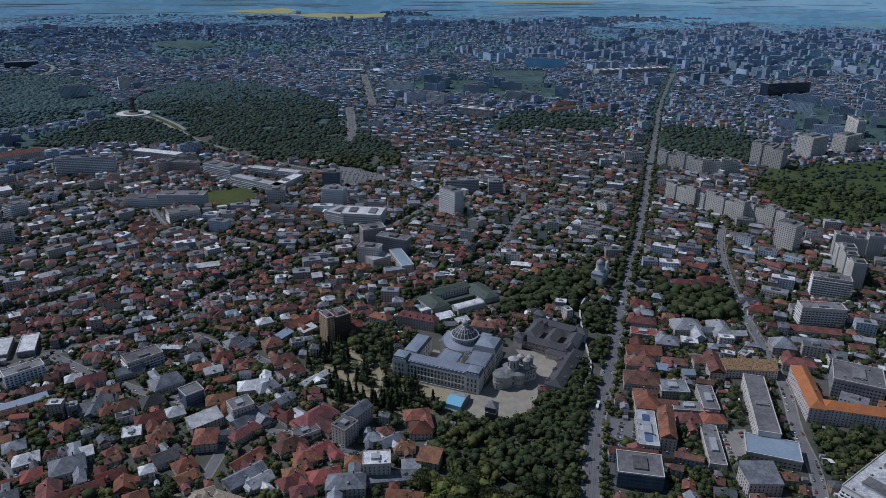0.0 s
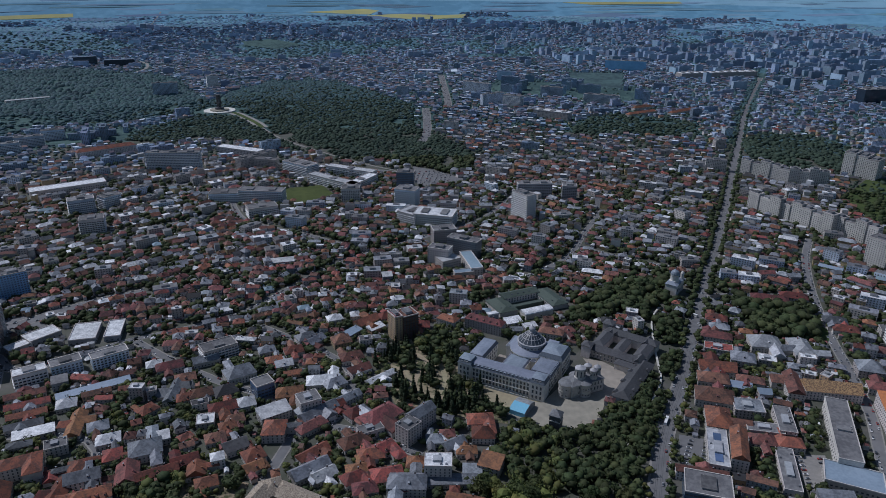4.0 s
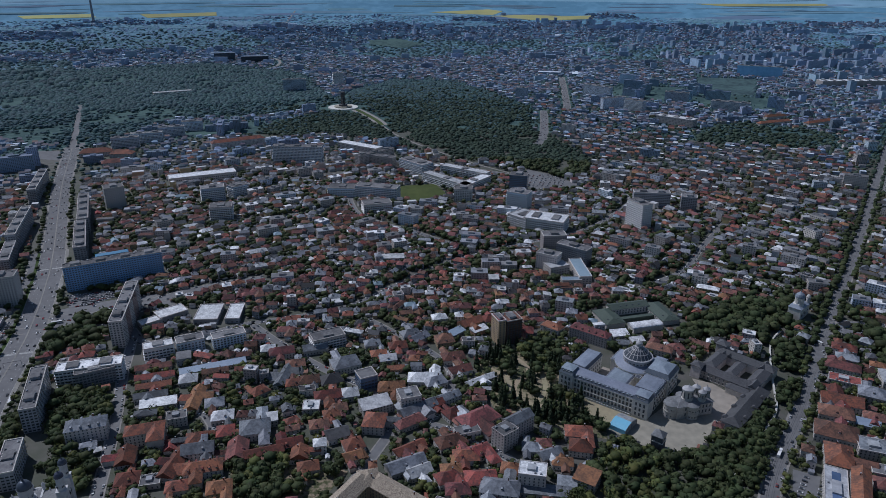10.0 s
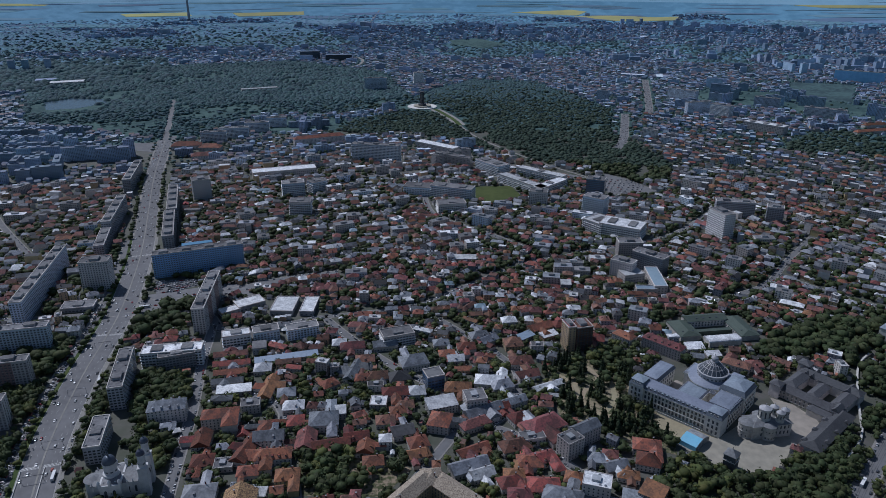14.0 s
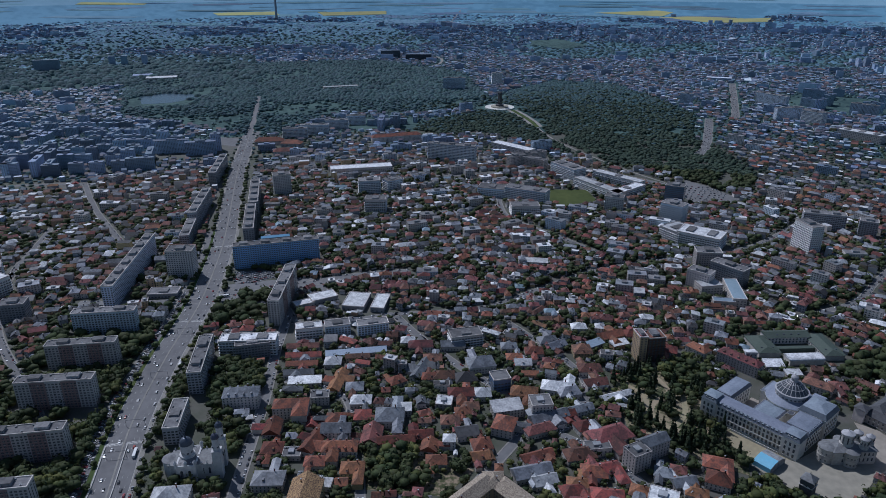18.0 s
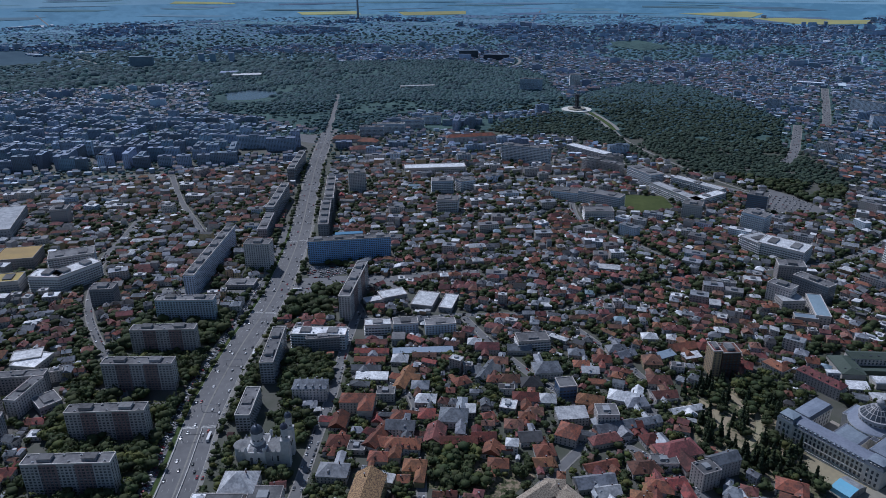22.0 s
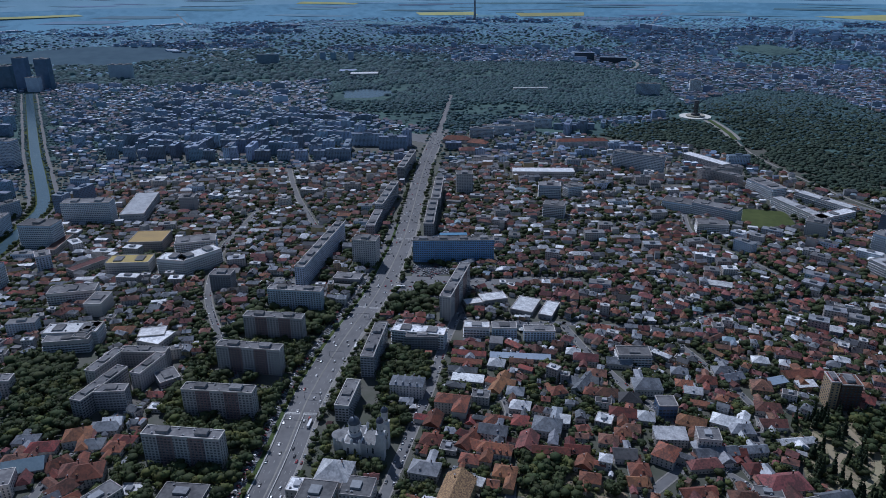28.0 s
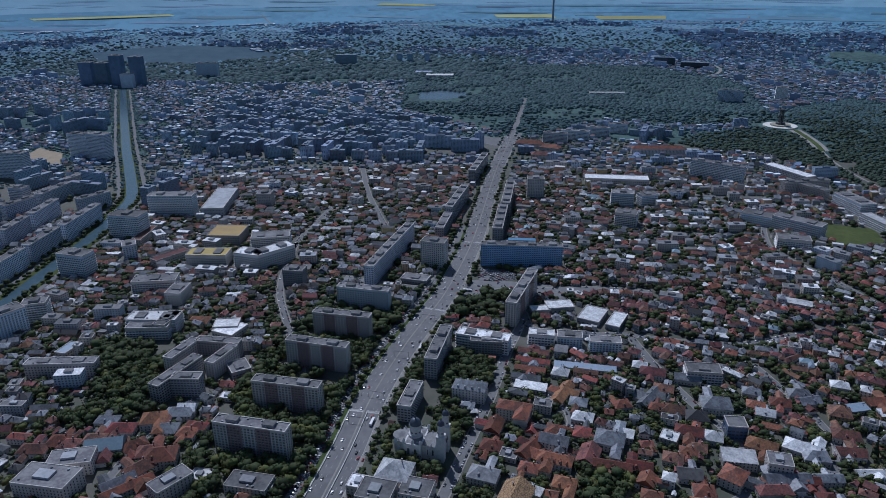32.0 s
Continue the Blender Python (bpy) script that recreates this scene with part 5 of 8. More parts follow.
def windows_on(parent, u0, u1, v, z, w, h, n, axis="u", out=0.08, arch=False):
    """A row of separate window parts along one wall of a landmark, sharing one mesh."""
    sh = Shape()
    if arch:
        pts = [(-w / 2, 0), (w / 2, 0)] + [(w / 2 * math.cos(t), h - w / 2 + w / 2 * math.sin(t)) for t in (0, 0.6, 1.2, 1.94, 2.54, math.pi)]
    else:
        pts = [(-w / 2, 0), (w / 2, 0), (w / 2, h), (-w / 2, h)]
    k = len(pts)
    sh.add([(x, -out, y) for x, y in pts] + [(x, out, y) for x, y in pts], [tuple(range(k)), tuple(range(2 * k - 1, k - 1, -1))] + [(i, k + i, k + (i + 1) % k, (i + 1) % k) for i in range(k)], MAT["glass"])
    sh.box(-w / 2 - 0.2, w / 2 + 0.2, -out - 0.15, out + 0.15, -0.25, 0.0, MAT["stone"], True)
    me = sh.mesh("window")
    for i in range(n):
        u = u0 + (u1 - u0) * (i + 0.5) / n
        part("window", me, parent, at=pose(u, v, z) if axis == "u" else pose(v, u, z, 0, 0, 90))


def landmark(name, x, y, rot, label, cat, base=0.0):
    ob = new(name)
    ob.matrix_basis = pose(x, y, base, 0, 0, rot)
    return tagged(ob, label, cat)


def solid(name, parent, build, label=""):
    sh = Shape()
    build(sh)
    return part(name, sh, parent, label)


def mansard(sh, x0, x1, y0, y1, z, rise, inset, mat, flat_mat=None):
    v = [(x0 - .5, y0 - .5, z), (x1 + .5, y0 - .5, z), (x1 + .5, y1 + .5, z), (x0 - .5, y1 + .5, z)]
    v += [(x0 + inset, y0 + inset, z + rise), (x1 - inset, y0 + inset, z + rise), (x1 - inset, y1 - inset, z + rise), (x0 + inset, y1 - inset, z + rise)]
    sh.add(v, [(0, 1, 5, 4), (1, 2, 6, 5), (2, 3, 7, 6), (3, 0, 4, 7), (3, 2, 1, 0)], mat)
    sh.add(v[4:], [(0, 1, 2, 3)], flat_mat or mat)


# --- the palace on the hill
MAT["lead_dark"] = material("dark_lead", (0.15, 0.17, 0.205), (0.10, 0.115, 0.145), rough=0.55, grain=0.5, vary=0.12, metal=0.1)
MAT["dome_panel"] = material("dome_panel", (0.075, 0.09, 0.115), (0.05, 0.062, 0.08), rough=0.35, grain=0.4, vary=0.2)
pal = landmark("palace", -6, 602, -21, "large pale stone palace with grey metal roofs and a ribbed dome", "palace")
WINGS = {"front": (-44, 44, 0, 17, 17), "left": (-44, -27, 17, 56, 17), "right": (24, 46, 17, 46, 17), "middle": (-8, 15, 17, 46, 14.5), "block": (-17, 2, 56, 80, 17), "rear": (20, 34, 66, 86, 17)}
for nm, (x0, x1, y0, y1, h) in WINGS.items():
    wing = solid("wing", pal, lambda sh: sh.box(x0, x1, y0, y1, -0.5, h, MAT["stone"]))
    solid("cornice", wing, lambda sh: sh.box(x0 - 0.6, x1 + 0.6, y0 - 0.6, y1 + 0.6, h - 0.8, h, MAT["stone"], True))
    low = 3.4 if nm not in ("middle", "block") else 1.0
    solid("roof", wing, lambda sh: mansard(sh, x0, x1, y0, y1, h + 0.01, low, 1.3, MAT["lead_dark"], MAT["lead"]), "grey standing-seam metal roof")
    solid("roof_crown", wing, lambda sh: mansard(sh, x0 + 2.2, x1 - 2.2, y0 + 2.2, y1 - 2.2, h + low + 0.02, 0.7, 4.0, MAT["lead"]))
    along_x = x1 - x0 > y1 - y0
    for q in range(int(max(x1 - x0, y1 - y0) / 2.4)):
        c = (x0 if along_x else y0) + 2.6 + 2.4 * q
        if c < (x1 if along_x else y1) - 2.4:
            solid("seam", wing, lambda sh: sh.box(c - 0.05, c + 0.05, y0 + 1.8, y1 - 1.8, h + low, h + low + 0.2, MAT["lead"]) if along_x else sh.box(x0 + 1.8, x1 - 1.8, c - 0.05, c + 0.05, h + low, h + low + 0.2, MAT["lead"]))
for cx, cy in ((-39, 5), (39, 5)):
    pav = solid("pavilion", pal, lambda sh: (sh.box(cx - 7.5, cx + 7.5, cy - 7, cy + 8, -0.5, 19, MAT["stone"]), mansard(sh, cx - 7.5, cx + 7.5, cy - 7, cy + 8, 19, 4.5, 1.8, MAT["lead_dark"], MAT["lead"]), mansard(sh, cx - 6.2, cx + 6.2, cy - 5.7, cy + 6.7, 23.5, 1.0, 4, MAT["lead"])))
    for q in (-3, 0, 3):
        solid("dormer", pav, lambda sh: (sh.box(cx + q - 0.8, cx + q + 0.8, cy - 6.6, cy - 4, 19.6, 22, MAT["stone"]), sh.box(cx + q - 0.5, cx + q + 0.5, cy - 6.7, cy - 6.6, 20, 21.6, MAT["glass"], True)))
hallwing = solid("hall_wing", pal, lambda sh: sh.box(23, 48, 46, 74, -0.5, 20.5, MAT["stone"]))
solid("roof", hallwing, lambda sh: (mansard(sh, 23, 48, 46, 74, 20.5, 4.5, 2.0, MAT["lead_dark"], MAT["lead"]), mansard(sh, 25.5, 45.5, 48.5, 71.5, 25.02, 2.6, 7.5, MAT["lead"])), "tall grey mansard roof")
solid("cornice", hallwing, lambda sh: sh.box(22.4, 48.6, 45.4, 74.6, 19.6, 20.45, MAT["stone"], True))
dormer = Shape()
dormer.box(-0.9, 0.9, -0.5, 1.6, 0, 1.9, MAT["lead"])
dormer.box(-0.55, 0.55, -0.56, -0.5, 0.3, 1.6, MAT["glass"], True)
dormer.hip(2.0, 2.0, 1.9, 0.6, 0.2, MAT["lead"], 0.1, 0, 0.5)
dormer = dormer.mesh("dormer")
for k in range(15):
    part("dormer", dormer, pal, at=pose(-29 + 58 * k / 14, 0.6, 17.9))
for k in range(9):
    part("dormer", dormer, pal, at=pose(45.4, 19 + 24 * k / 8, 17.9, 0, 0, 90))
solid("balustrade", pal, lambda sh: (sh.box(-31, 31, -3.0, -2.6, -0.5, 1.3, MAT["stone"], True), sh.box(-31, 31, -0.7, -0.3, 6.2, 6.9, MAT["stone"], True)))
windows_on(pal, -31, 31, 0, 2.0, 2.0, 3.6, 17, arch=True)
windows_on(pal, -31, 31, 0, 7.2, 2.0, 4.0, 17, arch=True)
windows_on(pal, -31, 31, 0, 12.6, 1.8, 2.6, 17)
for cx in (-39, 39):
    for z in (2.0, 7.4, 12.6):
        windows_on(pal, cx - 6, cx + 6, -2.0, z, 1.8, 3.4, 3)
for z in (2.0, 7.4, 12.6):
    windows_on(pal, 15, 45, 46, z, 2.0, 3.4, 7, "v")
    windows_on(pal, 48, 72, 48, z, 2.0, 3.4, 6, "v")
    windows_on(pal, 58, 78, -17, z, 1.8, 3.2, 5, "v")
    windows_on(pal, 14, 54, -44, z, 2.0, 3.4, 8, "v")
    windows_on(pal, 20, 54, -27, z, 1.8, 3.2, 7, "v")
for k in range(18):
    solid("pilaster", pal, lambda sh: sh.box(-31 + 62 * k / 17 - 0.45, -31 + 62 * k / 17 + 0.45, -0.45, 0.1, 0.5, 16.2, MAT["stone"], True))
DOME_X, DOME_Y = 8, 64
drum = solid("drum", pal, lambda sh: (sh.lathe([(21.5, 0), (21.5, 16.2), (22.4, 16.6), (22.4, 17.6)], 48, MAT["stone"], DOME_X, DOME_Y), sh.lathe([(22.4, 17.6), (22.0, 18.0), (15.0, 20.8), (14.2, 21.0)], 48, MAT["lead"], DOME_X, DOME_Y)))
solid("tambour", drum, lambda sh: sh.lathe([(14.2, 20.6), (14.2, 25.4), (15.2, 25.8), (15.2, 26.5), (13.9, 26.8)], 48, MAT["pale_lead"], DOME_X, DOME_Y))
for k in range(24):
    a0 = 2 * math.pi * k / 24
    solid("pier", drum, lambda sh: sh.box(DOME_X + 22 * math.cos(a0) - 0.6, DOME_X + 22 * math.cos(a0) + 0.6, DOME_Y + 22 * math.sin(a0) - 0.6, DOME_Y + 22 * math.sin(a0) + 0.6, 0, 17.2, MAT["stone"]))
dome_profile = [(13.9 - 10.9 * (i / 9), 26.8 + 9.4 * math.sin(1.35 * i / 9)) for i in range(10)]
dome = solid("dome", pal, lambda sh: sh.lathe(dome_profile + [(0.1, 36.2)], 40, MAT["dome_panel"], DOME_X, DOME_Y), "dark ribbed dome with pale ribs")
for k in range(20):
    a0 = 2 * math.pi * k / 20
    rib = Shape()
    pts = []
    for r, z in dome_profile:
        for o in (-0.32, 0.32):
            pts.append((DOME_X + (r + 0.3) * math.cos(a0) - o * math.sin(a0), DOME_Y + (r + 0.3) * math.sin(a0) + o * math.cos(a0), z + 0.22))
    rib.add(pts, [(2 * i, 2 * i + 1, 2 * i + 3, 2 * i + 2) for i in range(len(dome_profile) - 1)], MAT["pale_lead"])
    part("rib", rib, dome)
for i in (3, 6):
    r, z = dome_profile[i]
    solid("ring", dome, lambda sh: sh.lathe([(r + 0.2, z + 0.1), (r + 0.25, z + 0.35), (r - 0.3, z + 0.5)], 40, MAT["pale_lead"], DOME_X, DOME_Y))
solid("court_floor", pal, lambda sh: sh.box(15.5, 23.2, 20, 44, -0.5, 0.3, MAT["brick_dark"]))
solid("skylight", pal, lambda sh: (sh.box(17, 22.5, 36.5, 42.5, 17.2, 17.6, MAT["pale_lead"], True), sh.box(17.4, 22.1, 36.9, 42.1, 17.6, 17.7, MAT["glass"], True)))
lan = solid("lantern", pal, lambda sh: (sh.lathe([(4.0, 35.4), (4.0, 36.6), (2.9, 36.8), (2.9, 39.6), (3.6, 39.9), (3.1, 41.0), (1.7, 42.2), (0.3, 43.1), (0.2, 45.5), (0.02, 45.6)], 16, MAT["pale_lead"], DOME_X, DOME_Y)))
for k in range(24):
    a0 = 2 * math.pi * (k + 0.5) / 24
    part("window", bpy.data.meshes.get("window"), pal, at=pose(DOME_X + 14.2 * math.cos(a0), DOME_Y + 14.2 * math.sin(a0), 21.6, 0, 0, math.degrees(a0) + 90))
for x0, x1, y0, y1 in ((-27, -17, 17, 62), (-17, -8, 17, 56)):
    solid("court_paving", pal, lambda sh: sh.box(x0, x1, y0, y1, -0.5, 0.35, MAT["plaza"]))
mark_rect(10, 643, 95, 98, -21, 3)
mark_poly([(-62, 552), (-48, 618), (-30, 590), (22, 560), (4, 540), (-30, 545)], 2)

# --- the cathedral with its towers
cath = landmark("cathedral", 75, 610, 32, "pale stone orthodox cathedral with four round towers", "church")
cath.matrix_basis = cath.matrix_basis @ Matrix.Diagonal((1.16, 1.04, 1.06, 1))
solid("nave", cath, lambda sh: (sh.box(-16, 17, -8.5, 8.5, -0.5, 13, MAT["old_stone"]), sh.hip(33, 17, 13.05, 3.0, 18, MAT["dull_lead"], 0.8, 0.5, 0)))
for x, y, r in ((-16, 0, 7), (-2, -8.5, 5), (-2, 8.5, 5)):
    solid("apse", cath, lambda sh: sh.lathe([(r, -0.5), (r, 12.4), (r + 0.5, 12.8), (r + 0.5, 13.3)], 24, MAT["old_stone"], x, y) or sh.lathe([(r + 0.5, 13.3), (0.1, 15.5)], 24, MAT["dull_lead"], x, y))
for x, y, r, a1, a2 in ((-16, 0, 7, 110, 250), (-2, -8.5, 5, 200, 340), (-2, 8.5, 5, 20, 160)):
    solid("string_course", cath, lambda sh: sh.lathe([(r, 6.4), (r + 0.35, 6.5), (r + 0.35, 7.0), (r, 7.1)], 24, MAT["old_stone"], x, y))
    for k in range(5):
        a0 = radians(a1 + (a2 - a1) * (k + 0.5) / 5)
        for z in (2.2, 8.2):
            part("window", bpy.data.meshes.get("window"), cath, at=pose(x + r * math.cos(a0), y + r * math.sin(a0), z, 0, 0, math.degrees(a0) + 90) @ Matrix.Diagonal((0.55, 1, 0.8, 1)))
for x, y, r, z in ((-3, 0, 4.4, 27), (8, -4.6, 2.9, 24), (8, 4.6, 2.9, 24), (15, 0, 2.8, 23)):
    tw = solid("tower", cath, lambda sh: sh.lathe([(r + 0.6, 13), (r + 0.6, 16), (r, 16.3), (r, z - 3), (r + 0.5, z - 2.6), (r + 0.5, z - 2)], 20, MAT["old_stone"], x, y))
    solid("dome", tw, lambda sh: sh.lathe([(r + 0.7, z - 2), (r + 0.6, z - 1.5), (r * 0.6, z - 0.3), (r * 0.2, z + 0.5), (0.15, z + 0.9), (0.12, z + 3), (0.02, z + 3.1)], 20, MAT["pale_lead"], x, y))
    for q in range(8):
        a0 = 2 * math.pi * (q + 0.5) / 8
        solid("window_slit", tw, lambda sh: sh.box(x + r * math.cos(a0) - 0.4, x + r * math.cos(a0) + 0.4, y + r * math.sin(a0) - 0.4, y + r * math.sin(a0) + 0.4, 17.4, z - 4, MAT["glass"], True))
for z in (3.0, 8.2):
    windows_on(cath, -10, 16, -8.5, z, 1.2, 3.2, 8, arch=True)
    windows_on(cath, -6, 6, 17, z, 1.2, 3.2, 3, "v", arch=True)
mark_rect(77, 612, 62, 34, 32, 2)

# --- bell tower and tent
bell = landmark("bell_tower", 47, 545, -20, "square dark brick bell tower on the forecourt", "tower")
solid("shaft", bell, lambda sh: (sh.box(-5.0, 5.0, -5.0, 5.0, -0.5, 15, MAT["slate"]), sh.box(-5.4, 5.4, -5.4, 5.4, 9, 9.6, MAT["stone"], True)))
solid("roof", bell, lambda sh: sh.lathe([(7.9, 14.6), (7.9, 15.2), (5.0, 17.0), (0.4, 19.6), (0.1, 22)], 4, MAT["dull_lead"], 0, 0, math.pi / 4))
for a in range(4):
    o = [(-3, -5.05), (5.05, -3), (3, 5.05), (-5.05, 3)][a]
    windows_on(bell, -3.4, 3.4, (-5.0, 5.0, 5.0, -5.0)[a], 10.4, 1.5, 3.4, 2, "u" if a % 2 == 0 else "v", arch=True)
mark_rect(47, 545, 14, 14, 0, 1)
tent = landmark("event_tent", 16, 569, 66, "light blue canvas stage tent", "tent")
prof = [(-13, 0), (-13, 5.0), (-7, 7.2), (0, 8.2), (7, 7.2), (13, 5.0), (13, 0)]
canvas = Shape()
canvas.add([(x * 0.9, y, z) for y in (-8, 8) for x, z in prof], [(i, i + 1, 8 + i, 7 + i) for i in range(6)] + [tuple(range(6, -1, -1)), tuple(range(7, 14))], MAT["sheet_blue"])
MAT["tent_blue"] = material("tent_blue", (0.22, 0.46, 0.70), (0.18, 0.40, 0.62), rough=0.6, grain=0.3, vary=0.05)
canvas.slots = [MAT["tent_blue"], MAT["sheet_pale"]]
canvas.m[3:6] = [1, 1, 1]
canvas.m[6] = 1
part("canvas", canvas, tent)
for x in (-11, 0, 11):
    solid("post", tent, lambda sh: sh.box(x - 0.15, x + 0.15, -8.6, -8.3, 0, 6, MAT["sheet_grey"]))
mark_rect(16, 569, 26, 18, 66, 1)

# --- the old residence, dark roofs round a court
res = landmark("residence", 126, 690, 62, "old residence with dark slate roofs round a court", "building")
for x, y, L, W, h, kind in ((-22, 0, 13, 60, 9, 0), (22, 0, 13, 60, 10, 0), (0, 24, 32, 12, 10, 0), (0, -22, 32, 12, 9, 0), (0, 2, 32, 10, 8, 0), (31, 30, 11, 11, 15, 1), (-28, 31, 10, 10, 14, 1), (-33, -16, 10, 24, 7, 0)):
    wg = solid("wing", res, lambda sh: sh.box(x - L / 2, x + L / 2, y - W / 2, y + W / 2, -0.5, h, MAT["plaster_pale"]))
    rf = Shape()
    if W > L:
        t = Shape()
        t.hip(W, L, h, L * 0.32, max(0.5, W - L * 0.8), MAT["slate"], 0.9)
        rf.add([(x - b, y + a, c) for a, b, c in t.v], t.f, MAT["slate"])
    else:
        rf.hip(L, W, h, W * 0.32, max(0.5, L - W * 0.8), MAT["slate"], 0.9, x, y)
    part("roof", rf, wg)
g = random.Random(9)
for k in range(7):
    x, y, L, W, h = g.choice([-22, 22]), g.uniform(-28, 28), g.uniform(13, 15), g.uniform(5, 7), g.uniform(9, 11)
    gb = Shape()
    gb.box(x - L / 2, x + L / 2, y - W / 2, y + W / 2, 4, h, MAT["plaster_pale"])
    t = Shape()
    t.hip(L, W, h, W * 0.55, L * g.choice([1.1, 0.1]), MAT["slate"], 0.5, x, y)
    gb.add(t.v, t.f, MAT["slate"])
    part("gable", gb, res)
for z in (2, 6):
    windows_on(res, -28, 28, -30, z, 1.2, 2.2, 14, "v")
    windows_on(res, -28, 28, 30, z, 1.2, 2.2, 14, "v")
long_wing, long_roof = Shape(), Shape()
long_wing.box(-39, 39, -8.5, 8.5, -0.5, 6.5, MAT["plaster_pale"])
long_roof.hip(78, 17, 6.5, 5.5, 66, MAT["slate"], 1.0)
at = res.matrix_basis.inverted() @ pose(128, 626, 0, 0, 0, 64)
lw = part("wing", long_wing, res, at=at)
part("roof", long_roof, lw)
for q in range(7):
    gab = Shape()
    gab.box(-1.8, 1.8, -2.2, 2.2, 5.5, 8.6, MAT["plaster_pale"])
    gab.hip(3.6, 4.4, 8.6, 1.8, 3.0, MAT["slate"], 0.4)
    part("gable", gab, lw, at=pose(-33 + 11 * q, -7.4 if q % 2 else 7.4, 0))
windows_on(lw, -36, 36, -8.5, 2.0, 1.2, 2.4, 16)
windows_on(lw, -36, 36, 8.5, 2.0, 1.2, 2.4, 16)
mark_rect(128, 626, 78, 20, 64, 1)
mark_rect(124, 686, 84, 74, 62, 2)
flat("pavement_court", [(81, 672), (101, 668), (121, 650), (124, 640), (103, 594), (96, 600), (98, 618), (92, 642)], 0.34, MAT["plaza"], "pale paved court of the residence", "court", 1)
# pale wall along the hill road
wall_line = smooth_line([(186, 809), (169, 770), (161, 697), (157, 637), (141, 596), (114, 547), (109, 521)], 6)
mark_line(wall_line, 5)
hw = new("retaining_wall", ribbon(wall_line, [2.4], [-0.9, 0.9], [MAT["stone"]]).mesh("retaining_wall"))
tagged(hw, "pale curved stone retaining wall", "wall")

# --- the church by the boulevard
MAT["church_stone"] = material("church_stone", (0.62, 0.62, 0.615), (0.44, 0.445, 0.45), rough=0.85, grain=0.35, vary=0.1)
ch = landmark("church", -410, 326, 34, "pale stone church with a dark dome and twin towers", "church")
solid("nave", ch, lambda sh: (sh.box(-22, 20, -10, 10, -0.5, 15, MAT["church_stone"]), sh.hip(42, 20, 15.05, 1.8, 30, MAT["dull_lead"], 0.6, -1, 0), sh.box(-22.5, 20.5, -10.6, 10.6, 14.2, 15.0, MAT["church_stone"], True)))
solid("transept", ch, lambda sh: (sh.box(-15, 1, -13.5, 13.5, -0.5, 16, MAT["church_stone"]), sh.box(-15.5, 1.5, -14, 14, 16, 16.6, MAT["church_stone"], True), sh.hip(15, 27, 16.62, 1.4, 0.5, MAT["dull_lead"], -0.5, -7, 0)))
solid("apse", ch, lambda sh: (sh.lathe([(7, -0.5), (7, 14), (7.6, 14.5), (7.6, 15)], 20, MAT["church_stone"], -22, 0), sh.lathe([(7.6, 15), (0.2, 18)], 20, MAT["dull_lead"], -22, 0)))
dr = solid("drum", ch, lambda sh: (sh.lathe([(6.4, 15), (6.4, 19), (5.0, 19.5), (5.0, 28), (5.7, 28.5), (5.7, 29.3)], 16, MAT["church_stone"], -8, 0)))
for k in range(8):
    a0 = 2 * math.pi * (k + 0.5) / 8
    wm = bpy.data.meshes.get("window.001") or bpy.data.meshes.get("window")
    part("window", wm, ch, at=pose(-8 + 4.95 * math.cos(a0), 4.95 * math.sin(a0), 21, 0, 0, math.degrees(a0) + 90))
MAT["dome_blue"] = material("dark_dome", (0.10, 0.115, 0.15), (0.07, 0.08, 0.11), rough=0.4, grain=0.5, vary=0.1, metal=0.3)
solid("dome", ch, lambda sh: sh.lathe([(5.7, 29.3)] + [(5.4 * math.cos(t), 29.3 + 6.2 * math.sin(t)) for t in [i * 1.4 / 7 for i in range(8)]] + [(0.8, 36), (0.7, 38), (0.2, 39), (0.12, 42), (0.02, 42.1)], 24, MAT["dome_blue"], -8, 0), "dark ribbed dome")
for y in (-8, 8):
    tw = solid("tower", ch, lambda sh: (sh.box(15, 22, y - 3.5, y + 3.5, -0.5, 27, MAT["church_stone"]), sh.box(14.6, 22.4, y - 3.9, y + 3.9, 26.6, 27.4, MAT["church_stone"], True), sh.lathe([(3.0, 27), (3.0, 38), (3.5, 38.4), (3.5, 39)], 12, MAT["church_stone"], 18.5, y)))
    solid("dome", tw, lambda sh: sh.lathe([(3.5, 39), (3.2, 40.8), (2.2, 42.5), (0.6, 43.6), (0.2, 45), (0.05, 47.5)], 12, MAT["dome_blue"], 18.5, y))
for y in (-10, 10):
    windows_on(ch, -14, -1, y + (-3.5 if y < 0 else 3.5), 5, 2.2, 6.5, 2, arch=True)
    windows_on(ch, 3, 14, y, 5, 1.8, 6, 2, arch=True)
windows_on(ch, -4, 4, 22, 16, 1.4, 4, 2, "v", arch=True)
for y in (-8, 8):
    for t in range(4):
        a0 = math.pi / 4 + t * math.pi / 2
        part("window", bpy.data.meshes.get("window"), ch, at=pose(18.5 + 2.95 * math.cos(a0), y + 2.95 * math.sin(a0), 30, 0, 0, math.degrees(a0) + 90))
for k in range(9):
    for y in (-10, 10):
        solid("buttress", ch, lambda sh: (sh.box(-21.4 + 4.4 * k, -20.4 + 4.4 * k, y - 0.5 if y > 0 else y - 0.4, y + 0.4 if y > 0 else y + 0.5, -0.5, 15.6, MAT["church_stone"]), sh.lathe([(0.6, 15.6), (0.6, 16.8), (0.05, 18)], 6, MAT["church_stone"], -20.9 + 4.4 * k, y)))
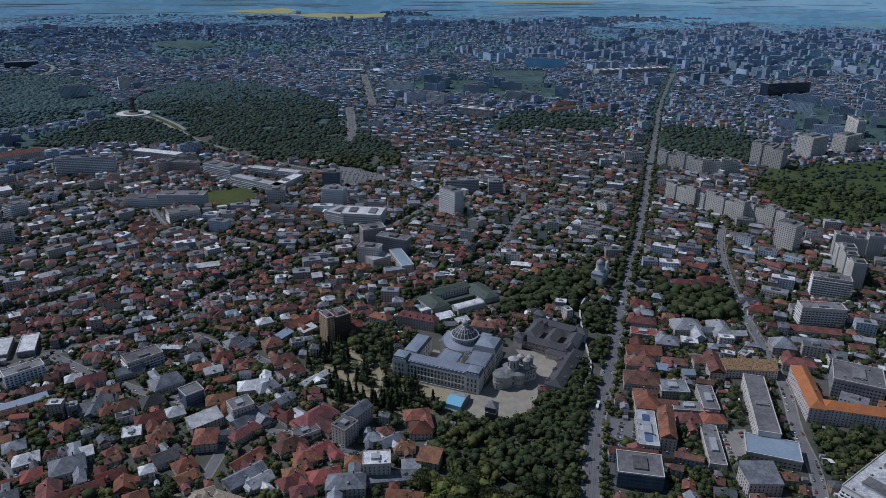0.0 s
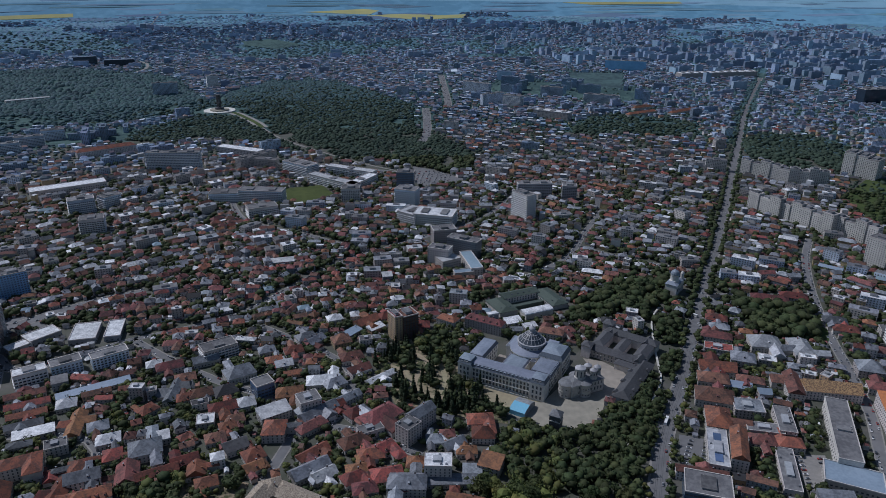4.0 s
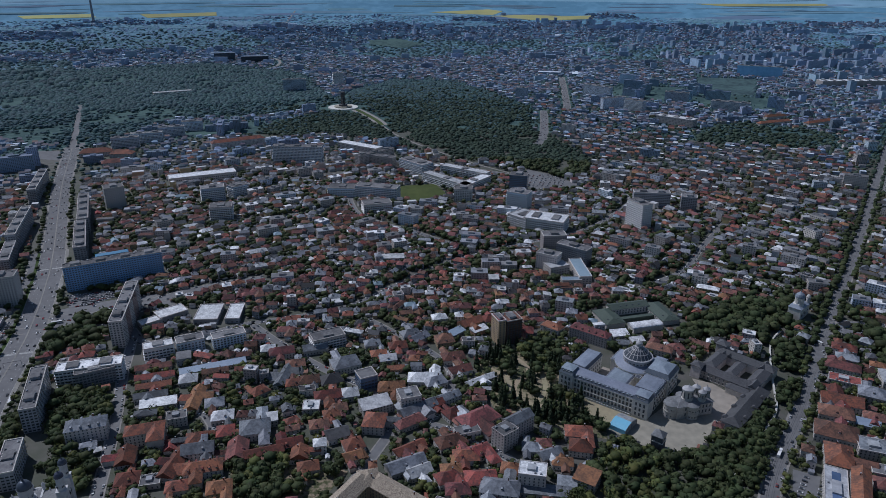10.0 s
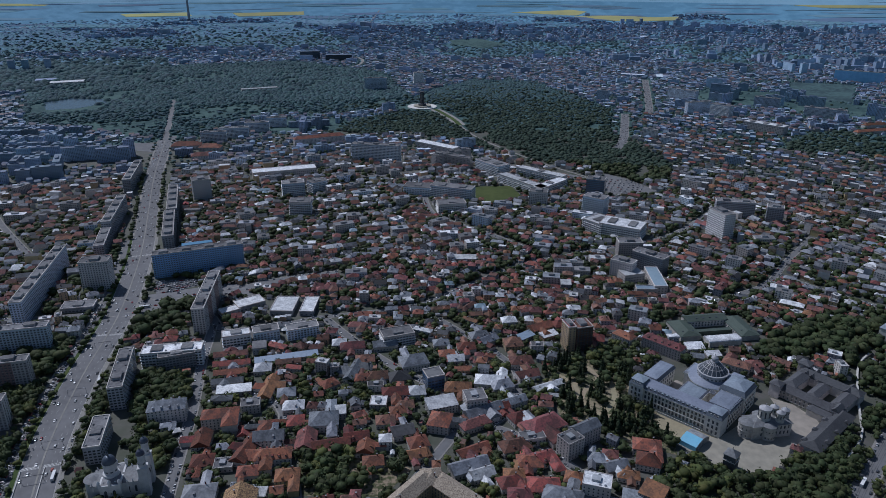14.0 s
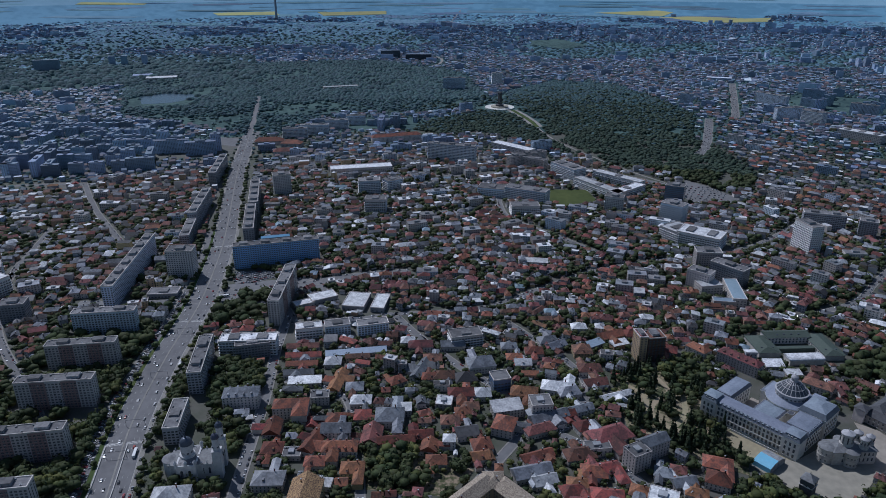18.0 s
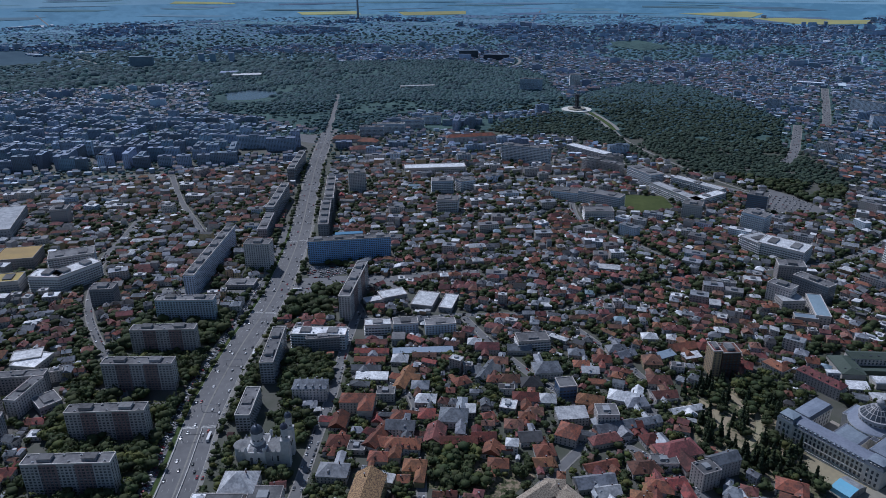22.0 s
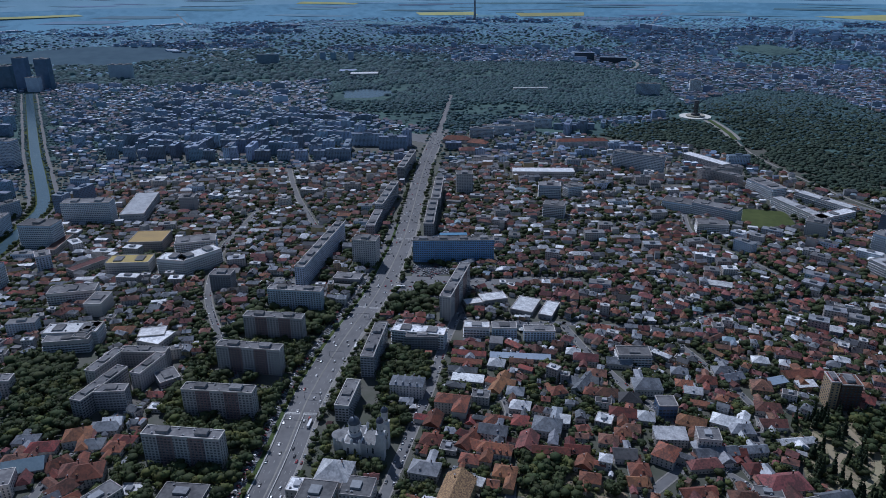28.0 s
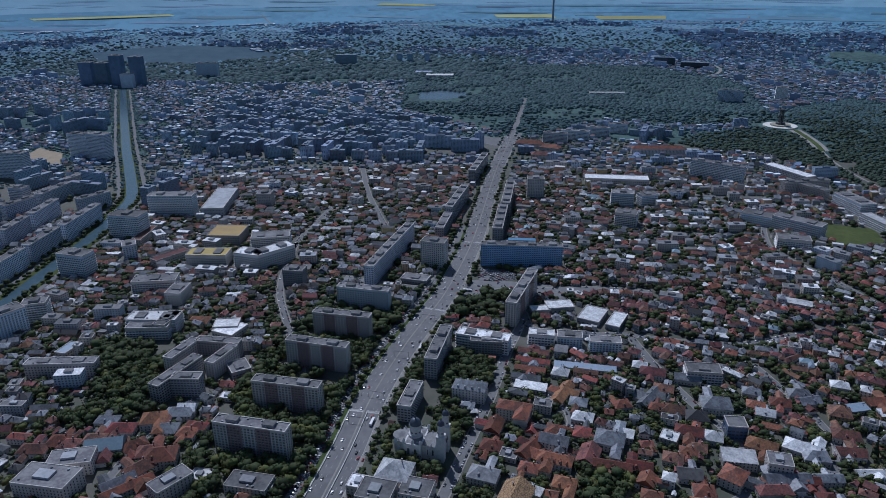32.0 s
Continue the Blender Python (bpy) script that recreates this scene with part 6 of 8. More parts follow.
for x in (-15, -7, 0.6):
    for y in (-13, 13):
        solid("turret", ch, lambda sh: sh.lathe([(1.3, 15), (1.3, 19), (1.6, 19.2), (0.9, 20.6), (0.05, 21.6)], 8, MAT["church_stone"], x, y))
mark_rect(-410, 326, 52, 30, 34, 2)

# --- the smaller church beyond the avenue's trees
c2 = landmark("church", 211, 858, 60, "pale church with a bluish dome among trees", "church")
solid("nave", c2, lambda sh: (sh.box(-15, 13, -7.5, 7.5, -0.5, 15, MAT["stone"]), sh.hip(28, 15, 15.05, 3.5, 16, MAT["lead"], 0.6, -1, 0)))
solid("drum", c2, lambda sh: sh.lathe([(6, 14), (6, 18), (5.2, 18.4), (5.2, 25), (5.8, 25.4), (5.8, 26)], 16, MAT["stone"], -4, 0))
solid("dome", c2, lambda sh: sh.lathe([(5.8, 26), (5.6, 28), (4.4, 30.4), (2.2, 32), (0.5, 32.8), (0.2, 36)], 16, MAT["lead"], -4, 0))
for y in (-5, 5):
    solid("tower", c2, lambda sh: sh.lathe([(2.4, 0), (2.4, 23), (2.8, 23.4), (1.6, 25.6), (0.1, 27)], 12, MAT["stone"], 11, y))
for y in (-7.5, 7.5):
    windows_on(c2, -12, 10, y, 4, 1.5, 5, 5, arch=True)
mark_rect(211, 858, 36, 22, 60, 2)

# --- monument of the park: terraces, stairs and a dark shaft
mon = landmark("monument", -860, 1931, 42, "dark granite monument tower on pale terraces", "monument")
solid("terrace", mon, lambda sh: (sh.lathe([(44, -0.5), (44, 3), (0.5, 3.01)], 32, MAT["stone"]), sh.lathe([(26, 3), (26, 6), (0.5, 6.01)], 32, MAT["plaza"])))
solid("rotunda", mon, lambda sh: sh.lathe([(12, 6), (12, 10), (11, 11), (0.5, 11.5)], 24, MAT["slate"]))
for k in range(5):
    a0 = 2 * math.pi * k / 5
    solid("pylon", mon, lambda sh: (sh.box(5 * math.cos(a0) - 1.1, 5 * math.cos(a0) + 1.1, 5 * math.sin(a0) - 1.1, 5 * math.sin(a0) + 1.1, 6, 46, MAT["slate"])))
solid("crown", mon, lambda sh: sh.lathe([(6.6, 44), (6.6, 46.5), (5, 47.5), (0.3, 48)], 16, MAT["slate"]))
steps = smooth_line([(-812, 1915), (-760, 1860), (-700, 1790), (-662, 1735)])
tagged(new("pavement_stairs", ribbon(steps, [0.5, 1.0, 0.5], [-16, -6, 6, 16], [MAT["paving"], MAT["grass"], MAT["paving"]]).mesh("stairs")), "pale stairway and lawn below the monument", "stairs", kind="structure")
mark_line(steps, 36)
mark_rect(-860, 1931, 120, 120, 0, 0)
pk = smooth_line([(-662, 1735), (-580, 1630), (-487, 1545), (-350, 1440), (-250, 1380)])
tagged(new("pavement_park_walk", ribbon(pk, 0.3, [-2.2, 2.2], [MAT["paving"]]).mesh("walk")), "pale park walk", "path", kind="structure")
mark_line(pk, 12)

# --- tall chimney far out
stack = new("chimney_stack", None)
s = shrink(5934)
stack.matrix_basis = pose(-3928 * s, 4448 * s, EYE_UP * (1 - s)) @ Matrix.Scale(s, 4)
tagged(stack, "tall slender industrial chimney stack", "chimney")
solid("shaft", stack, lambda sh: sh.lathe([(11, -2), (9, 60), (7, 140), (6, 230), (5, 230.5), (4.5, 226)], 16, MAT["plaster_grey"]))
solid("rim", stack, lambda sh: sh.lathe([(6.6, 222), (7.2, 224), (7.2, 229), (6.4, 231)], 16, MAT["tile_red"]))

# --- the green-roofed school with its court
sch = landmark("school", 22, 790, 31, "long school with dull green roofs round a court", "school")
MAT["sheet_green"] = material("green_sheet", (0.085, 0.11, 0.09), (0.055, 0.075, 0.062), rough=0.7, vary=0.1)
for x, y, L, W, h in ((0, 24, 50, 16, 8.5), (-35, 6, 24, 38, 6.5), (33, 2, 22, 48, 6.5)):
    wg = solid("wing", sch, lambda sh: sh.box(x - L / 2, x + L / 2, y - W / 2, y + W / 2, -0.5, h, MAT["plaster_pale"]))
    rf, t = Shape(), Shape()
    if W > L:
        t.hip(W, L, h, 3.4, W - L * 0.6, MAT["sheet_green"], 0.7)
        rf.add([(x - b, y + a, c + 0.02) for a, b, c in t.v], t.f, MAT["sheet_green"])
    else:
        rf.hip(L, W, h, 3.4, L, MAT["sheet_green"], 0.7, x, y)
    part("roof", rf, wg)
    for q in range(4):
        solid("rooflight", wg, lambda sh: sh.box(x - 1.0 + (q - 1.5) * L / 6, x + 1.0 + (q - 1.5) * L / 6, y - W * 0.3, y - W * 0.3 + 1.4, h + 0.8, h + 2.2, MAT["glass"], True))
hall_arc = [(-7.5 * math.cos(k * math.pi / 8), 6 + 2.6 * math.sin(k * math.pi / 8)) for k in range(9)]
solid("hall", sch, lambda sh: (sh.box(-21, 17, -30, -15, -0.5, 6, MAT["plaster_pale"]), sh.add([(x, -22.5 + v, z) for x in (-21.5, 17.5) for v, z in hall_arc], [(k, k + 1, 10 + k, 9 + k) for k in range(8)] + [tuple(range(8, -1, -1)), tuple(range(9, 18))], MAT["sheet_white"])), "white vaulted hall")
solid("court_wall", sch, lambda sh: sh.box(-22, 22, -2, 4, -0.5, 4.5, MAT["sheet_green"]))
windows_on(sch, -24, 24, 16, 1.6, 1.6, 2.2, 12)
windows_on(sch, -24, 24, 16, 4.8, 1.6, 2.0, 12)
windows_on(sch, -18, 20, 22, 2, 1.6, 2.4, 10, "v")
mark_rect(22, 790, 98, 66, 31, 2)
# houses between the school and the palace
big_house(-28, 723, 46, 14, 13, -21, "tile_brown", "hip", "plaster_pale", 5)
big_house(48, 716, 28, 14, 9, -12, "tile_brown", "hip")
big_house(66, 724, 16, 13, 8, 20, "tile_brown", "hip")
big_house(4, 741, 20, 12, 6, 28, "sheet_white", "mono")
big_house(24, 733, 16, 9, 5, 28, "sheet_white", "mono")
big_house(-72, 733, 24, 14, 9, -25, "tile_red", "hip")

# ================= the quarter's houses =================
rng = random.Random(7)
ROOFS = ["tile_red", "tile_brown", "tile_orange", "sheet_grey", "sheet_dark", "sheet_white", "bitumen", "sheet_blue"]
WALLS = ["plaster_pale", "plaster_grey", "plaster_ochre", "plaster_pale"]


def in_sector(x, y, lo=-40, hi=90):
    return lo < math.degrees(math.atan2(-x, y)) < hi


SEEDS = [(-300, 400, 30), (-150, 480, 12), (-60, 440, -20), (-350, 560, 22), (-200, 620, 8), (-480, 460, 34), (-300, 760, 25), (-120, 820, 15), (-450, 900, 40), (-220, 1050, 5),
         (50, 950, -15), (200, 1200, -28), (-600, 1050, 45), (-900, 520, 38), (-800, 300, 50), (-1100, 560, 42), (-1250, 700, 48), (-600, 80, 30), (-760, 60, 55), (300, 600, -14),
         (250, 760, -14), (420, 700, -20), (480, 860, -30), (120, 1500, -10), (-1000, 300, 40), (-900, 860, 38), (-1500, 1000, 45), (-2200, 600, 20), (500, 2000, 20), (0, 2600, 5), (-700, 2700, 25), (1200, 2400, -15)]


DX, DY = np.meshgrid(np.arange(-3500, 3500, 10.0), np.arange(-700, 3500, 10.0), indexing="ij")
nearest = np.argmin(np.stack([(DX - a) ** 2 + (DY - b) ** 2 for a, b, _ in SEEDS]), 0)


def district(x, y):
    """The quarter, with its own heading of lanes, that the place belongs to."""
    return SEEDS[nearest[min(699, max(0, int((x + 3500) / 10))), min(419, max(0, int((y + 700) / 10)))]]


fabric, tree_spots, sheds, mids = [], [], [], []


class Heap:
    """Many small houses in one mesh."""

    def __init__(self, palette=ISL):
        self.v, self.f, self.m = [], [], []
        self.slots = [palette[k] for k in SPEC] + [MAT["glass"]]
        self.at = {k: i for i, k in enumerate(SPEC)}

    def house(self, x, y, L, W, h, rot, kind, wall, roof, z0=0.0):
        c, s = math.cos(radians(rot)), math.sin(radians(rot))
        a, b = L / 2, W / 2
        rise = W * 0.34
        if kind == "flat":
            loc = [(-a, -b, -1), (a, -b, -1), (a, b, -1), (-a, b, -1), (-a, -b, h), (a, -b, h), (a, b, h), (-a, b, h)]
            faces = [((0, 1, 5, 4), wall), ((1, 2, 6, 5), wall), ((2, 3, 7, 6), wall), ((3, 0, 4, 7), wall)]
            k = len(loc)
            loc += [(-a, -b, h), (a, -b, h), (a, b, h), (-a, b, h)]
            faces.append(((k, k + 1, k + 2, k + 3), roof))
        else:
            q = a if kind == "gable" else max(0.3, a - b * 0.95)
            o = 0.5
            loc = [(-a, -b, -1), (a, -b, -1), (a, b, -1), (-a, b, -1), (-a, -b, h), (a, -b, h), (a, b, h), (-a, b, h)]
            faces = [((0, 1, 5, 4), wall), ((1, 2, 6, 5), wall), ((2, 3, 7, 6), wall), ((3, 0, 4, 7), wall)]
            k = len(loc)
            loc += [(-a - o, -b - o, h - .1), (a + o, -b - o, h - .1), (a + o, b + o, h - .1), (-a - o, b + o, h - .1), (-q, 0, h + rise), (q, 0, h + rise)]
            faces += [((k, k + 1, k + 5, k + 4), roof), ((k + 1, k + 2, k + 5), roof), ((k + 2, k + 3, k + 4, k + 5), roof), ((k + 3, k, k + 4), roof)]
        k = len(self.v)
        self.v.extend([(x + u * c - v * s, y + u * s + v * c, z0 + z) for u, v, z in loc])
        for f, m in faces:
            self.f.append(tuple(k + i for i in f))
            self.m.append(self.at[m])

    def panes(self, x, y, L, W, h, rot, step=3.3):
        """Window rows on the walls of a block."""
        c, s = math.cos(radians(rot)), math.sin(radians(rot))
        gm = len(self.slots) - 1
        for k in range(int(h / 3)):
            z = 1 + 3 * k
            for side in (-1, 1):
                for half, n, along in ((W / 2, int(L / step), L), (L / 2, int(W / step), W)):
                    for i in range(n):
                        u = -along / 2 + along * (i + 0.5) / n
                        q = half * side + 0.06 * side
                        pts = [(u - 0.8, q), (u + 0.8, q)] if half == W / 2 else [(q, u - 0.8), (q, u + 0.8)]
                        p = [(x + a * c - b * s, y + a * s + b * c) for a, b in pts]
                        j = len(self.v)
                        self.v.extend([(*p[0], z), (*p[1], z), (*p[1], z + 1.5), (*p[0], z + 1.5)])
                        self.f.append((j, j + 1, j + 2, j + 3))
                        self.m.append(gm)

    def done(self, name, label, cat):
        sh = Shape()
        sh.v, sh.f, sh.m, sh.slots = self.v, self.f, self.m, self.slots
        return tagged(new(name, sh.mesh(name, True)), label, cat, kind="stuff")


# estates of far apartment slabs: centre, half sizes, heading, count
heap = Heap(HAZED)
for cx, cy, hu, hv, rot, n in ((-1500, 270, 230, 75, 30, 45), (-2250, 450, 260, 110, 30, 40),
                               (1000, 2900, 420, 300, 22, 80), (1500, 3300, 500, 400, 10, 90), (600, 3500, 500, 250, 20, 60), (150, 2450, 300, 160, -15, 22), (1150, 1900, 200, 260, -30, 30),
                               (300, 5200, 900, 300, 0, 50), (1700, 4300, 700, 500, 0, 90), (-1250, 1120, 120, 60, 45, 10), (-1050, 1560, 120, 80, 30, 12)):
    g = random.Random(int(cx + cy))
    c, s = math.cos(radians(rot)), math.sin(radians(rot))
    for k in range(n):
        u, v = g.uniform(-hu, hu), g.uniform(-hv, hv)
        x, y = cx + u * c - v * s, cy + u * s + v * c
        L, W, h, t = g.uniform(30, 80), g.uniform(12, 15), g.choice([15, 24, 30, 30, 33]), rot + g.choice([0, 0, 90]) + g.gauss(0, 3)
        if g.random() < 0.15:
            L, W, h = 22, 20, 40
        if not free_at(x, y, L, W, t) and math.hypot(x, y) < 3300:
            continue
        mark_rect(x, y, L, W, t, 3)
        heap.house(x, y, L, W, h, t, "flat", g.choice(["plaster_pale", "bluegrey", "bluegrey"]), "bitumen")
        heap.house(x, y, L * 0.3, W * 0.5, h + 3, t, "flat", "plaster_grey", "bitumen")
        if math.hypot(x, y) < 2600:
            heap.panes(x, y, L, W, h, t)
    if math.hypot(cx, cy) < 2600:
        i, j = np.nonzero(taken == 0)
        px, py = X0 + i * CELL - cx, Y0 + j * CELL - cy
        ok = (np.abs(px * c + py * s) < hu * 0.9) & (np.abs(py * c - px * s) < hv * 0.9)
        taken[i[ok], j[ok]] = 3
        for k in range(int(hu * hv / 420)):
            u, v = g.uniform(-hu, hu), g.uniform(-hv, hv)
            tree_spots.append((cx + u * c - v * s, cy + u * s + v * c, g.uniform(3.5, 6)))
# single large blocks beyond the woods
for x, y, L, W, h, t, wall, roof in ((-1791, 2777, 88, 25, 36, 35, "sheet_dark", "bitumen"), (-1650, 2790, 115, 30, 26, 30, "sheet_dark", "bitumen"), (-2790, 1770, 95, 18, 45, 45, "plaster_grey", "bitumen"),
                                     (-2700, 2005, 24, 20, 40, 45, "bluegrey", "bitumen"), (-2664, 2038, 24, 20, 40, 45, "bluegrey", "bitumen"), (-2600, 2090, 24, 20, 42, 45, "plaster_pale", "bitumen"),
                                     (-2320, 1846, 70, 45, 9, 45, "plaster_pale", "sheet_grey"), (-2428, 4466, 60, 16, 34, 30, "plaster_pale", "sheet_white"), (-2360, 4420, 60, 16, 34, 30, "plaster_pale", "sheet_white"),
                                     (-2290, 4380, 60, 16, 34, 30, "plaster_pale", "sheet_white"), (-2225, 4330, 60, 16, 30, 30, "plaster_pale", "sheet_white"), (-2540, 4380, 70, 16, 24, 30, "bluegrey", "bitumen")):
    heap.house(x, y, L, W, h, t, "flat", wall, roof)
    mark_rect(x, y, L, W, t, 6)
# the great estate beside the boulevard: long broken rows of slabs, one behind the other
g = random.Random(1971)
STEPS_BACK = [0, 0.11, 0.2, 0.31, 0.41, 0.5, 0.6, 0.7, 0.79, 0.9, 1.0]
for k, f in enumerate(STEPS_BACK):
    x0, y0, x1, y1 = -1640 - 640 * f, 590 + 360 * f, -1195 - 300 * f, 985 + 320 * f
    d = math.hypot(x1 - x0, y1 - y0)
    ux, uy, rot = (x1 - x0) / d, (y1 - y0) / d, math.degrees(math.atan2(y1 - y0, x1 - x0))
    gone, row = g.uniform(0, 25), []
    while gone < d - 20:
        L, h = g.uniform(22, 34), g.choice([24, 27, 30, 30, 33]) if k < 3 else g.choice([12, 15, 15, 18, 24])
        off, turn_by = g.choice([-3, 0, 0, 3]), g.gauss(0, 1)
        if g.random() < 0.22:
            L, turn_by, off = g.uniform(34, 60), 90, off + 24
        x, y = x0 + ux * (gone + L / 2) - uy * off, y0 + uy * (gone + L / 2) + ux * off
        if free_at(x, y, L, 11, rot + turn_by):
            row.append((x, y, L, rot + turn_by))
            heap.house(x, y, L, 13, h, rot + turn_by, "flat", g.choice(["plaster_pale", "plaster_pale", "bluegrey", "plaster_grey"]), g.choice(["bitumen", "sheet_grey", "bitumen"]))
            heap.house(x, y, L * 0.25, 5.5, h + 2.6, rot + turn_by, "flat", "plaster_grey", "bitumen")
            heap.panes(x, y, L, 13, h, rot + turn_by)
        tree_spots.append((x + uy * 16, y - ux * 16, g.uniform(3.5, 6.5)))
        tree_spots.append((x + uy * 24, y - ux * 20, g.uniform(3.5, 6.5)))
        gone += (L if turn_by != 90 else 15) + (0.3 if g.random() < 0.7 else g.uniform(6, 20))
    for x, y, L, t in row:
        mark_rect(x, y, L, 13, t, 3)
heap.done("apartment_estates", "far estates of grey concrete apartment slabs", "apartment blocks")


def fill(r0, r1, pitch, depth, street, seed):
    """Rows of houses along the lanes of each district."""
    g = random.Random(seed)
    ext = int(r1 * 1.05)
    for sd in SEEDS:
        c, s = math.cos(radians(sd[2])), math.sin(radians(sd[2]))
        reach = int(min(1500 if r1 < 3500 else 5000, ext) / pitch)
        v = -reach * pitch
        lane = 0
        while v < reach * pitch:
            u = -reach * pitch + g.uniform(0, pitch)
            while u < reach * pitch:
                w = pitch * g.uniform(0.72, 1.35)
                cu = u + w / 2
                x, y = sd[0] + cu * c - v * s, sd[1] + cu * s + v * c
                u += w + (g.uniform(2, 6) if g.random() < 0.25 else 0.6)
                r = math.hypot(x, y)
                if not (r0 <= r < r1) or not in_sector(x, y) or district(x, y) is not sd:
                    continue
                yield x, y, w, depth, sd[2], r, g, lane
            lane += 1
            v += depth + (street if lane % 2 == 0 else g.uniform(2.0, 5.0))


def around(g, x, y, L, W, n, lo, hi):
    for q in range(n):
        a = g.uniform(0, 6.28)
        tree_spots.append((x + (L / 2 + 1.5) * math.cos(a), y + (W / 2 + 2.5) * math.sin(a), g.uniform(lo, hi)))


def pick(g, x, y):
    warm = noise.noise(Vector((x / 190, y / 190, 3.1))) * 0.5 + 0.5
    if x > 150:
        warm *= 0.75
    base = 0.37
    if math.hypot(x, y) > 950 or x < -560:
        warm, base = warm * 0.85, 0.16
    k = g.random()
    if k < base + 0.36 * warm:
        return g.choice(["tile_brown", "tile_red", "tile_brown", "tile_red", "tile_brown", "tile_brown", "tile_orange"])
    if k < 0.84:
        return g.choice(["sheet_grey", "sheet_grey", "bitumen", "sheet_dark", "tile_brown", "sheet_grey"])
    return g.choice(["sheet_white", "sheet_white", "sheet_grey"] if k < 0.985 else ["sheet_white", "sheet_blue"])


for x, y, w, d, rot, r, g, lane in fill(250, 1500, 11.2, 11.0, 6.0, 11):
    rot += g.gauss(0, 9) + (g.choice([20, -25, 45]) if g.random() < 0.12 else 0)
    if r > 520 and g.random() < (0.085 if x < -650 or x > 260 or r > 900 else 0.03):
        L, W = g.uniform(18, 34), g.uniform(12, 16)
        if free_at(x, y, L - 2, W - 2, rot):
            mark_rect(x, y, L, W, rot, 0, 4)
            mids.append((x, y, L, W, g.choice([11, 13, 15, 18]), rot, "flat", g.choice(["plaster_pale", "plaster_pale", "plaster_pale", "bluegrey"]), g.choice(["bitumen", "bitumen", "sheet_grey", "sheet_white"])))
        continue
    if g.random() < (0.28 if r < 620 else 0.32 if x > 200 else 0.2):
        around(g, x, y, 6, 6, 1, 2.6, 4.6)
        tree_spots.append((x, y, g.uniform(3.6, 6.6)))
        continue
    L, W = w * g.uniform(0.8, 1.12), d * g.uniform(0.62, 1.1)
    if g.random() < 0.2:
        L *= g.uniform(1.5, 2.2)
    x += g.uniform(-1, 1)
    y += g.uniform(-1, 1)
    if not free_at(x, y, L - 3.5, W - 3.5, rot):
        if code_at(x, y) == 0 and g.random() < 0.35:
            tree_spots.append((x, y, g.uniform(3, 4.6)))
        continue
    roof = pick(g, x, y)
    h = g.choice([4.2, 5.5, 6.5, 7.0, 8.5, 10])
    kind = g.choice(["hip", "hip", "gable", "gable", "ell", "pyramid"])
    if roof in ("bitumen", "sheet_white") or (roof == "sheet_dark" and g.random() < 0.5):
        kind = g.choice(["flat", "flat", "mono", "hip"])
    if kind == "flat" and g.random() < 0.45:
        h = g.choice([9.5, 12.5, 15.5])
    if g.random() < 0.5:
        L, W, rot = W, L, rot + 90
    if L < W:
        L, W, rot = W, L, rot + 90
    mark_rect(x, y, L, W, rot, -1.5, 4)
    fabric.append((r, x, y, L, W, h, rot + g.choice([0, 180]), kind, g.choice(WALLS), roof))
    around(g, x, y, L, W, g.choice([0, 0, 1, 1]), 2.2, 4.2)
    if r < 1200:
        for q in range(g.choice([0, 0, 1, 1])):
            a, o = radians(rot + g.choice([0, 90, 180, 270])), g.uniform(0.9, 1.25) * max(L, W) / 2 + 1
            sheds.append((x + o * math.cos(a) + g.uniform(-3, 3), y + o * math.sin(a) + g.uniform(-3, 3), g.uniform(3.5, 9), g.uniform(2.5, 5.0), g.uniform(2.4, 3.6), rot + g.choice([0, 90]), g.choice(["flat", "gable", "hip"]),
                          g.choice(WALLS), g.choice(["tile_brown", "sheet_grey", "bitumen", "sheet_white", "sheet_dark", "tile_red"])))
fabric.sort(key=lambda t: t[0])

PROTO = {}


def proto(kind, wall, roof, h):
    """Shared house of 12 by 9 metres."""
    key = (kind, wall, roof, h)
    if key not in PROTO:
        w, r = house_mesh(12, 9, h, kind, wall, roof)
        PROTO[key] = (w.mesh("house"), r.mesh("roof"), chimney_shape(12, 9, h).mesh("chimney"))
    return PROTO[key]


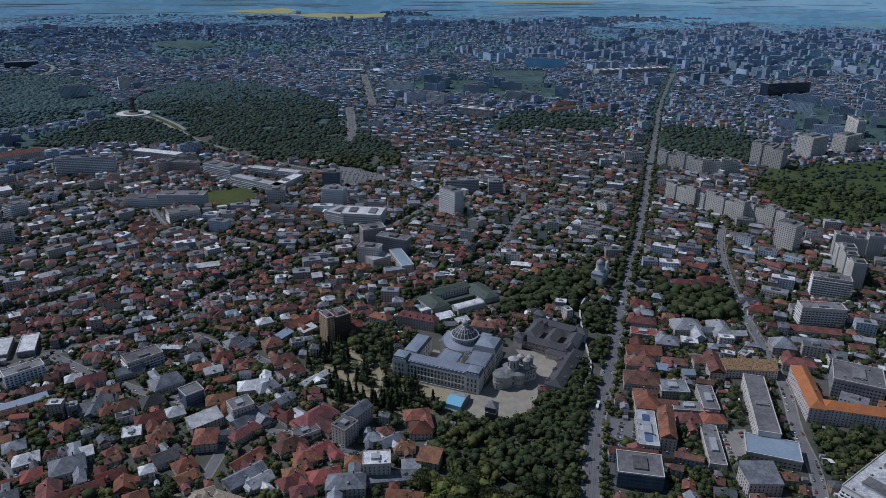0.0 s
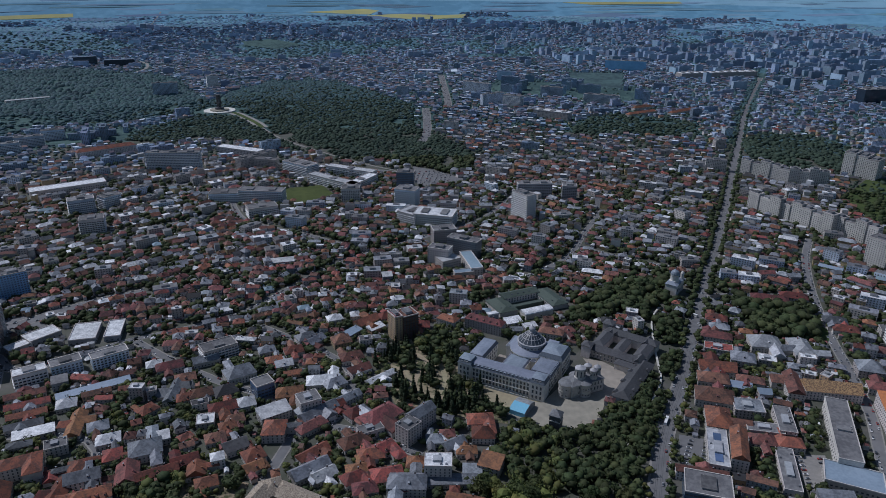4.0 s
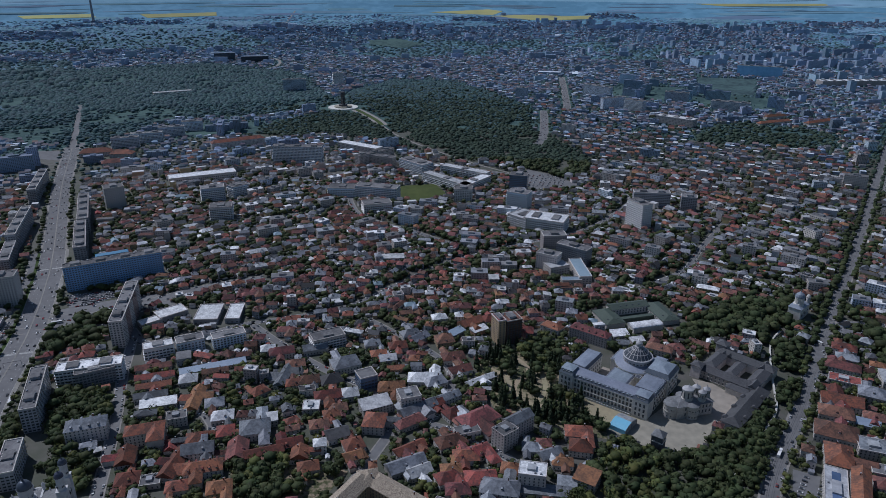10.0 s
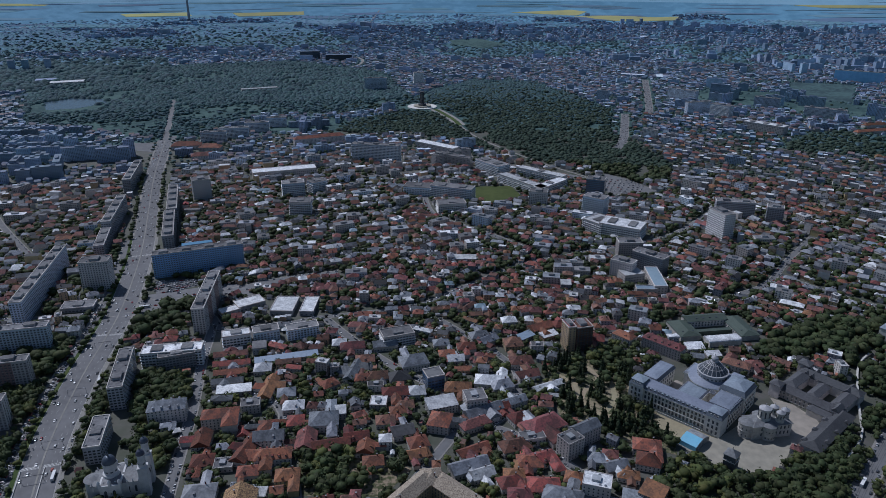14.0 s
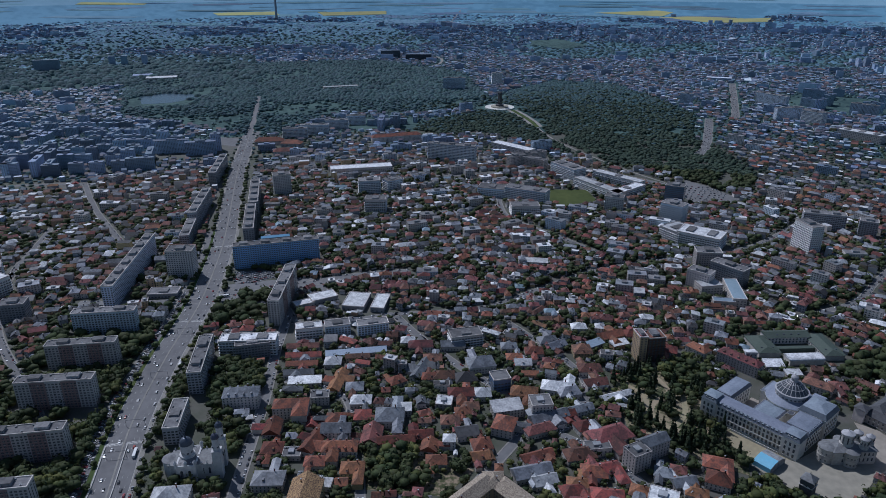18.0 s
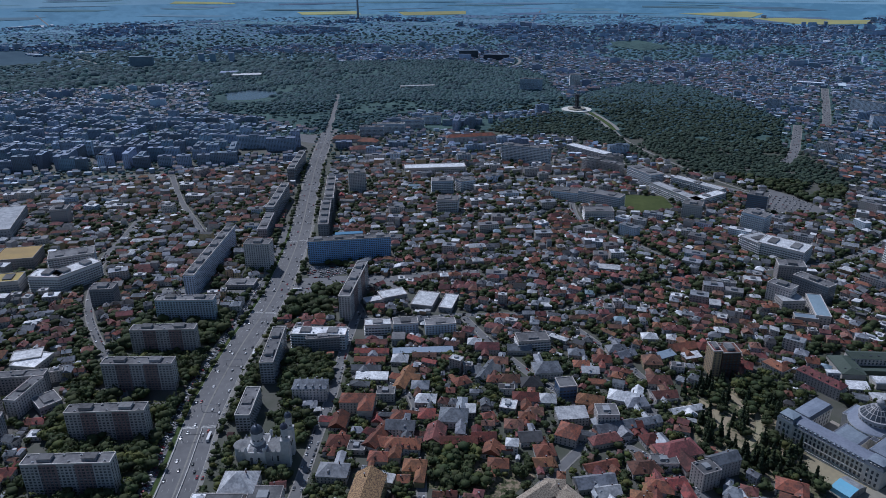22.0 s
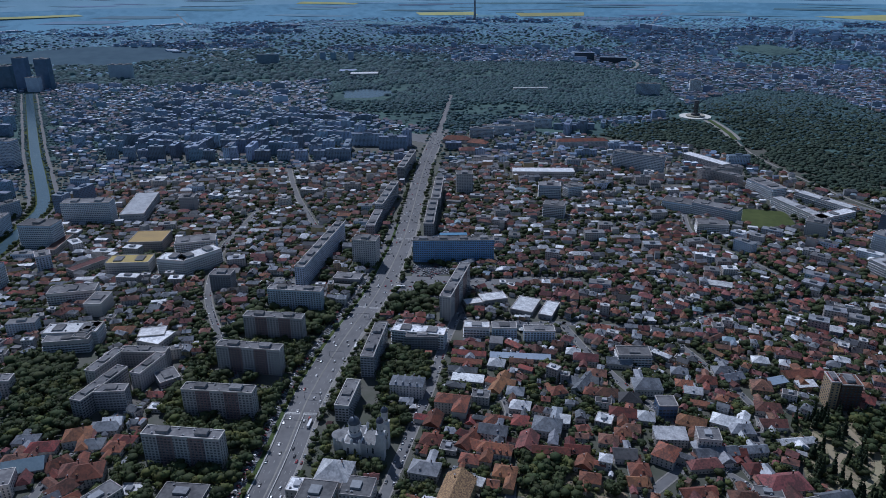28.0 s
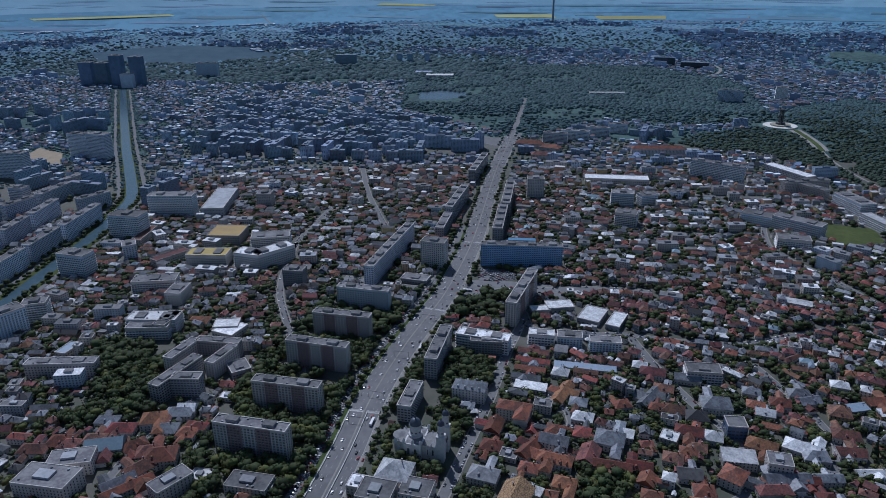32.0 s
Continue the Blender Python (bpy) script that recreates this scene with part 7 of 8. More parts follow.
NEAR = 200
near_draw, DORMER = random.Random(91), {}
LIGHT = Shape()
LIGHT.box(-0.6, 0.6, -0.8, 0.8, -0.1, 0.12, MAT["plaster_grey"], True)
LIGHT.box(-0.5, 0.5, -0.7, 0.7, 0.12, 0.15, MAT["glass"], True)
LIGHT = LIGHT.mesh("rooflight")
for r, x, y, L, W, h, rot, kind, wall, roof in fabric[:NEAR]:
    a, b, c = proto(kind, wall, roof, h)
    ob = new("house", a)
    ob.matrix_basis = pose(x, y, 0, 0, 0, rot) @ Matrix.Diagonal((L / 12, W / 9, 1, 1))
    tagged(ob, LONG[kind] + " " + HOUSE_LABEL[roof], "house", "houses of the quarter")
    part("roof", b, ob)
    if kind in ("hip", "gable", "ell", "pyramid") and r < 900:
        part("chimney", c, ob)
        if roof.startswith("tile") and near_draw.random() < 0.45:
            DORMER[roof] = DORMER.get(roof) or dormer_shape(12, 9, h, roof).mesh("dormer")
            for u in near_draw.choice([(-2.2, 2.2), (0.5,), (-3,)]):
                part("dormer", DORMER[roof], ob, at=pose(u, -9 * 0.3, h + 9 * 0.1 + 0.5))
    if kind == "flat":
        for q in range(near_draw.choice([1, 2, 3])):
            part("roof_vent", VENT, ob, at=pose(near_draw.uniform(-5, 5), near_draw.uniform(-3.5, 3.5), h + 0.2))
    elif near_draw.random() < 0.5:
        slope = 0.36 * 2 if kind != "mono" else 0.2
        part("rooflight", LIGHT, ob, at=pose(near_draw.uniform(-1.5, 2.5), -2.6 if kind != "mono" else 0, h + (4.5 - 2.6) * slope + 0.1 if kind != "mono" else h + 1.0, 36 if kind != "mono" else 11))

# the next rows, as detailed, in one mesh
rows, many = Shape(), {MAT[k]: ISL[k] for k in SPEC}
ROWS_TO = 1300
for r, x, y, L, W, h, rot, kind, wall, roof in fabric[NEAR:ROWS_TO]:
    shapes = [*house_mesh(L, W, h, kind, wall, roof)] + ([chimney_shape(L, W, h)] if kind not in ("flat", "mono") else [])
    if roof.startswith("tile") and kind in ("hip", "gable") and near_draw.random() < 0.4:
        d, u = dormer_shape(L, W, h, roof), near_draw.uniform(-0.25, 0.25) * L
        d.v = [(a + u, b - W * 0.3, c + h + W * 0.1 + 0.5) for a, b, c in d.v]
        shapes.append(d)
    c, s = math.cos(radians(rot)), math.sin(radians(rot))
    for sh in shapes:
        k = len(rows.v)
        rows.v.extend([(x + a * c - b * s, y + a * s + b * c, z) for a, b, z in sh.v])
        rows.f.extend([tuple(k + i for i in f) for f in sh.f])
        to = [rows.slot(many.get(m, m)) for m in sh.slots]
        rows.m.extend([to[i] for i in sh.m])
tagged(new("houses_rows", rows.mesh("houses_rows")), "rows of plastered houses with red, brown and grey roofs", "houses", kind="stuff")

heap = Heap()
for r, x, y, L, W, h, rot, kind, wall, roof in fabric[ROWS_TO:]:
    heap.house(x, y, L, W, h, rot, kind if kind in ("flat", "gable") else "hip", wall, roof)
for md in mids:
    heap.house(*md)
    heap.house(md[0], md[1], md[2] * 0.3, md[3] * 0.45, md[4] + 2.4, md[5], "flat", "plaster_grey", "bitumen")
    heap.panes(*md[:6])
for sd in sheds:
    if code_at(sd[0], sd[1]) in (0, 4):
        heap.house(*sd)
        mark_rect(sd[0], sd[1], sd[2], sd[3], sd[5], -0.5, 4)
# yards: what is left between the houses holds trees, sheds and lean-tos
g = random.Random(31)
for i in range(-250, 130):
    for j in range(10, 260):
        x, y = i * 6.0 + g.uniform(-2, 2), j * 6.0 + g.uniform(-2, 2)
        r = math.hypot(x, y)
        if not 330 < r < 1350 or not in_sector(x, y) or code_at(x, y) != 0 or code_at(x + 2.5, y) == 1 or code_at(x - 2.5, y) == 1 or code_at(x, y + 2.5) == 1 or code_at(x, y - 2.5) == 1:
            continue
        k = g.random()
        if k < (0.66 if r < 620 else 0.42):
            tree_spots.append((x, y, g.uniform(3.0, 5.8)))
        elif k < 0.78:
            L, W, t = g.uniform(4, 9), g.uniform(3, 6), district(x, y)[2] + g.choice([0, 90]) + g.gauss(0, 6)
            heap.house(x, y, L, W, g.uniform(2.4, 5.5), t, g.choice(["flat", "gable", "hip"]), g.choice(WALLS), g.choice(["tile_brown", "sheet_grey", "bitumen", "sheet_white", "sheet_dark", "tile_red", "tile_brown"]))
for x, y, L, W, rot in yard_trees:
    c, s = math.cos(radians(rot)), math.sin(radians(rot))
    for u, v in ((-0.45, 1), (0.1, 1), (0.5, 1), (-0.3, -1), (0.35, -1), (2, 0.1), (-2, -0.2)):
        if g.random() < 0.62:
            a, b = (u * L, v * (W / 2 + 3.2)) if abs(u) < 1 else (u / 2 * (L / 2 + 3) * 1.0, v * W)
            if abs(u) > 1:
                a = math.copysign(L / 2 + 3.2, u)
            tree_spots.append((x + a * c - b * s, y + a * s + b * c, g.uniform(2.6, 4.6), 1))
heap.done("houses_beyond", "dense mass of low houses with red, brown and grey roofs", "houses")

town, outskirts = Heap(), Heap(HAZED)
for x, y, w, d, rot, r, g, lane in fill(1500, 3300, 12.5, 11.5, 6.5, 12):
    # the palette with painted haze takes over gradually with distance
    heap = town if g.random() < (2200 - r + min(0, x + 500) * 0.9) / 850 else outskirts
    if g.random() < 0.014:
        L, W, h = g.uniform(20, 50), g.uniform(12, 16), g.choice([10, 12, 15, 18, 24])
        if free_at(x, y, L, W, rot):
            mark_rect(x, y, L, W, rot, 2)
            heap.house(x, y, L, W, h, rot, "flat", g.choice(["plaster_pale", "bluegrey", "plaster_pale"]), "bitumen")
            heap.house(x, y, L * 0.3, W * 0.5, h + 2.5, rot, "flat", "plaster_grey", "bitumen")
            if r < 2300:
                heap.panes(x, y, L, W, h, rot)
        continue
    if g.random() < (0.48 if x > 100 else 0.52 if x < -1000 else 0.44) or not free_at(x, y, w, d * 0.8, rot):
        if code_at(x, y) == 0:
            tree_spots.append((x, y, g.uniform(4, 6.5)))
        continue
    roof = g.choice(["tile_brown", "tile_brown", "tile_red", "tile_orange", "sheet_grey", "sheet_grey", "sheet_dark", "bitumen", "tile_brown", "sheet_grey", "sheet_white", "sheet_white"])
    kind = "flat" if roof in ("bitumen", "sheet_white") else g.choice(["hip", "gable"])
    heap.house(x, y, w * 0.92, d * g.uniform(0.6, 0.9), g.choice([4, 6, 7, 9]), rot + g.gauss(0, 5), kind, g.choice(WALLS), roof)
    around(g, x, y, w, d, g.choice([0, 0, 0, 1]), 3, 5.5)
town.done("houses_outer", "outer mass of low houses with red, brown and grey roofs", "houses")
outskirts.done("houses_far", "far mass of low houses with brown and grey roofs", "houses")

RAPE_MAP = {}
for i in range(-80, 21):
    for j in range(10, 101):
        RAPE_MAP[i, j] = any(inside(pts, np.array([i * 100.0 * q + 50]), np.array([j * 100.0 * q + 50]))[0] for pts in RAPE for q in (1.0, 1.025))


def in_rape(x, y):
    """Whether a yellow field, or the strip before it, covers the place."""
    return RAPE_MAP.get((math.floor(x / 100), math.floor(y / 100)), False)


heap, g = Heap(HAZED), random.Random(13)
# works and storehouses with long white roofs: middle, spread along, heading, count
for cx, cy, hu, rot, n in ((-5471, 2370, 420, 66, 12), (-5750, 1250, 420, 80, 10), (-3560, 1800, 200, 40, 7), (-4971, 1098, 120, 75, 3), (-4500, 3350, 260, 52, 7), (-3700, 3650, 160, 45, 4), (-650, 4300, 260, 8, 5), (900, 5100, 500, -10, 9), (-300, 2820, 90, 8, 4)):
    c, s = math.cos(radians(rot)), math.sin(radians(rot))
    for k in range(n):
        u, v = g.uniform(-hu, hu), g.gauss(0, 60)
        heap.house(cx + u * c - v * s, cy + u * s + v * c, g.uniform(35, 100), g.uniform(14, 28), g.choice([7, 9, 11]), rot + g.choice([0, 0, 90]), "flat", "bluegrey", g.choice(["sheet_white", "sheet_white", "sheet_grey"]))
for k in range(60000):
    a, r = radians(g.uniform(-40, 90)), 3250 + 4600 * g.random() ** 1.1
    x, y = -r * math.sin(a), r * math.cos(a)
    if r > 4800 and in_rape(x, y):
        continue
    patch = noise.noise(Vector((x / 700, y / 700, 1.7))) + 0.5 * noise.noise(Vector((x / 190, y / 190, 5.2)))
    turn_left = math.degrees(a)
    edge = -0.42 + max(0, r - 5000) / 1900 + min(0.55, max(0.0, (turn_left - 12) / 40))
    if patch < edge or code_at(x, y):
        if r < 6300 - 8 * max(0, turn_left - 40) and g.random() < (7000 - r) / 2400:
            tree_spots.append((x + g.uniform(-25, 25), y + g.uniform(-25, 25), g.uniform(5, 10) * (1 + (r - 3250) / 4000)))
        continue
    big = 1.0 + (r - 3250) / 6000
    if g.random() < 0.035:
        L, W, h = g.uniform(24, 60), g.uniform(12, 17), g.choice([14, 18, 24, 30])
        heap.house(x, y, L, W, h, g.choice([15, 105]) + g.gauss(0, 8), "flat", g.choice(["bluegrey", "plaster_pale"]), g.choice(["bitumen", "sheet_grey"]))
        continue
    roof = g.choice(["tile_brown", "sheet_grey", "tile_brown", "bitumen", "tile_red", "sheet_grey", "sheet_grey", "sheet_white", "sheet_blue"])
    heap.house(x, y, g.uniform(9, 19) * big, g.uniform(7, 12) * big, g.choice([4, 5, 6, 8]), g.choice([15, 105]) + g.gauss(0, 18), "flat" if roof in ("bitumen", "sheet_white") else g.choice(["hip", "gable"]), g.choice(["bluegrey", "plaster_pale", "plaster_grey"]), roof)
    around(g, x, y, 26, 26, g.choice([0, 1, 1, 2]), 5, 9)
heap.done("houses_horizon", "scattered suburb houses towards the horizon", "houses")


# ================= trees =================
MAT["leaf_yards"] = leafy(island("leaves_of_yards", (0.086, 0.108, 0.043), (0.036, 0.051, 0.023), rough=0.75, grain=0.5, blotch=0.04, vary=0.3, hue=0.025, spec=0.25, bump=0))
MAT["leaf_pale"] = leafy(island("leaves_of_limes", (0.15, 0.16, 0.05), (0.08, 0.10, 0.035), rough=0.75, grain=0.5, blotch=0.04, vary=0.3, hue=0.025, spec=0.25, bump=0))
MAT["leaf_conifer"] = leafy(island("needles_many", (0.04, 0.055, 0.028), (0.02, 0.03, 0.017), rough=0.8, grain=0.6, vary=0.35, hue=0.03, spec=0.2, bump=0), 0.15)
# blue distance haze mixed into leaf colours: slight for parks, strongest at the horizon
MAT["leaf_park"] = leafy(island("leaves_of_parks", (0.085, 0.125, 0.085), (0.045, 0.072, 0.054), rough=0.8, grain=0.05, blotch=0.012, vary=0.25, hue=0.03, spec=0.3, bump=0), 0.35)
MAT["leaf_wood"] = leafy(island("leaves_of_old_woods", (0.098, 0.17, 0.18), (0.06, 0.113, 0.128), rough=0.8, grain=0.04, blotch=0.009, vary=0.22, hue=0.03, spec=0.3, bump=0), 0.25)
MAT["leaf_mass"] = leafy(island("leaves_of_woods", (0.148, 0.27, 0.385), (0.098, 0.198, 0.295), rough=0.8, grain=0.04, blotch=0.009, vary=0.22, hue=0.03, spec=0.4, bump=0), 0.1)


def crown_faces(seed, n, rx, rz, size, lumps=6, cone=False):
    """Leaf clumps as loose quads over an uneven crown: n x 4 x 3."""
    g = np.random.RandomState(seed)
    cen = g.normal(0, 0.42, (lumps, 3)) * (rx, rx, rz * 0.8)
    rad = g.uniform(0.45, 0.75, lumps)
    k = g.randint(0, lumps, n)
    d = g.normal(size=(n, 3))
    d /= np.linalg.norm(d, axis=1, keepdims=True)
    d[:, 2] = np.abs(d[:, 2]) * np.where(g.rand(n) < 0.7, 1, -0.6)
    p = cen[k] + d * rad[k, None] * (rx, rx, rz) * g.uniform(0.7, 1.05, (n, 1))
    if cone:
        z = g.rand(n)
        a = g.uniform(0, 6.283, n)
        rr = rx * (1 - z) * g.uniform(0.7, 1.05, n)
        p = np.stack([rr * np.cos(a), rr * np.sin(a), (z - 0.5) * 2 * rz], 1)
        d = np.stack([np.cos(a), np.sin(a), np.full(n, 0.5)], 1)
    nrm = d + g.normal(0, 0.45, (n, 3))
    nrm /= np.linalg.norm(nrm, axis=1, keepdims=True)
    t = np.cross(nrm, g.normal(size=(n, 3)))
    t /= np.linalg.norm(t, axis=1, keepdims=True)
    b = np.cross(nrm, t)
    w = size * g.uniform(0.6, 1.3, (n, 1))
    h = size * g.uniform(0.5, 1.0, (n, 1))
    return np.stack([p - t * w - b * h, p + t * w - b * h * 0.6, p + t * w * 0.7 + b * h, p - t * w * 0.8 + b * h * 0.9], 1)


def hull(seed, r, rz, lumps, cone=False, fine=1):
    """Rounded inner masses of a crown: vertices and triangles."""
    g, V, F = np.random.RandomState(seed), [], []
    bm = bmesh.new()
    bmesh.ops.create_icosphere(bm, subdivisions=fine, radius=1.0)
    base = np.array([v.co[:] for v in bm.verts])
    tris = [[v.index for v in f.verts] for f in bm.faces]
    bm.free()
    for k in range(lumps):
        a = k * 2.399 + g.rand()
        d = r * (0.5 if k else 0.0)
        s = r * g.uniform(0.5, 0.62) if k else r * 0.72
        c = np.array([d * math.cos(a), d * math.sin(a), g.uniform(-0.3, 0.3) * rz])
        if cone:
            c, s = np.array([0, 0, rz * (-0.75 + 1.5 * k / max(1, lumps - 1))]), r * (0.85 - 0.65 * k / max(1, lumps - 1))
        n = len(V)
        wob = np.array([noise.noise(Vector(b) * 2.1 + Vector((seed, k, 0))) * 0.55 + noise.noise(Vector(b) * 5.0 + Vector((k, seed, 0))) * 0.25 for b in base])[:, None] if fine > 1 else g.uniform(-0.22, 0.22, (len(base), 1))
        q = base * (1 + wob) * (s, s, s * rz / r * (1.0 if not cone else 0.5)) + c
        V += q.tolist()
        F += [[n + i for i in t] for t in tris]
    return V, F


def crown_mesh(seed, n, rx, rz, size, lumps, mat, cone=False):
    V, F = hull(seed, rx * (1.02 if not cone else 0.85), rz * 0.95, 5, cone, 1)
    q = crown_faces(seed, n, rx, rz, size, lumps, cone)
    k = len(V)
    V += q.reshape(-1, 3).tolist()
    F += [[k + 4 * i + j for j in range(4)] for i in range(len(q))]
    me = bpy.data.meshes.new("crown")
    me.from_pydata(V, [], F)
    me.materials.append(mat)
    me.update()
    return me


CROWNS = []
for k in range(7):
    mat = MAT[("leaf", "leaf", "leaf_light", "leaf", "leaf_dark", "leaf_dark", "leaf_rust")[k]]
    cone = k == 5
    me = crown_mesh(40 + k, 420, 4.0 if not cone else 2.6, 3.6 if not cone else 7.0, 0.42, 11, mat, cone)
    tr = Shape()
    tr.lathe([(0.38, -0.3), (0.28, 1.5), (0.22, 3.5), (0.1, 6.5)], 7, MAT["bark"])
    for a in (0.4, 1.9, 3.3, 4.8):
        ca, sa = math.cos(a), math.sin(a)
        tr.add([(0.1 * sa, -0.1 * ca, 2.8), (-0.1 * sa, 0.1 * ca, 2.8), (2.1 * ca, 2.1 * sa, 5.6), (0, 0, 3.2)], [(0, 2, 3), (1, 3, 2), (0, 1, 2)], MAT["bark"])
    CROWNS.append((me, tr.mesh("trunk"), 5.6 if not cone else 8.0))
TREE_LABEL = ["leafy deciduous street tree in full leaf", "broad green deciduous tree", "light green tree in spring leaf", "round green garden tree in leaf", "dark dense evergreen tree", "slim dark evergreen conifer tree", "tree with rusty copper-coloured leaves"]
trees = 0


def tree(x, y, r, k, base=0.0):
    global trees
    me, tr, up = CROWNS[k]
    ob = new("tree", tr)
    s = r / (4.6 if k != 5 else 3.6)
    ob.matrix_basis = pose(x, y, base, 0, 0, rng.uniform(0, 360)) @ Matrix.Diagonal((s, s, s * rng.uniform(0.85, 1.15), 1))
    tagged(ob, TREE_LABEL[k], "tree", "trees of the quarter")
    part("crown", me, ob, at=pose(0, 0, up))
    trees += 1


wood_spots, first = [], set()
g = random.Random(21)
STEP = {"park": 7.2, "belt": 9, "copse": 8, "garden": 7, "front": 7, "terrace": 6.5, "knoll": 8, "rear": 8, "hill": 8, "avenue": 7, "lower": 8.5, "court": 8, "churchyard": 7, "inner": 7.5, "slab": 8.5, "blocks": 8, "yard": 8, "square": 9, "corner": 8, "row": 9, "wood_a": 10.5, "wood_c": 19}
for nm, pts in WOODS.items():
    st = STEP[nm]
    xs, ys = [p[0] for p in pts], [p[1] for p in pts]
    for i in range(int((max(xs) - min(xs)) / st) + 1):
        for j in range(int((max(ys) - min(ys)) / st) + 1):
            x, y = min(xs) + (i + g.uniform(-0.6, 0.6)) * st, min(ys) + (j + g.uniform(-0.6, 0.6)) * st
            if code_at(x, y) != 2:
                continue
            gap = noise.noise(Vector((x / 60, y / 60, 0)))
            if nm == "lower" and x < 75 and gap > 0.5:
                continue
            if nm.startswith("wood") and noise.noise(Vector((x / 210, y / 210, 8.3))) + 0.45 * noise.noise(Vector((x / 70, y / 70, 2.2))) > (0.24 if nm == "wood_a" else 0.14) and g.random() < 0.82:
                continue
            if nm == "park" and gap > 0.38:
                continue
            if nm not in ("park", "hill", "avenue", "lower") and gap > (0.08 if nm in ("garden", "front") else 0.42 if nm.startswith("wood") else 0.4):
                continue
            if not inside(pts, np.array([x]), np.array([y]))[0]:
                continue
            k = g.choice([0, 1, 3, 2, 0, 4])
            if nm in ("garden", "front"):
                k = g.choice([4, 5, 5, 5, 5, 0, 3])
            if nm == "lower":
                k = g.choice([2, 2, 2, 3, 0]) if x < 55 else g.choice([0, 1, 3, 1, 4])
            if nm in ("avenue", "hill"):
                k = g.choice([0, 1, 3])
            wood_spots.append((x + g.uniform(-2, 2), y + g.uniform(-2, 2), st * (g.uniform(0.6, 1.05) if nm in ("slab", "blocks", "yard", "court", "square", "churchyard", "inner") else g.uniform(0.5, 1.0) if st < 9 else g.choice([0.45, 0.55, 0.65, 0.75, 0.9])), k))
            if nm in ("lower", "avenue", "front", "garden"):
                first.add(wood_spots[-1])
for x, y, r, *sure in tree_spots:
    if sure or code_at(x, y) in (0, 2, 3, 4):
        wood_spots.append((x, y, r, g.choice([0, 1, 3, 0, 1, 3, 2, 4, 2])))
for i in range(1500):
    x, y = g.uniform(598, 1150), g.uniform(1090, 1560)
    if code_at(x, y) == 3:
        wood_spots.append((x, y, g.uniform(2, 6.5), 3))
# rows of trees along the boulevard and the avenue
for line, off, st in ((bl[:turn], -18.5, 13), (bl[:turn], 24, 10), (bl[:turn], -35, 10), (bl[turn:gate], 20, 10), (bl[turn:gate], -20, 10), (bl[gate:], 10, 8), (bl[gate:], -10, 8), (av, -8.6, 7), (av, 9.2, 8), (canal, -16.5, 9), (canal, 16.5, 9), (canal, 31, 12), (canal, -31, 12)):
    gone = 0.0
    for (x0, y0), (x1, y1) in zip(line, line[1:]):
        d = math.hypot(x1 - x0, y1 - y0)
        gone += d
        n = int(gone / st)
        gone -= n * st
        for q in range(n):
            f = (q + 0.5) / n
            x, y = x0 + (x1 - x0) * f + (y1 - y0) / d * off + g.uniform(-2, 2), y0 + (y1 - y0) * f - (x1 - x0) / d * off + g.uniform(-2, 2)
            if g.random() < 0.75 and math.hypot(x, y) < 2900:
                wood_spots.append((x, y, g.uniform(3.2, 5.2), g.choice([0, 1, 3, 2])))
wood_spots.sort(key=lambda t: math.hypot(t[0], t[1]) - (170 if t in first else 0))
seen_spots = [t for t in wood_spots if in_sector(t[0], t[1], -42, 92)]
TREES_NEAR = 300
for x, y, r, k in seen_spots[:TREES_NEAR]:
    tree(x, y, r, k)
seen_spots[TREES_NEAR:] = sorted(seen_spots[TREES_NEAR:], key=lambda t: math.hypot(t[0], t[1]))
# the rest: many crowns in a few meshes


def mass(seed, n, lumps, size, fine=1):
    """A cheap crown: points and triangles of hull and clumps."""
    V, F = hull(seed, 5.6 if n < 30 else 4.5, 4.2 if n < 30 else 3.6, lumps, False, fine)
    if lumps == 1:
        F = [f for f in F if max(V[i][2] for i in f) > 0.15 * max(v[2] for v in V)]
    q = crown_faces(seed, n, 4.0, 3.4, size, 5 if n < 30 else 8)
    k = len(V)
    F = F + [[k + 4 * i, k + 4 * i + 1, k + 4 * i + 2] for i in range(n)] + [[k + 4 * i, k + 4 * i + 2, k + 4 * i + 3] for i in range(n)]
    return np.concatenate([np.array(V), q.reshape(-1, 3)]), np.array(F)


FULL = [mass(60 + k, 38, 3, 0.66) for k in range(6)]
CONE = []
for k in range(6):
    V, F = hull(200 + k, 2.9, 7.0, 5, True)
    q = crown_faces(200 + k, 40, 2.7, 7.0, 0.75, 5, True)
    n = len(V)
    CONE.append((np.concatenate([np.array(V), q.reshape(-1, 3)]), np.array(F + [[n + 4 * i, n + 4 * i + 1, n + 4 * i + 2] for i in range(40)] + [[n + 4 * i, n + 4 * i + 2, n + 4 * i + 3] for i in range(40)])))
HALF = [mass(75 + k, 14, 2, 0.9) for k in range(6)]
BASE = [mass(90 + k, 6, 1, 0.9) for k in range(6)]
TINY = [mass(120 + k, 1, 1, 1.4) for k in range(6)]


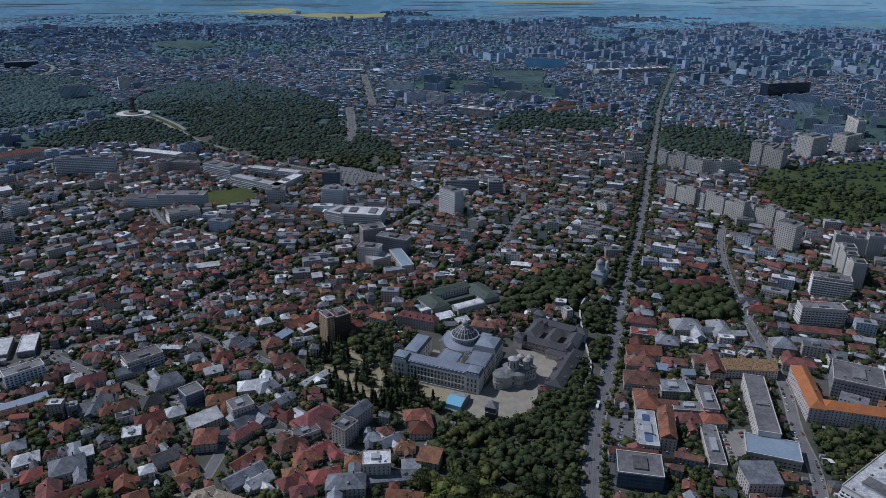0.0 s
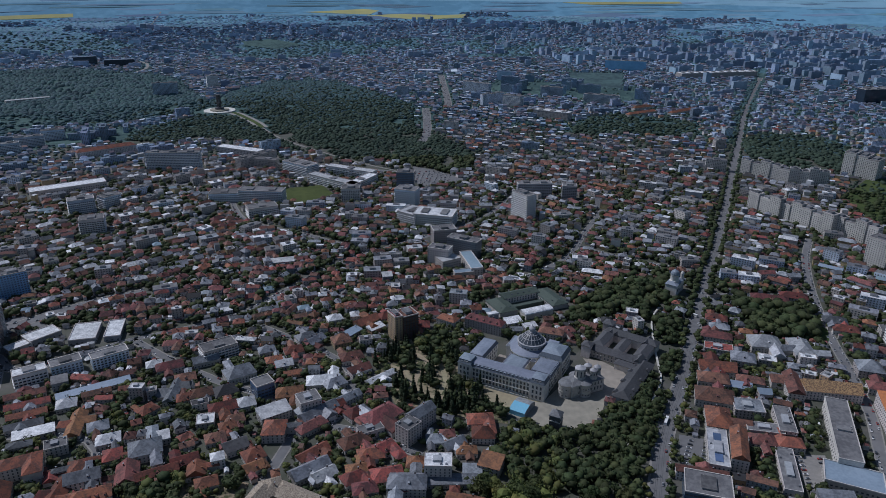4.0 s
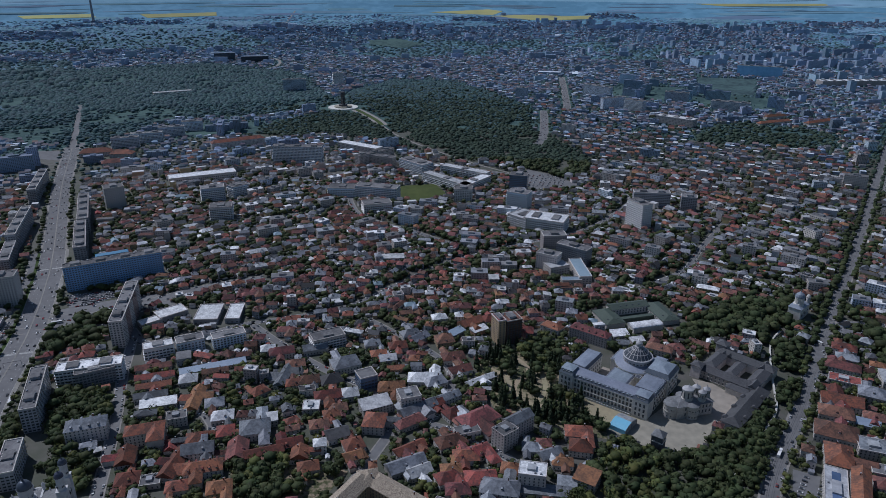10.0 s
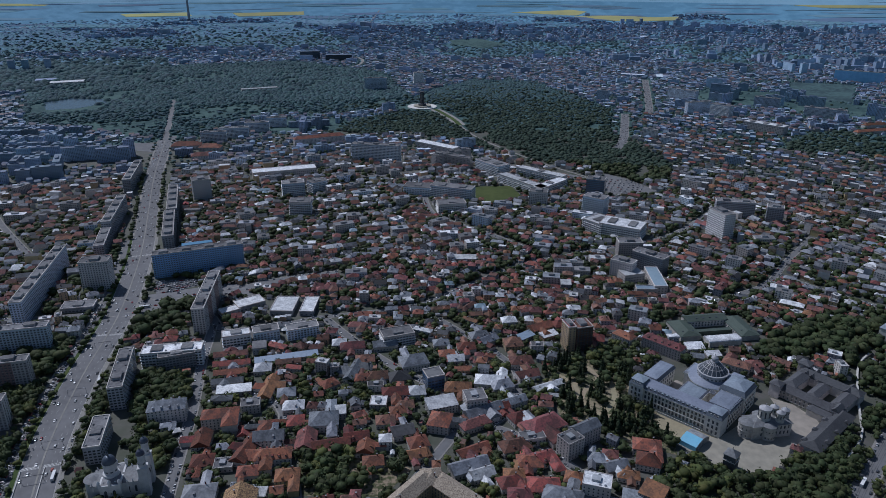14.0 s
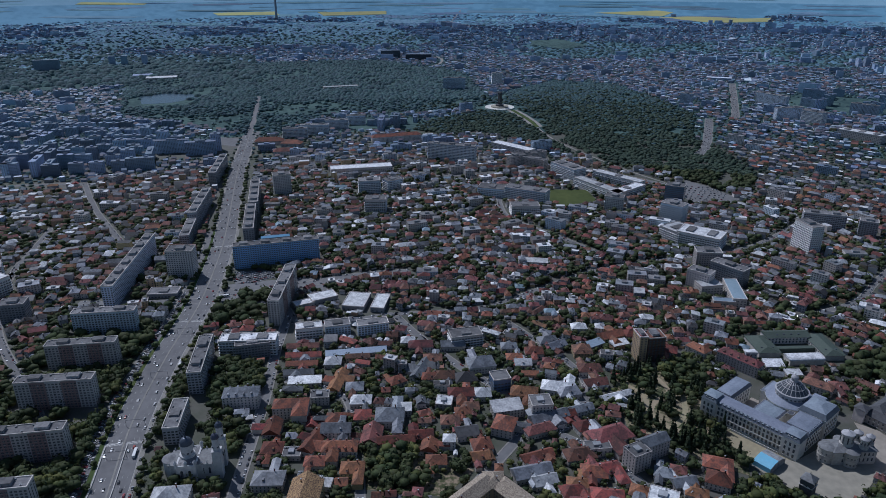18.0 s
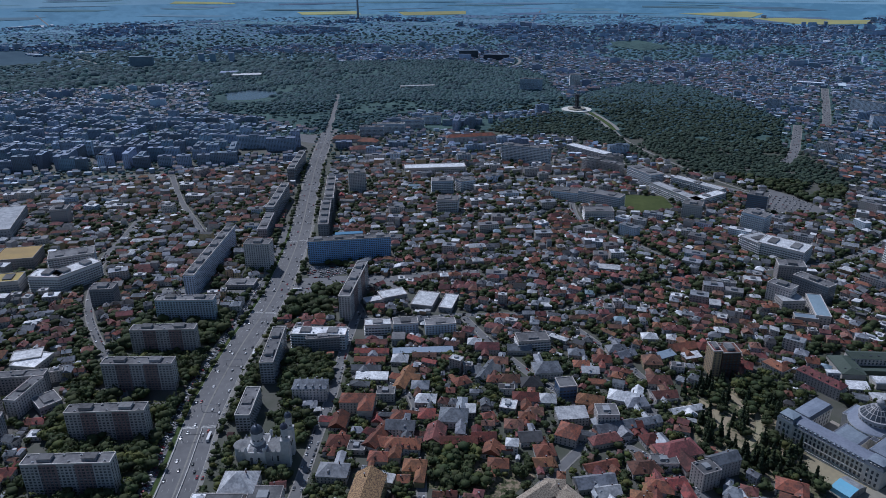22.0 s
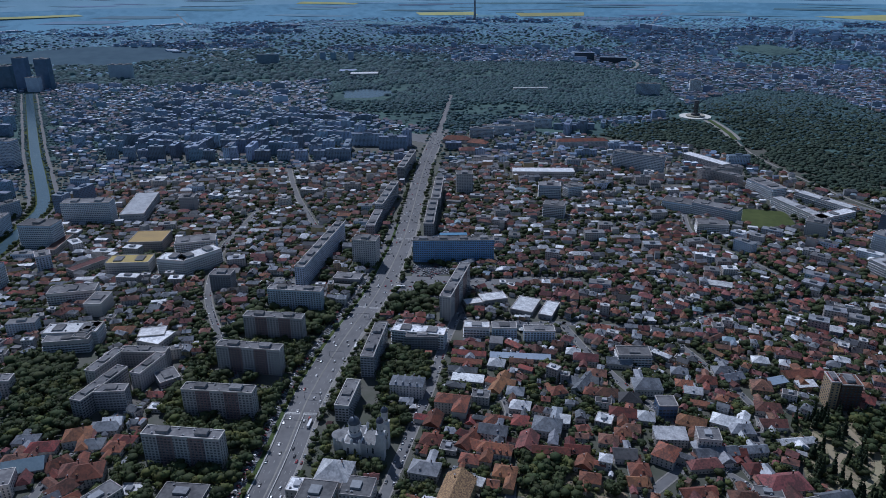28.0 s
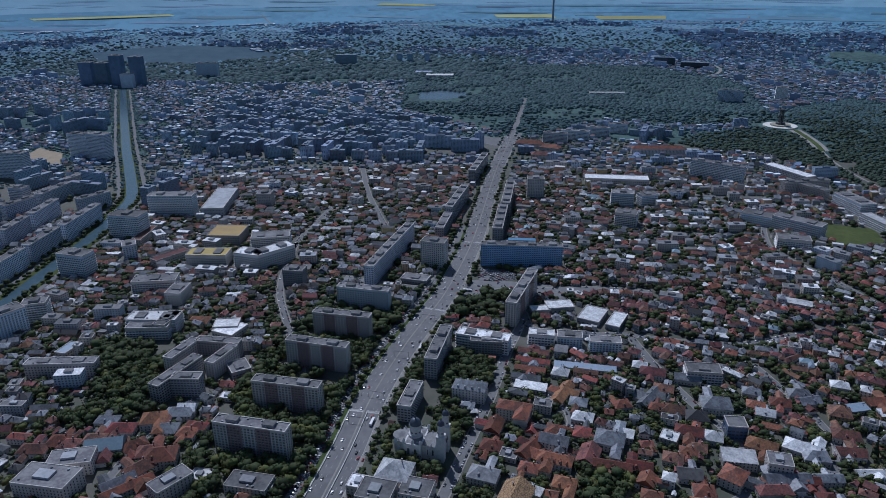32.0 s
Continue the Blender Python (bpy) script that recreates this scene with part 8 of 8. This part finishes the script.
SPECK, DOT = [], []
for k in range(6):
    q = random.Random(300 + k)
    ring = [(5.2 * q.uniform(0.7, 1.2) * math.cos(i * 1.047), 5.2 * q.uniform(0.7, 1.2) * math.sin(i * 1.047), -3.5) for i in range(6)]
    mid_ring = [(a * 0.62, b * 0.62, q.uniform(1.4, 3.0)) for a, b, _ in ring]
    DOT.append((np.array(ring + [(0.5, 0.3, 4.0)]), np.array([[i, (i + 1) % 6, 6] for i in range(6)])))
    SPECK.append((np.array(ring + mid_ring + [(0.5, 0.3, 4.0)]), np.array([f for i in range(6) for f in ([i, (i + 1) % 6, 6 + (i + 1) % 6], [i, 6 + (i + 1) % 6, 6 + i], [6 + i, 6 + (i + 1) % 6, 12])])))


def grove(name, spots, base, label, mat, flat_by=1.0, up=4.2):
    VV, FF, at = [], [], 0
    for i, (x, y, r, k) in enumerate(spots):
        s, a = r / 4.4, (i * 2.399) % 6.283
        v, f = base[i % 6]
        c, sn = math.cos(a) * s, math.sin(a) * s
        VV.append(np.stack([v[:, 0] * c - v[:, 1] * sn + x, v[:, 0] * sn + v[:, 1] * c + y, (v[:, 2] * s + up * s) * flat_by], 1))
        FF.append(f + at)
        at += len(v)
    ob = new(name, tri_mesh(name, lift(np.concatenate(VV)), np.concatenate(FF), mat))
    return tagged(ob, label, "trees", kind="stuff")


rest = seen_spots[TREES_NEAR:]
full = [t for t in rest if math.hypot(t[0], t[1]) < 760]
rest = rest[len(full):]
near_mid = [t for t in rest if math.hypot(t[0], t[1]) < 1050]
rest = rest[len(near_mid):]
mid = [t for t in rest if math.hypot(t[0], t[1]) < 1500]
grove("conifer_mass", [t for t in full if t[3] == 5], CONE, "mass of tall dark conifers in the garden", MAT["leaf_conifer"], 1.0, 6.8)
grove("tree_mass", [t for t in full if t[3] not in (2, 5)], FULL, "mass of dark green tree crowns over gardens and yards", MAT["leaf_yards"])
grove("tree_mass_light", [t for t in full if t[3] == 2], FULL, "mass of light green tree crowns over gardens and yards", MAT["leaf_pale"])
grove("tree_mass_middle", near_mid, HALF, "mass of green tree crowns over squares and yards", MAT["leaf_yards"])
grove("tree_mass_beyond", mid, BASE, "mass of green tree crowns over parks and yards", MAT["leaf_yards"])
far, share = rest[len(mid):], random.Random(8)
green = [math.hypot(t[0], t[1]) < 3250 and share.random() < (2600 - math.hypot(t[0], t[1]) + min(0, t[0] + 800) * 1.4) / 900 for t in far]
# far crowns are flattened too, softening their shade as haze would
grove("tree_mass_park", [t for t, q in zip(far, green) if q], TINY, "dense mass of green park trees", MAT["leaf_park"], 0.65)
# the farther a crown, the likelier its leaves carry the most painted haze
hazy = [share.random() < (math.hypot(t[0], t[1]) - 3000) / 2300 for t in far]
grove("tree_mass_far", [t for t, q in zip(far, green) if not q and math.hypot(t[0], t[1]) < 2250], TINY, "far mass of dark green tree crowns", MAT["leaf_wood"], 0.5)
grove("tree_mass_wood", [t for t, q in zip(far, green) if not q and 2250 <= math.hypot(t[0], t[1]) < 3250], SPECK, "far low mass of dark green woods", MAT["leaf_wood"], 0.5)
grove("tree_mass_scrub", [t for t, q in zip(far, hazy) if math.hypot(t[0], t[1]) >= 3250 and not q], SPECK, "low woods and scrub beyond the town", MAT["leaf_wood"], 0.4)
grove("tree_mass_horizon", [t for t, q in zip(far, hazy) if math.hypot(t[0], t[1]) >= 3250 and q], DOT, "low woods and orchards towards the horizon", MAT["leaf_mass"], 0.34)

# ================= cars =================


def car_mesh(paint):
    b, c = Shape(), Shape()
    prof = [(-2.15, 0.35), (-2.2, 0.8), (-1.9, 0.95), (1.0, 0.95), (2.0, 0.8), (2.2, 0.6), (2.2, 0.35)]
    n = len(prof)
    b.add([(x, y, z) for y in (-0.88, 0.88) for x, z in prof], [(i, n + i, n + i + 1, i + 1) for i in range(n - 1)] + [tuple(range(n)), tuple(range(2 * n - 1, n - 1, -1)), (n - 1, 2 * n - 1, n, 0)], paint)
    for x in (-1.35, 1.35):
        for y in (-0.9, 0.72):
            b.add([(x + 0.32 * math.cos(t), yy, 0.33 + 0.32 * math.sin(t)) for yy in (y, y + 0.18) for t in [k * math.pi / 4 for k in range(8)]],
                  [(i, (i + 1) % 8, 8 + (i + 1) % 8, 8 + i) for i in range(8)] + [tuple(range(7, -1, -1)), tuple(range(8, 16))], MAT["rubber"])
    v = [(-1.75, -0.8, 0.95), (1.0, -0.8, 0.95), (1.0, 0.8, 0.95), (-1.75, 0.8, 0.95), (-1.25, -0.65, 1.48), (0.3, -0.65, 1.48), (0.3, 0.65, 1.48), (-1.25, 0.65, 1.48)]
    c.add(v, [(0, 1, 5, 4), (1, 2, 6, 5), (2, 3, 7, 6), (3, 0, 4, 7)], MAT["glass"])
    c.add(v[4:], [(0, 1, 2, 3)], paint)
    return b.mesh("car"), c.mesh("cabin")


PAINTS = [("white", car_mesh(MAT["car_white"])), ("silver-grey", car_mesh(MAT["car_silver"])), ("black", car_mesh(MAT["car_dark"])), ("red", car_mesh(MAT["car_red"]))]
g = random.Random(5)
cars, far_cars = 0, Shape()


def car(x, y, rot, z=0.12):
    global cars
    nm, (b, c) = PAINTS[g.choice([0, 0, 0, 1, 1, 1, 2, 2, 3])]
    if cars < 300:
        ob = new("car", b)
        ob.matrix_basis = pose(x, y, z, 0, 0, rot)
        tagged(ob, nm + " passenger car standing on the asphalt", "car", "cars in the streets")
        part("cabin", c, ob)
        cars += 1
        return
    cs, sn = math.cos(radians(rot)), math.sin(radians(rot))
    for me in (b, c):
        far_cars.add([(x + v.co.x * cs - v.co.y * sn, y + v.co.x * sn + v.co.y * cs, z + v.co.z) for v in me.vertices], [tuple(p.vertices) for p in me.polygons], me.materials[0])


def along(line, off, gap, jitter, r1, z=0.12, flip=0, skip=0.0):
    left = g.uniform(0, gap)
    for (x0, y0), (x1, y1) in zip(line, line[1:]):
        d = math.hypot(x1 - x0, y1 - y0)
        rot = math.degrees(math.atan2(y1 - y0, x1 - x0))
        while left < d:
            x, y = x0 + (x1 - x0) * left / d + (y1 - y0) / d * off, y0 + (y1 - y0) * left / d - (x1 - x0) / d * off
            left += gap + abs(g.gauss(0, jitter))
            if 300 < math.hypot(x, y) < r1 and in_sector(x, y) and g.random() > skip:
                car(x, y, rot + flip, z)
        left -= d


for off, gap in ((-13, 42), (-8.5, 36), (-4, 40), (6.2, 34), (10.2, 34), (14.0, 30)):
    along(bl[:turn], off, gap, 22, 1900, 0.12, 180 if off < 0 else 0)
for off in (-12, -8, -4, 4, 8, 12):
    along(bl[turn:gate], off, 26, 20, 2400, 0.12, 180 if off < 0 else 0)
along(bl, -26.2, 3.2, 1.6, 900, 0.12, 62)
along(bl, -21.8, 6.0, 3, 760, 0.12)
along(bl, -29.5, 6.5, 5, 700, 0.22)
along(bl, 19, 7, 9, 620, 0.22)
along(av, -5.8, 8, 9, 900, 0.1)
along(av, 5.8, 9, 12, 900, 0.1)
along(av, 3.5, 40, 30, 1500, 0.1)
for pts, w in STREETS:
    ln = smooth_line(pts)
    along(ln, w / 2 - 1.1, 6.2, 5, 1250, 0.08, 0, 0.25)
    along(ln, -w / 2 + 1.1, 6.5, 7, 1100, 0.08, 180, 0.35)
for pts, w in STREETS:
    if w == 20:
        for off in (-6, -2.5, 2.5, 6):
            along(smooth_line(pts), off, 22, 14, 3000, 0.1)
for i in range(7):
    for j in range(2):
        car(155 + i * 2.0 + j * 13, 508 + i * 5.2 - j * 3, -15 + g.uniform(-4, 4), 0.22)
for i in range(70):
    car(-215 + i % 10 * 9 + g.uniform(-2, 2), 1292 + i // 10 * 13 + i % 10 * 3, 60, 0.22)
for i in range(60):
    car(g.uniform(-640, -560), g.uniform(600, 680), 40 + g.choice([0, 90]) + g.uniform(-8, 8), 0.15)
for i in range(16):
    car(251 + i % 8 * 0.6 + (i // 8) * 17, 488 + i % 8 * 5.6, g.choice([4, 184]) + g.uniform(-6, 6), 0.24)
LOT = [(-684, 651), (-642, 680), (-622, 664), (-639, 634), (-657, 622)]
lot_x, lot_y = [p[0] for p in LOT], [p[1] for p in LOT]
for i in range(26):
    for j in range(20):
        x, y = min(lot_x) + i * 4.2 + j % 2, min(lot_y) + j * 5.6
        if g.random() < 0.8 and inside(LOT, np.array([x]), np.array([y]))[0]:
            car(x, y, 44 + g.uniform(-5, 5), 0.15)
if far_cars.f:
    tagged(new("cars_far", far_cars.mesh("cars_far")), "many small parked and waiting cars along the roads", "cars", kind="stuff")

# ================= street furniture and small landmarks =================
low = [p for p in bl if p[1] < 318]
for off in (-15.0, 3.6):
    tagged(new("barrier_wall", ribbon(low, [1.1], [off - 0.35, off + 0.35], [MAT["stone"]]).mesh("barrier_wall")), "long pale concrete barrier beside the underpass lanes", "barrier")
strip = [p for p in bl if 330 < p[1] < 470]
tagged(new("ground_verge", ribbon(strip, [0.3], [-20, -16.8], [MAT["grass"]]).mesh("ground_verge")), "narrow green verge beside the boulevard", "verge", kind="structure")


def gantry(x, y, rot, span):
    """A portal over the lanes: two posts, a beam and hangers."""
    ob = landmark("sign_gantry", x, y, rot, "thin grey steel portal over the lanes", "gantry")
    for u in (-span / 2, span / 2):
        solid("post", ob, lambda sh: sh.lathe([(0.2, 0), (0.18, 6.4)], 8, MAT["sheet_grey"], u, 0))
    solid("beam", ob, lambda sh: sh.box(-span / 2, span / 2, -0.15, 0.15, 6.2, 6.6, MAT["sheet_grey"], True))
    for u in (-span / 4, span / 4):
        solid("hanger", ob, lambda sh: sh.box(u - 0.08, u + 0.08, -0.08, 0.08, 5.5, 6.2, MAT["sheet_dark"], True))


for x, y in ((-488, 303), (-512, 343), (-560, 412), (-610, 492)):
    gantry(x, y, 38, 17)


def bus(x, y, rot, z=0.12):
    ob = landmark("city_bus", x, y, rot, "long white city bus on the road", "bus", z)
    solid("body", ob, lambda sh: sh.box(-6, 6, -1.25, 1.25, 0.4, 3.0, MAT["car_white"], True))
    solid("window_band", ob, lambda sh: sh.box(-5.8, 5.8, -1.28, 1.28, 1.5, 2.4, MAT["glass"], True))
    for u in (-4, 3.6):
        for v in (-1.2, 1.0):
            solid("wheel", ob, lambda sh: sh.box(u - 0.45, u + 0.45, v, v + 0.22, 0, 0.9, MAT["rubber"], True))


for x, y, r in ((-477, 314, 128), (-640, 585, 40), (-622, 600, 40), (150, 566, 70), (-560, 440, 128)):
    bus(x, y, r)


def tram(x, y, rot):
    ob = landmark("tram", x, y, rot, "long white articulated tram on the avenue", "tram", 0.1)
    for k in (-1, 1):
        solid("car_body", ob, lambda sh: (sh.box(k * 7.2 - 6.8, k * 7.2 + 6.8, -1.2, 1.2, 0.5, 3.3, MAT["car_white"], True), sh.box(k * 7.2 - 6.6, k * 7.2 + 6.6, -1.23, 1.23, 1.6, 2.5, MAT["glass"], True)))
    solid("roof_box", ob, lambda sh: sh.box(-8, 8, -0.7, 0.7, 3.3, 3.7, MAT["sheet_grey"], True))


tram(104, 398, 73)
tram(216, 797, -50)

# hall behind the blue block, tall to fit the view: its blue roof shows above
hall = landmark("rooftop_hall", -664, 716, 44, "low hall with a vivid blue metal roof", "hall")
MAT["vivid_blue"] = material("vivid_blue_roof", (0.10, 0.27, 0.52), (0.08, 0.21, 0.42), rough=0.5, vary=0.05)
solid("body", hall, lambda sh: sh.box(-20, 20, -4, 4, 0, 36, MAT["plaster_grey"]))
solid("roof", hall, lambda sh: sh.hip(40, 8, 36, 2.0, 38, MAT["vivid_blue"], 0.6))

# sandy paths of the palace garden
for pts in GARDEN_PATHS:
    ln = smooth_line(pts, 4)
    tagged(new("pavement_garden_path", ribbon(ln, [0.18], [-2.6, 2.6], [MAT["sand_path"]]).mesh("path")), "pale sandy garden path", "path", kind="structure")

# market umbrellas and white awnings seen as bright spots among the roofs
MAT["awning"] = material("awning", (0.75, 0.75, 0.73), (0.62, 0.62, 0.6), rough=0.7, vary=0.15)


def awning(x, y, s, h):
    ob = landmark("canopy_tent", x, y, rng.uniform(0, 90), "white peaked canopy tent in a yard", "tent")
    sh = Shape()
    sh.hip(s, s, h, s * 0.35, 0.2, MAT["awning"], 0.0)
    part("canvas", sh, ob)
    for u in (-s / 2, s / 2):
        for v in (-s / 2, s / 2):
            solid("pole", ob, lambda q: q.box(u - 0.06, u + 0.06, v - 0.06, v + 0.06, 0, h, MAT["sheet_grey"]))


g = random.Random(77)
n = 0
while n < 46:
    a, r = radians(g.uniform(-30, 80)), g.uniform(470, 1000)
    x, y = -r * math.sin(a), r * math.cos(a)
    if code_at(x, y) in (0, 3):
        awning(x, y, g.uniform(4, 9), g.uniform(2.6, 4))
        n += 1

# zebra crossings of the boulevard
for at in (18, 34, 52):
    (x0, y0), (x1, y1) = bl[at], bl[at + 1]
    d = math.hypot(x1 - x0, y1 - y0)
    ux, uy = (x1 - x0) / d, (y1 - y0) / d
    zebra = Shape()
    for k in range(30):
        o = -15.5 + k * 1.05
        if abs(o) < 1.6:
            continue
        q = [(x0 + ux * t + uy * (o + e), y0 + uy * t - ux * (o + e), 0.114) for t, e in ((0, 0), (0, 0.5), (4, 0.5), (4, 0))]
        zebra.add(q, [(0, 1, 2, 3)], MAT["mark"])
    tagged(new("trim_zebra_crossing", zebra.mesh("zebra")), "white zebra crossing painted on the asphalt", "road marking", kind="structure")
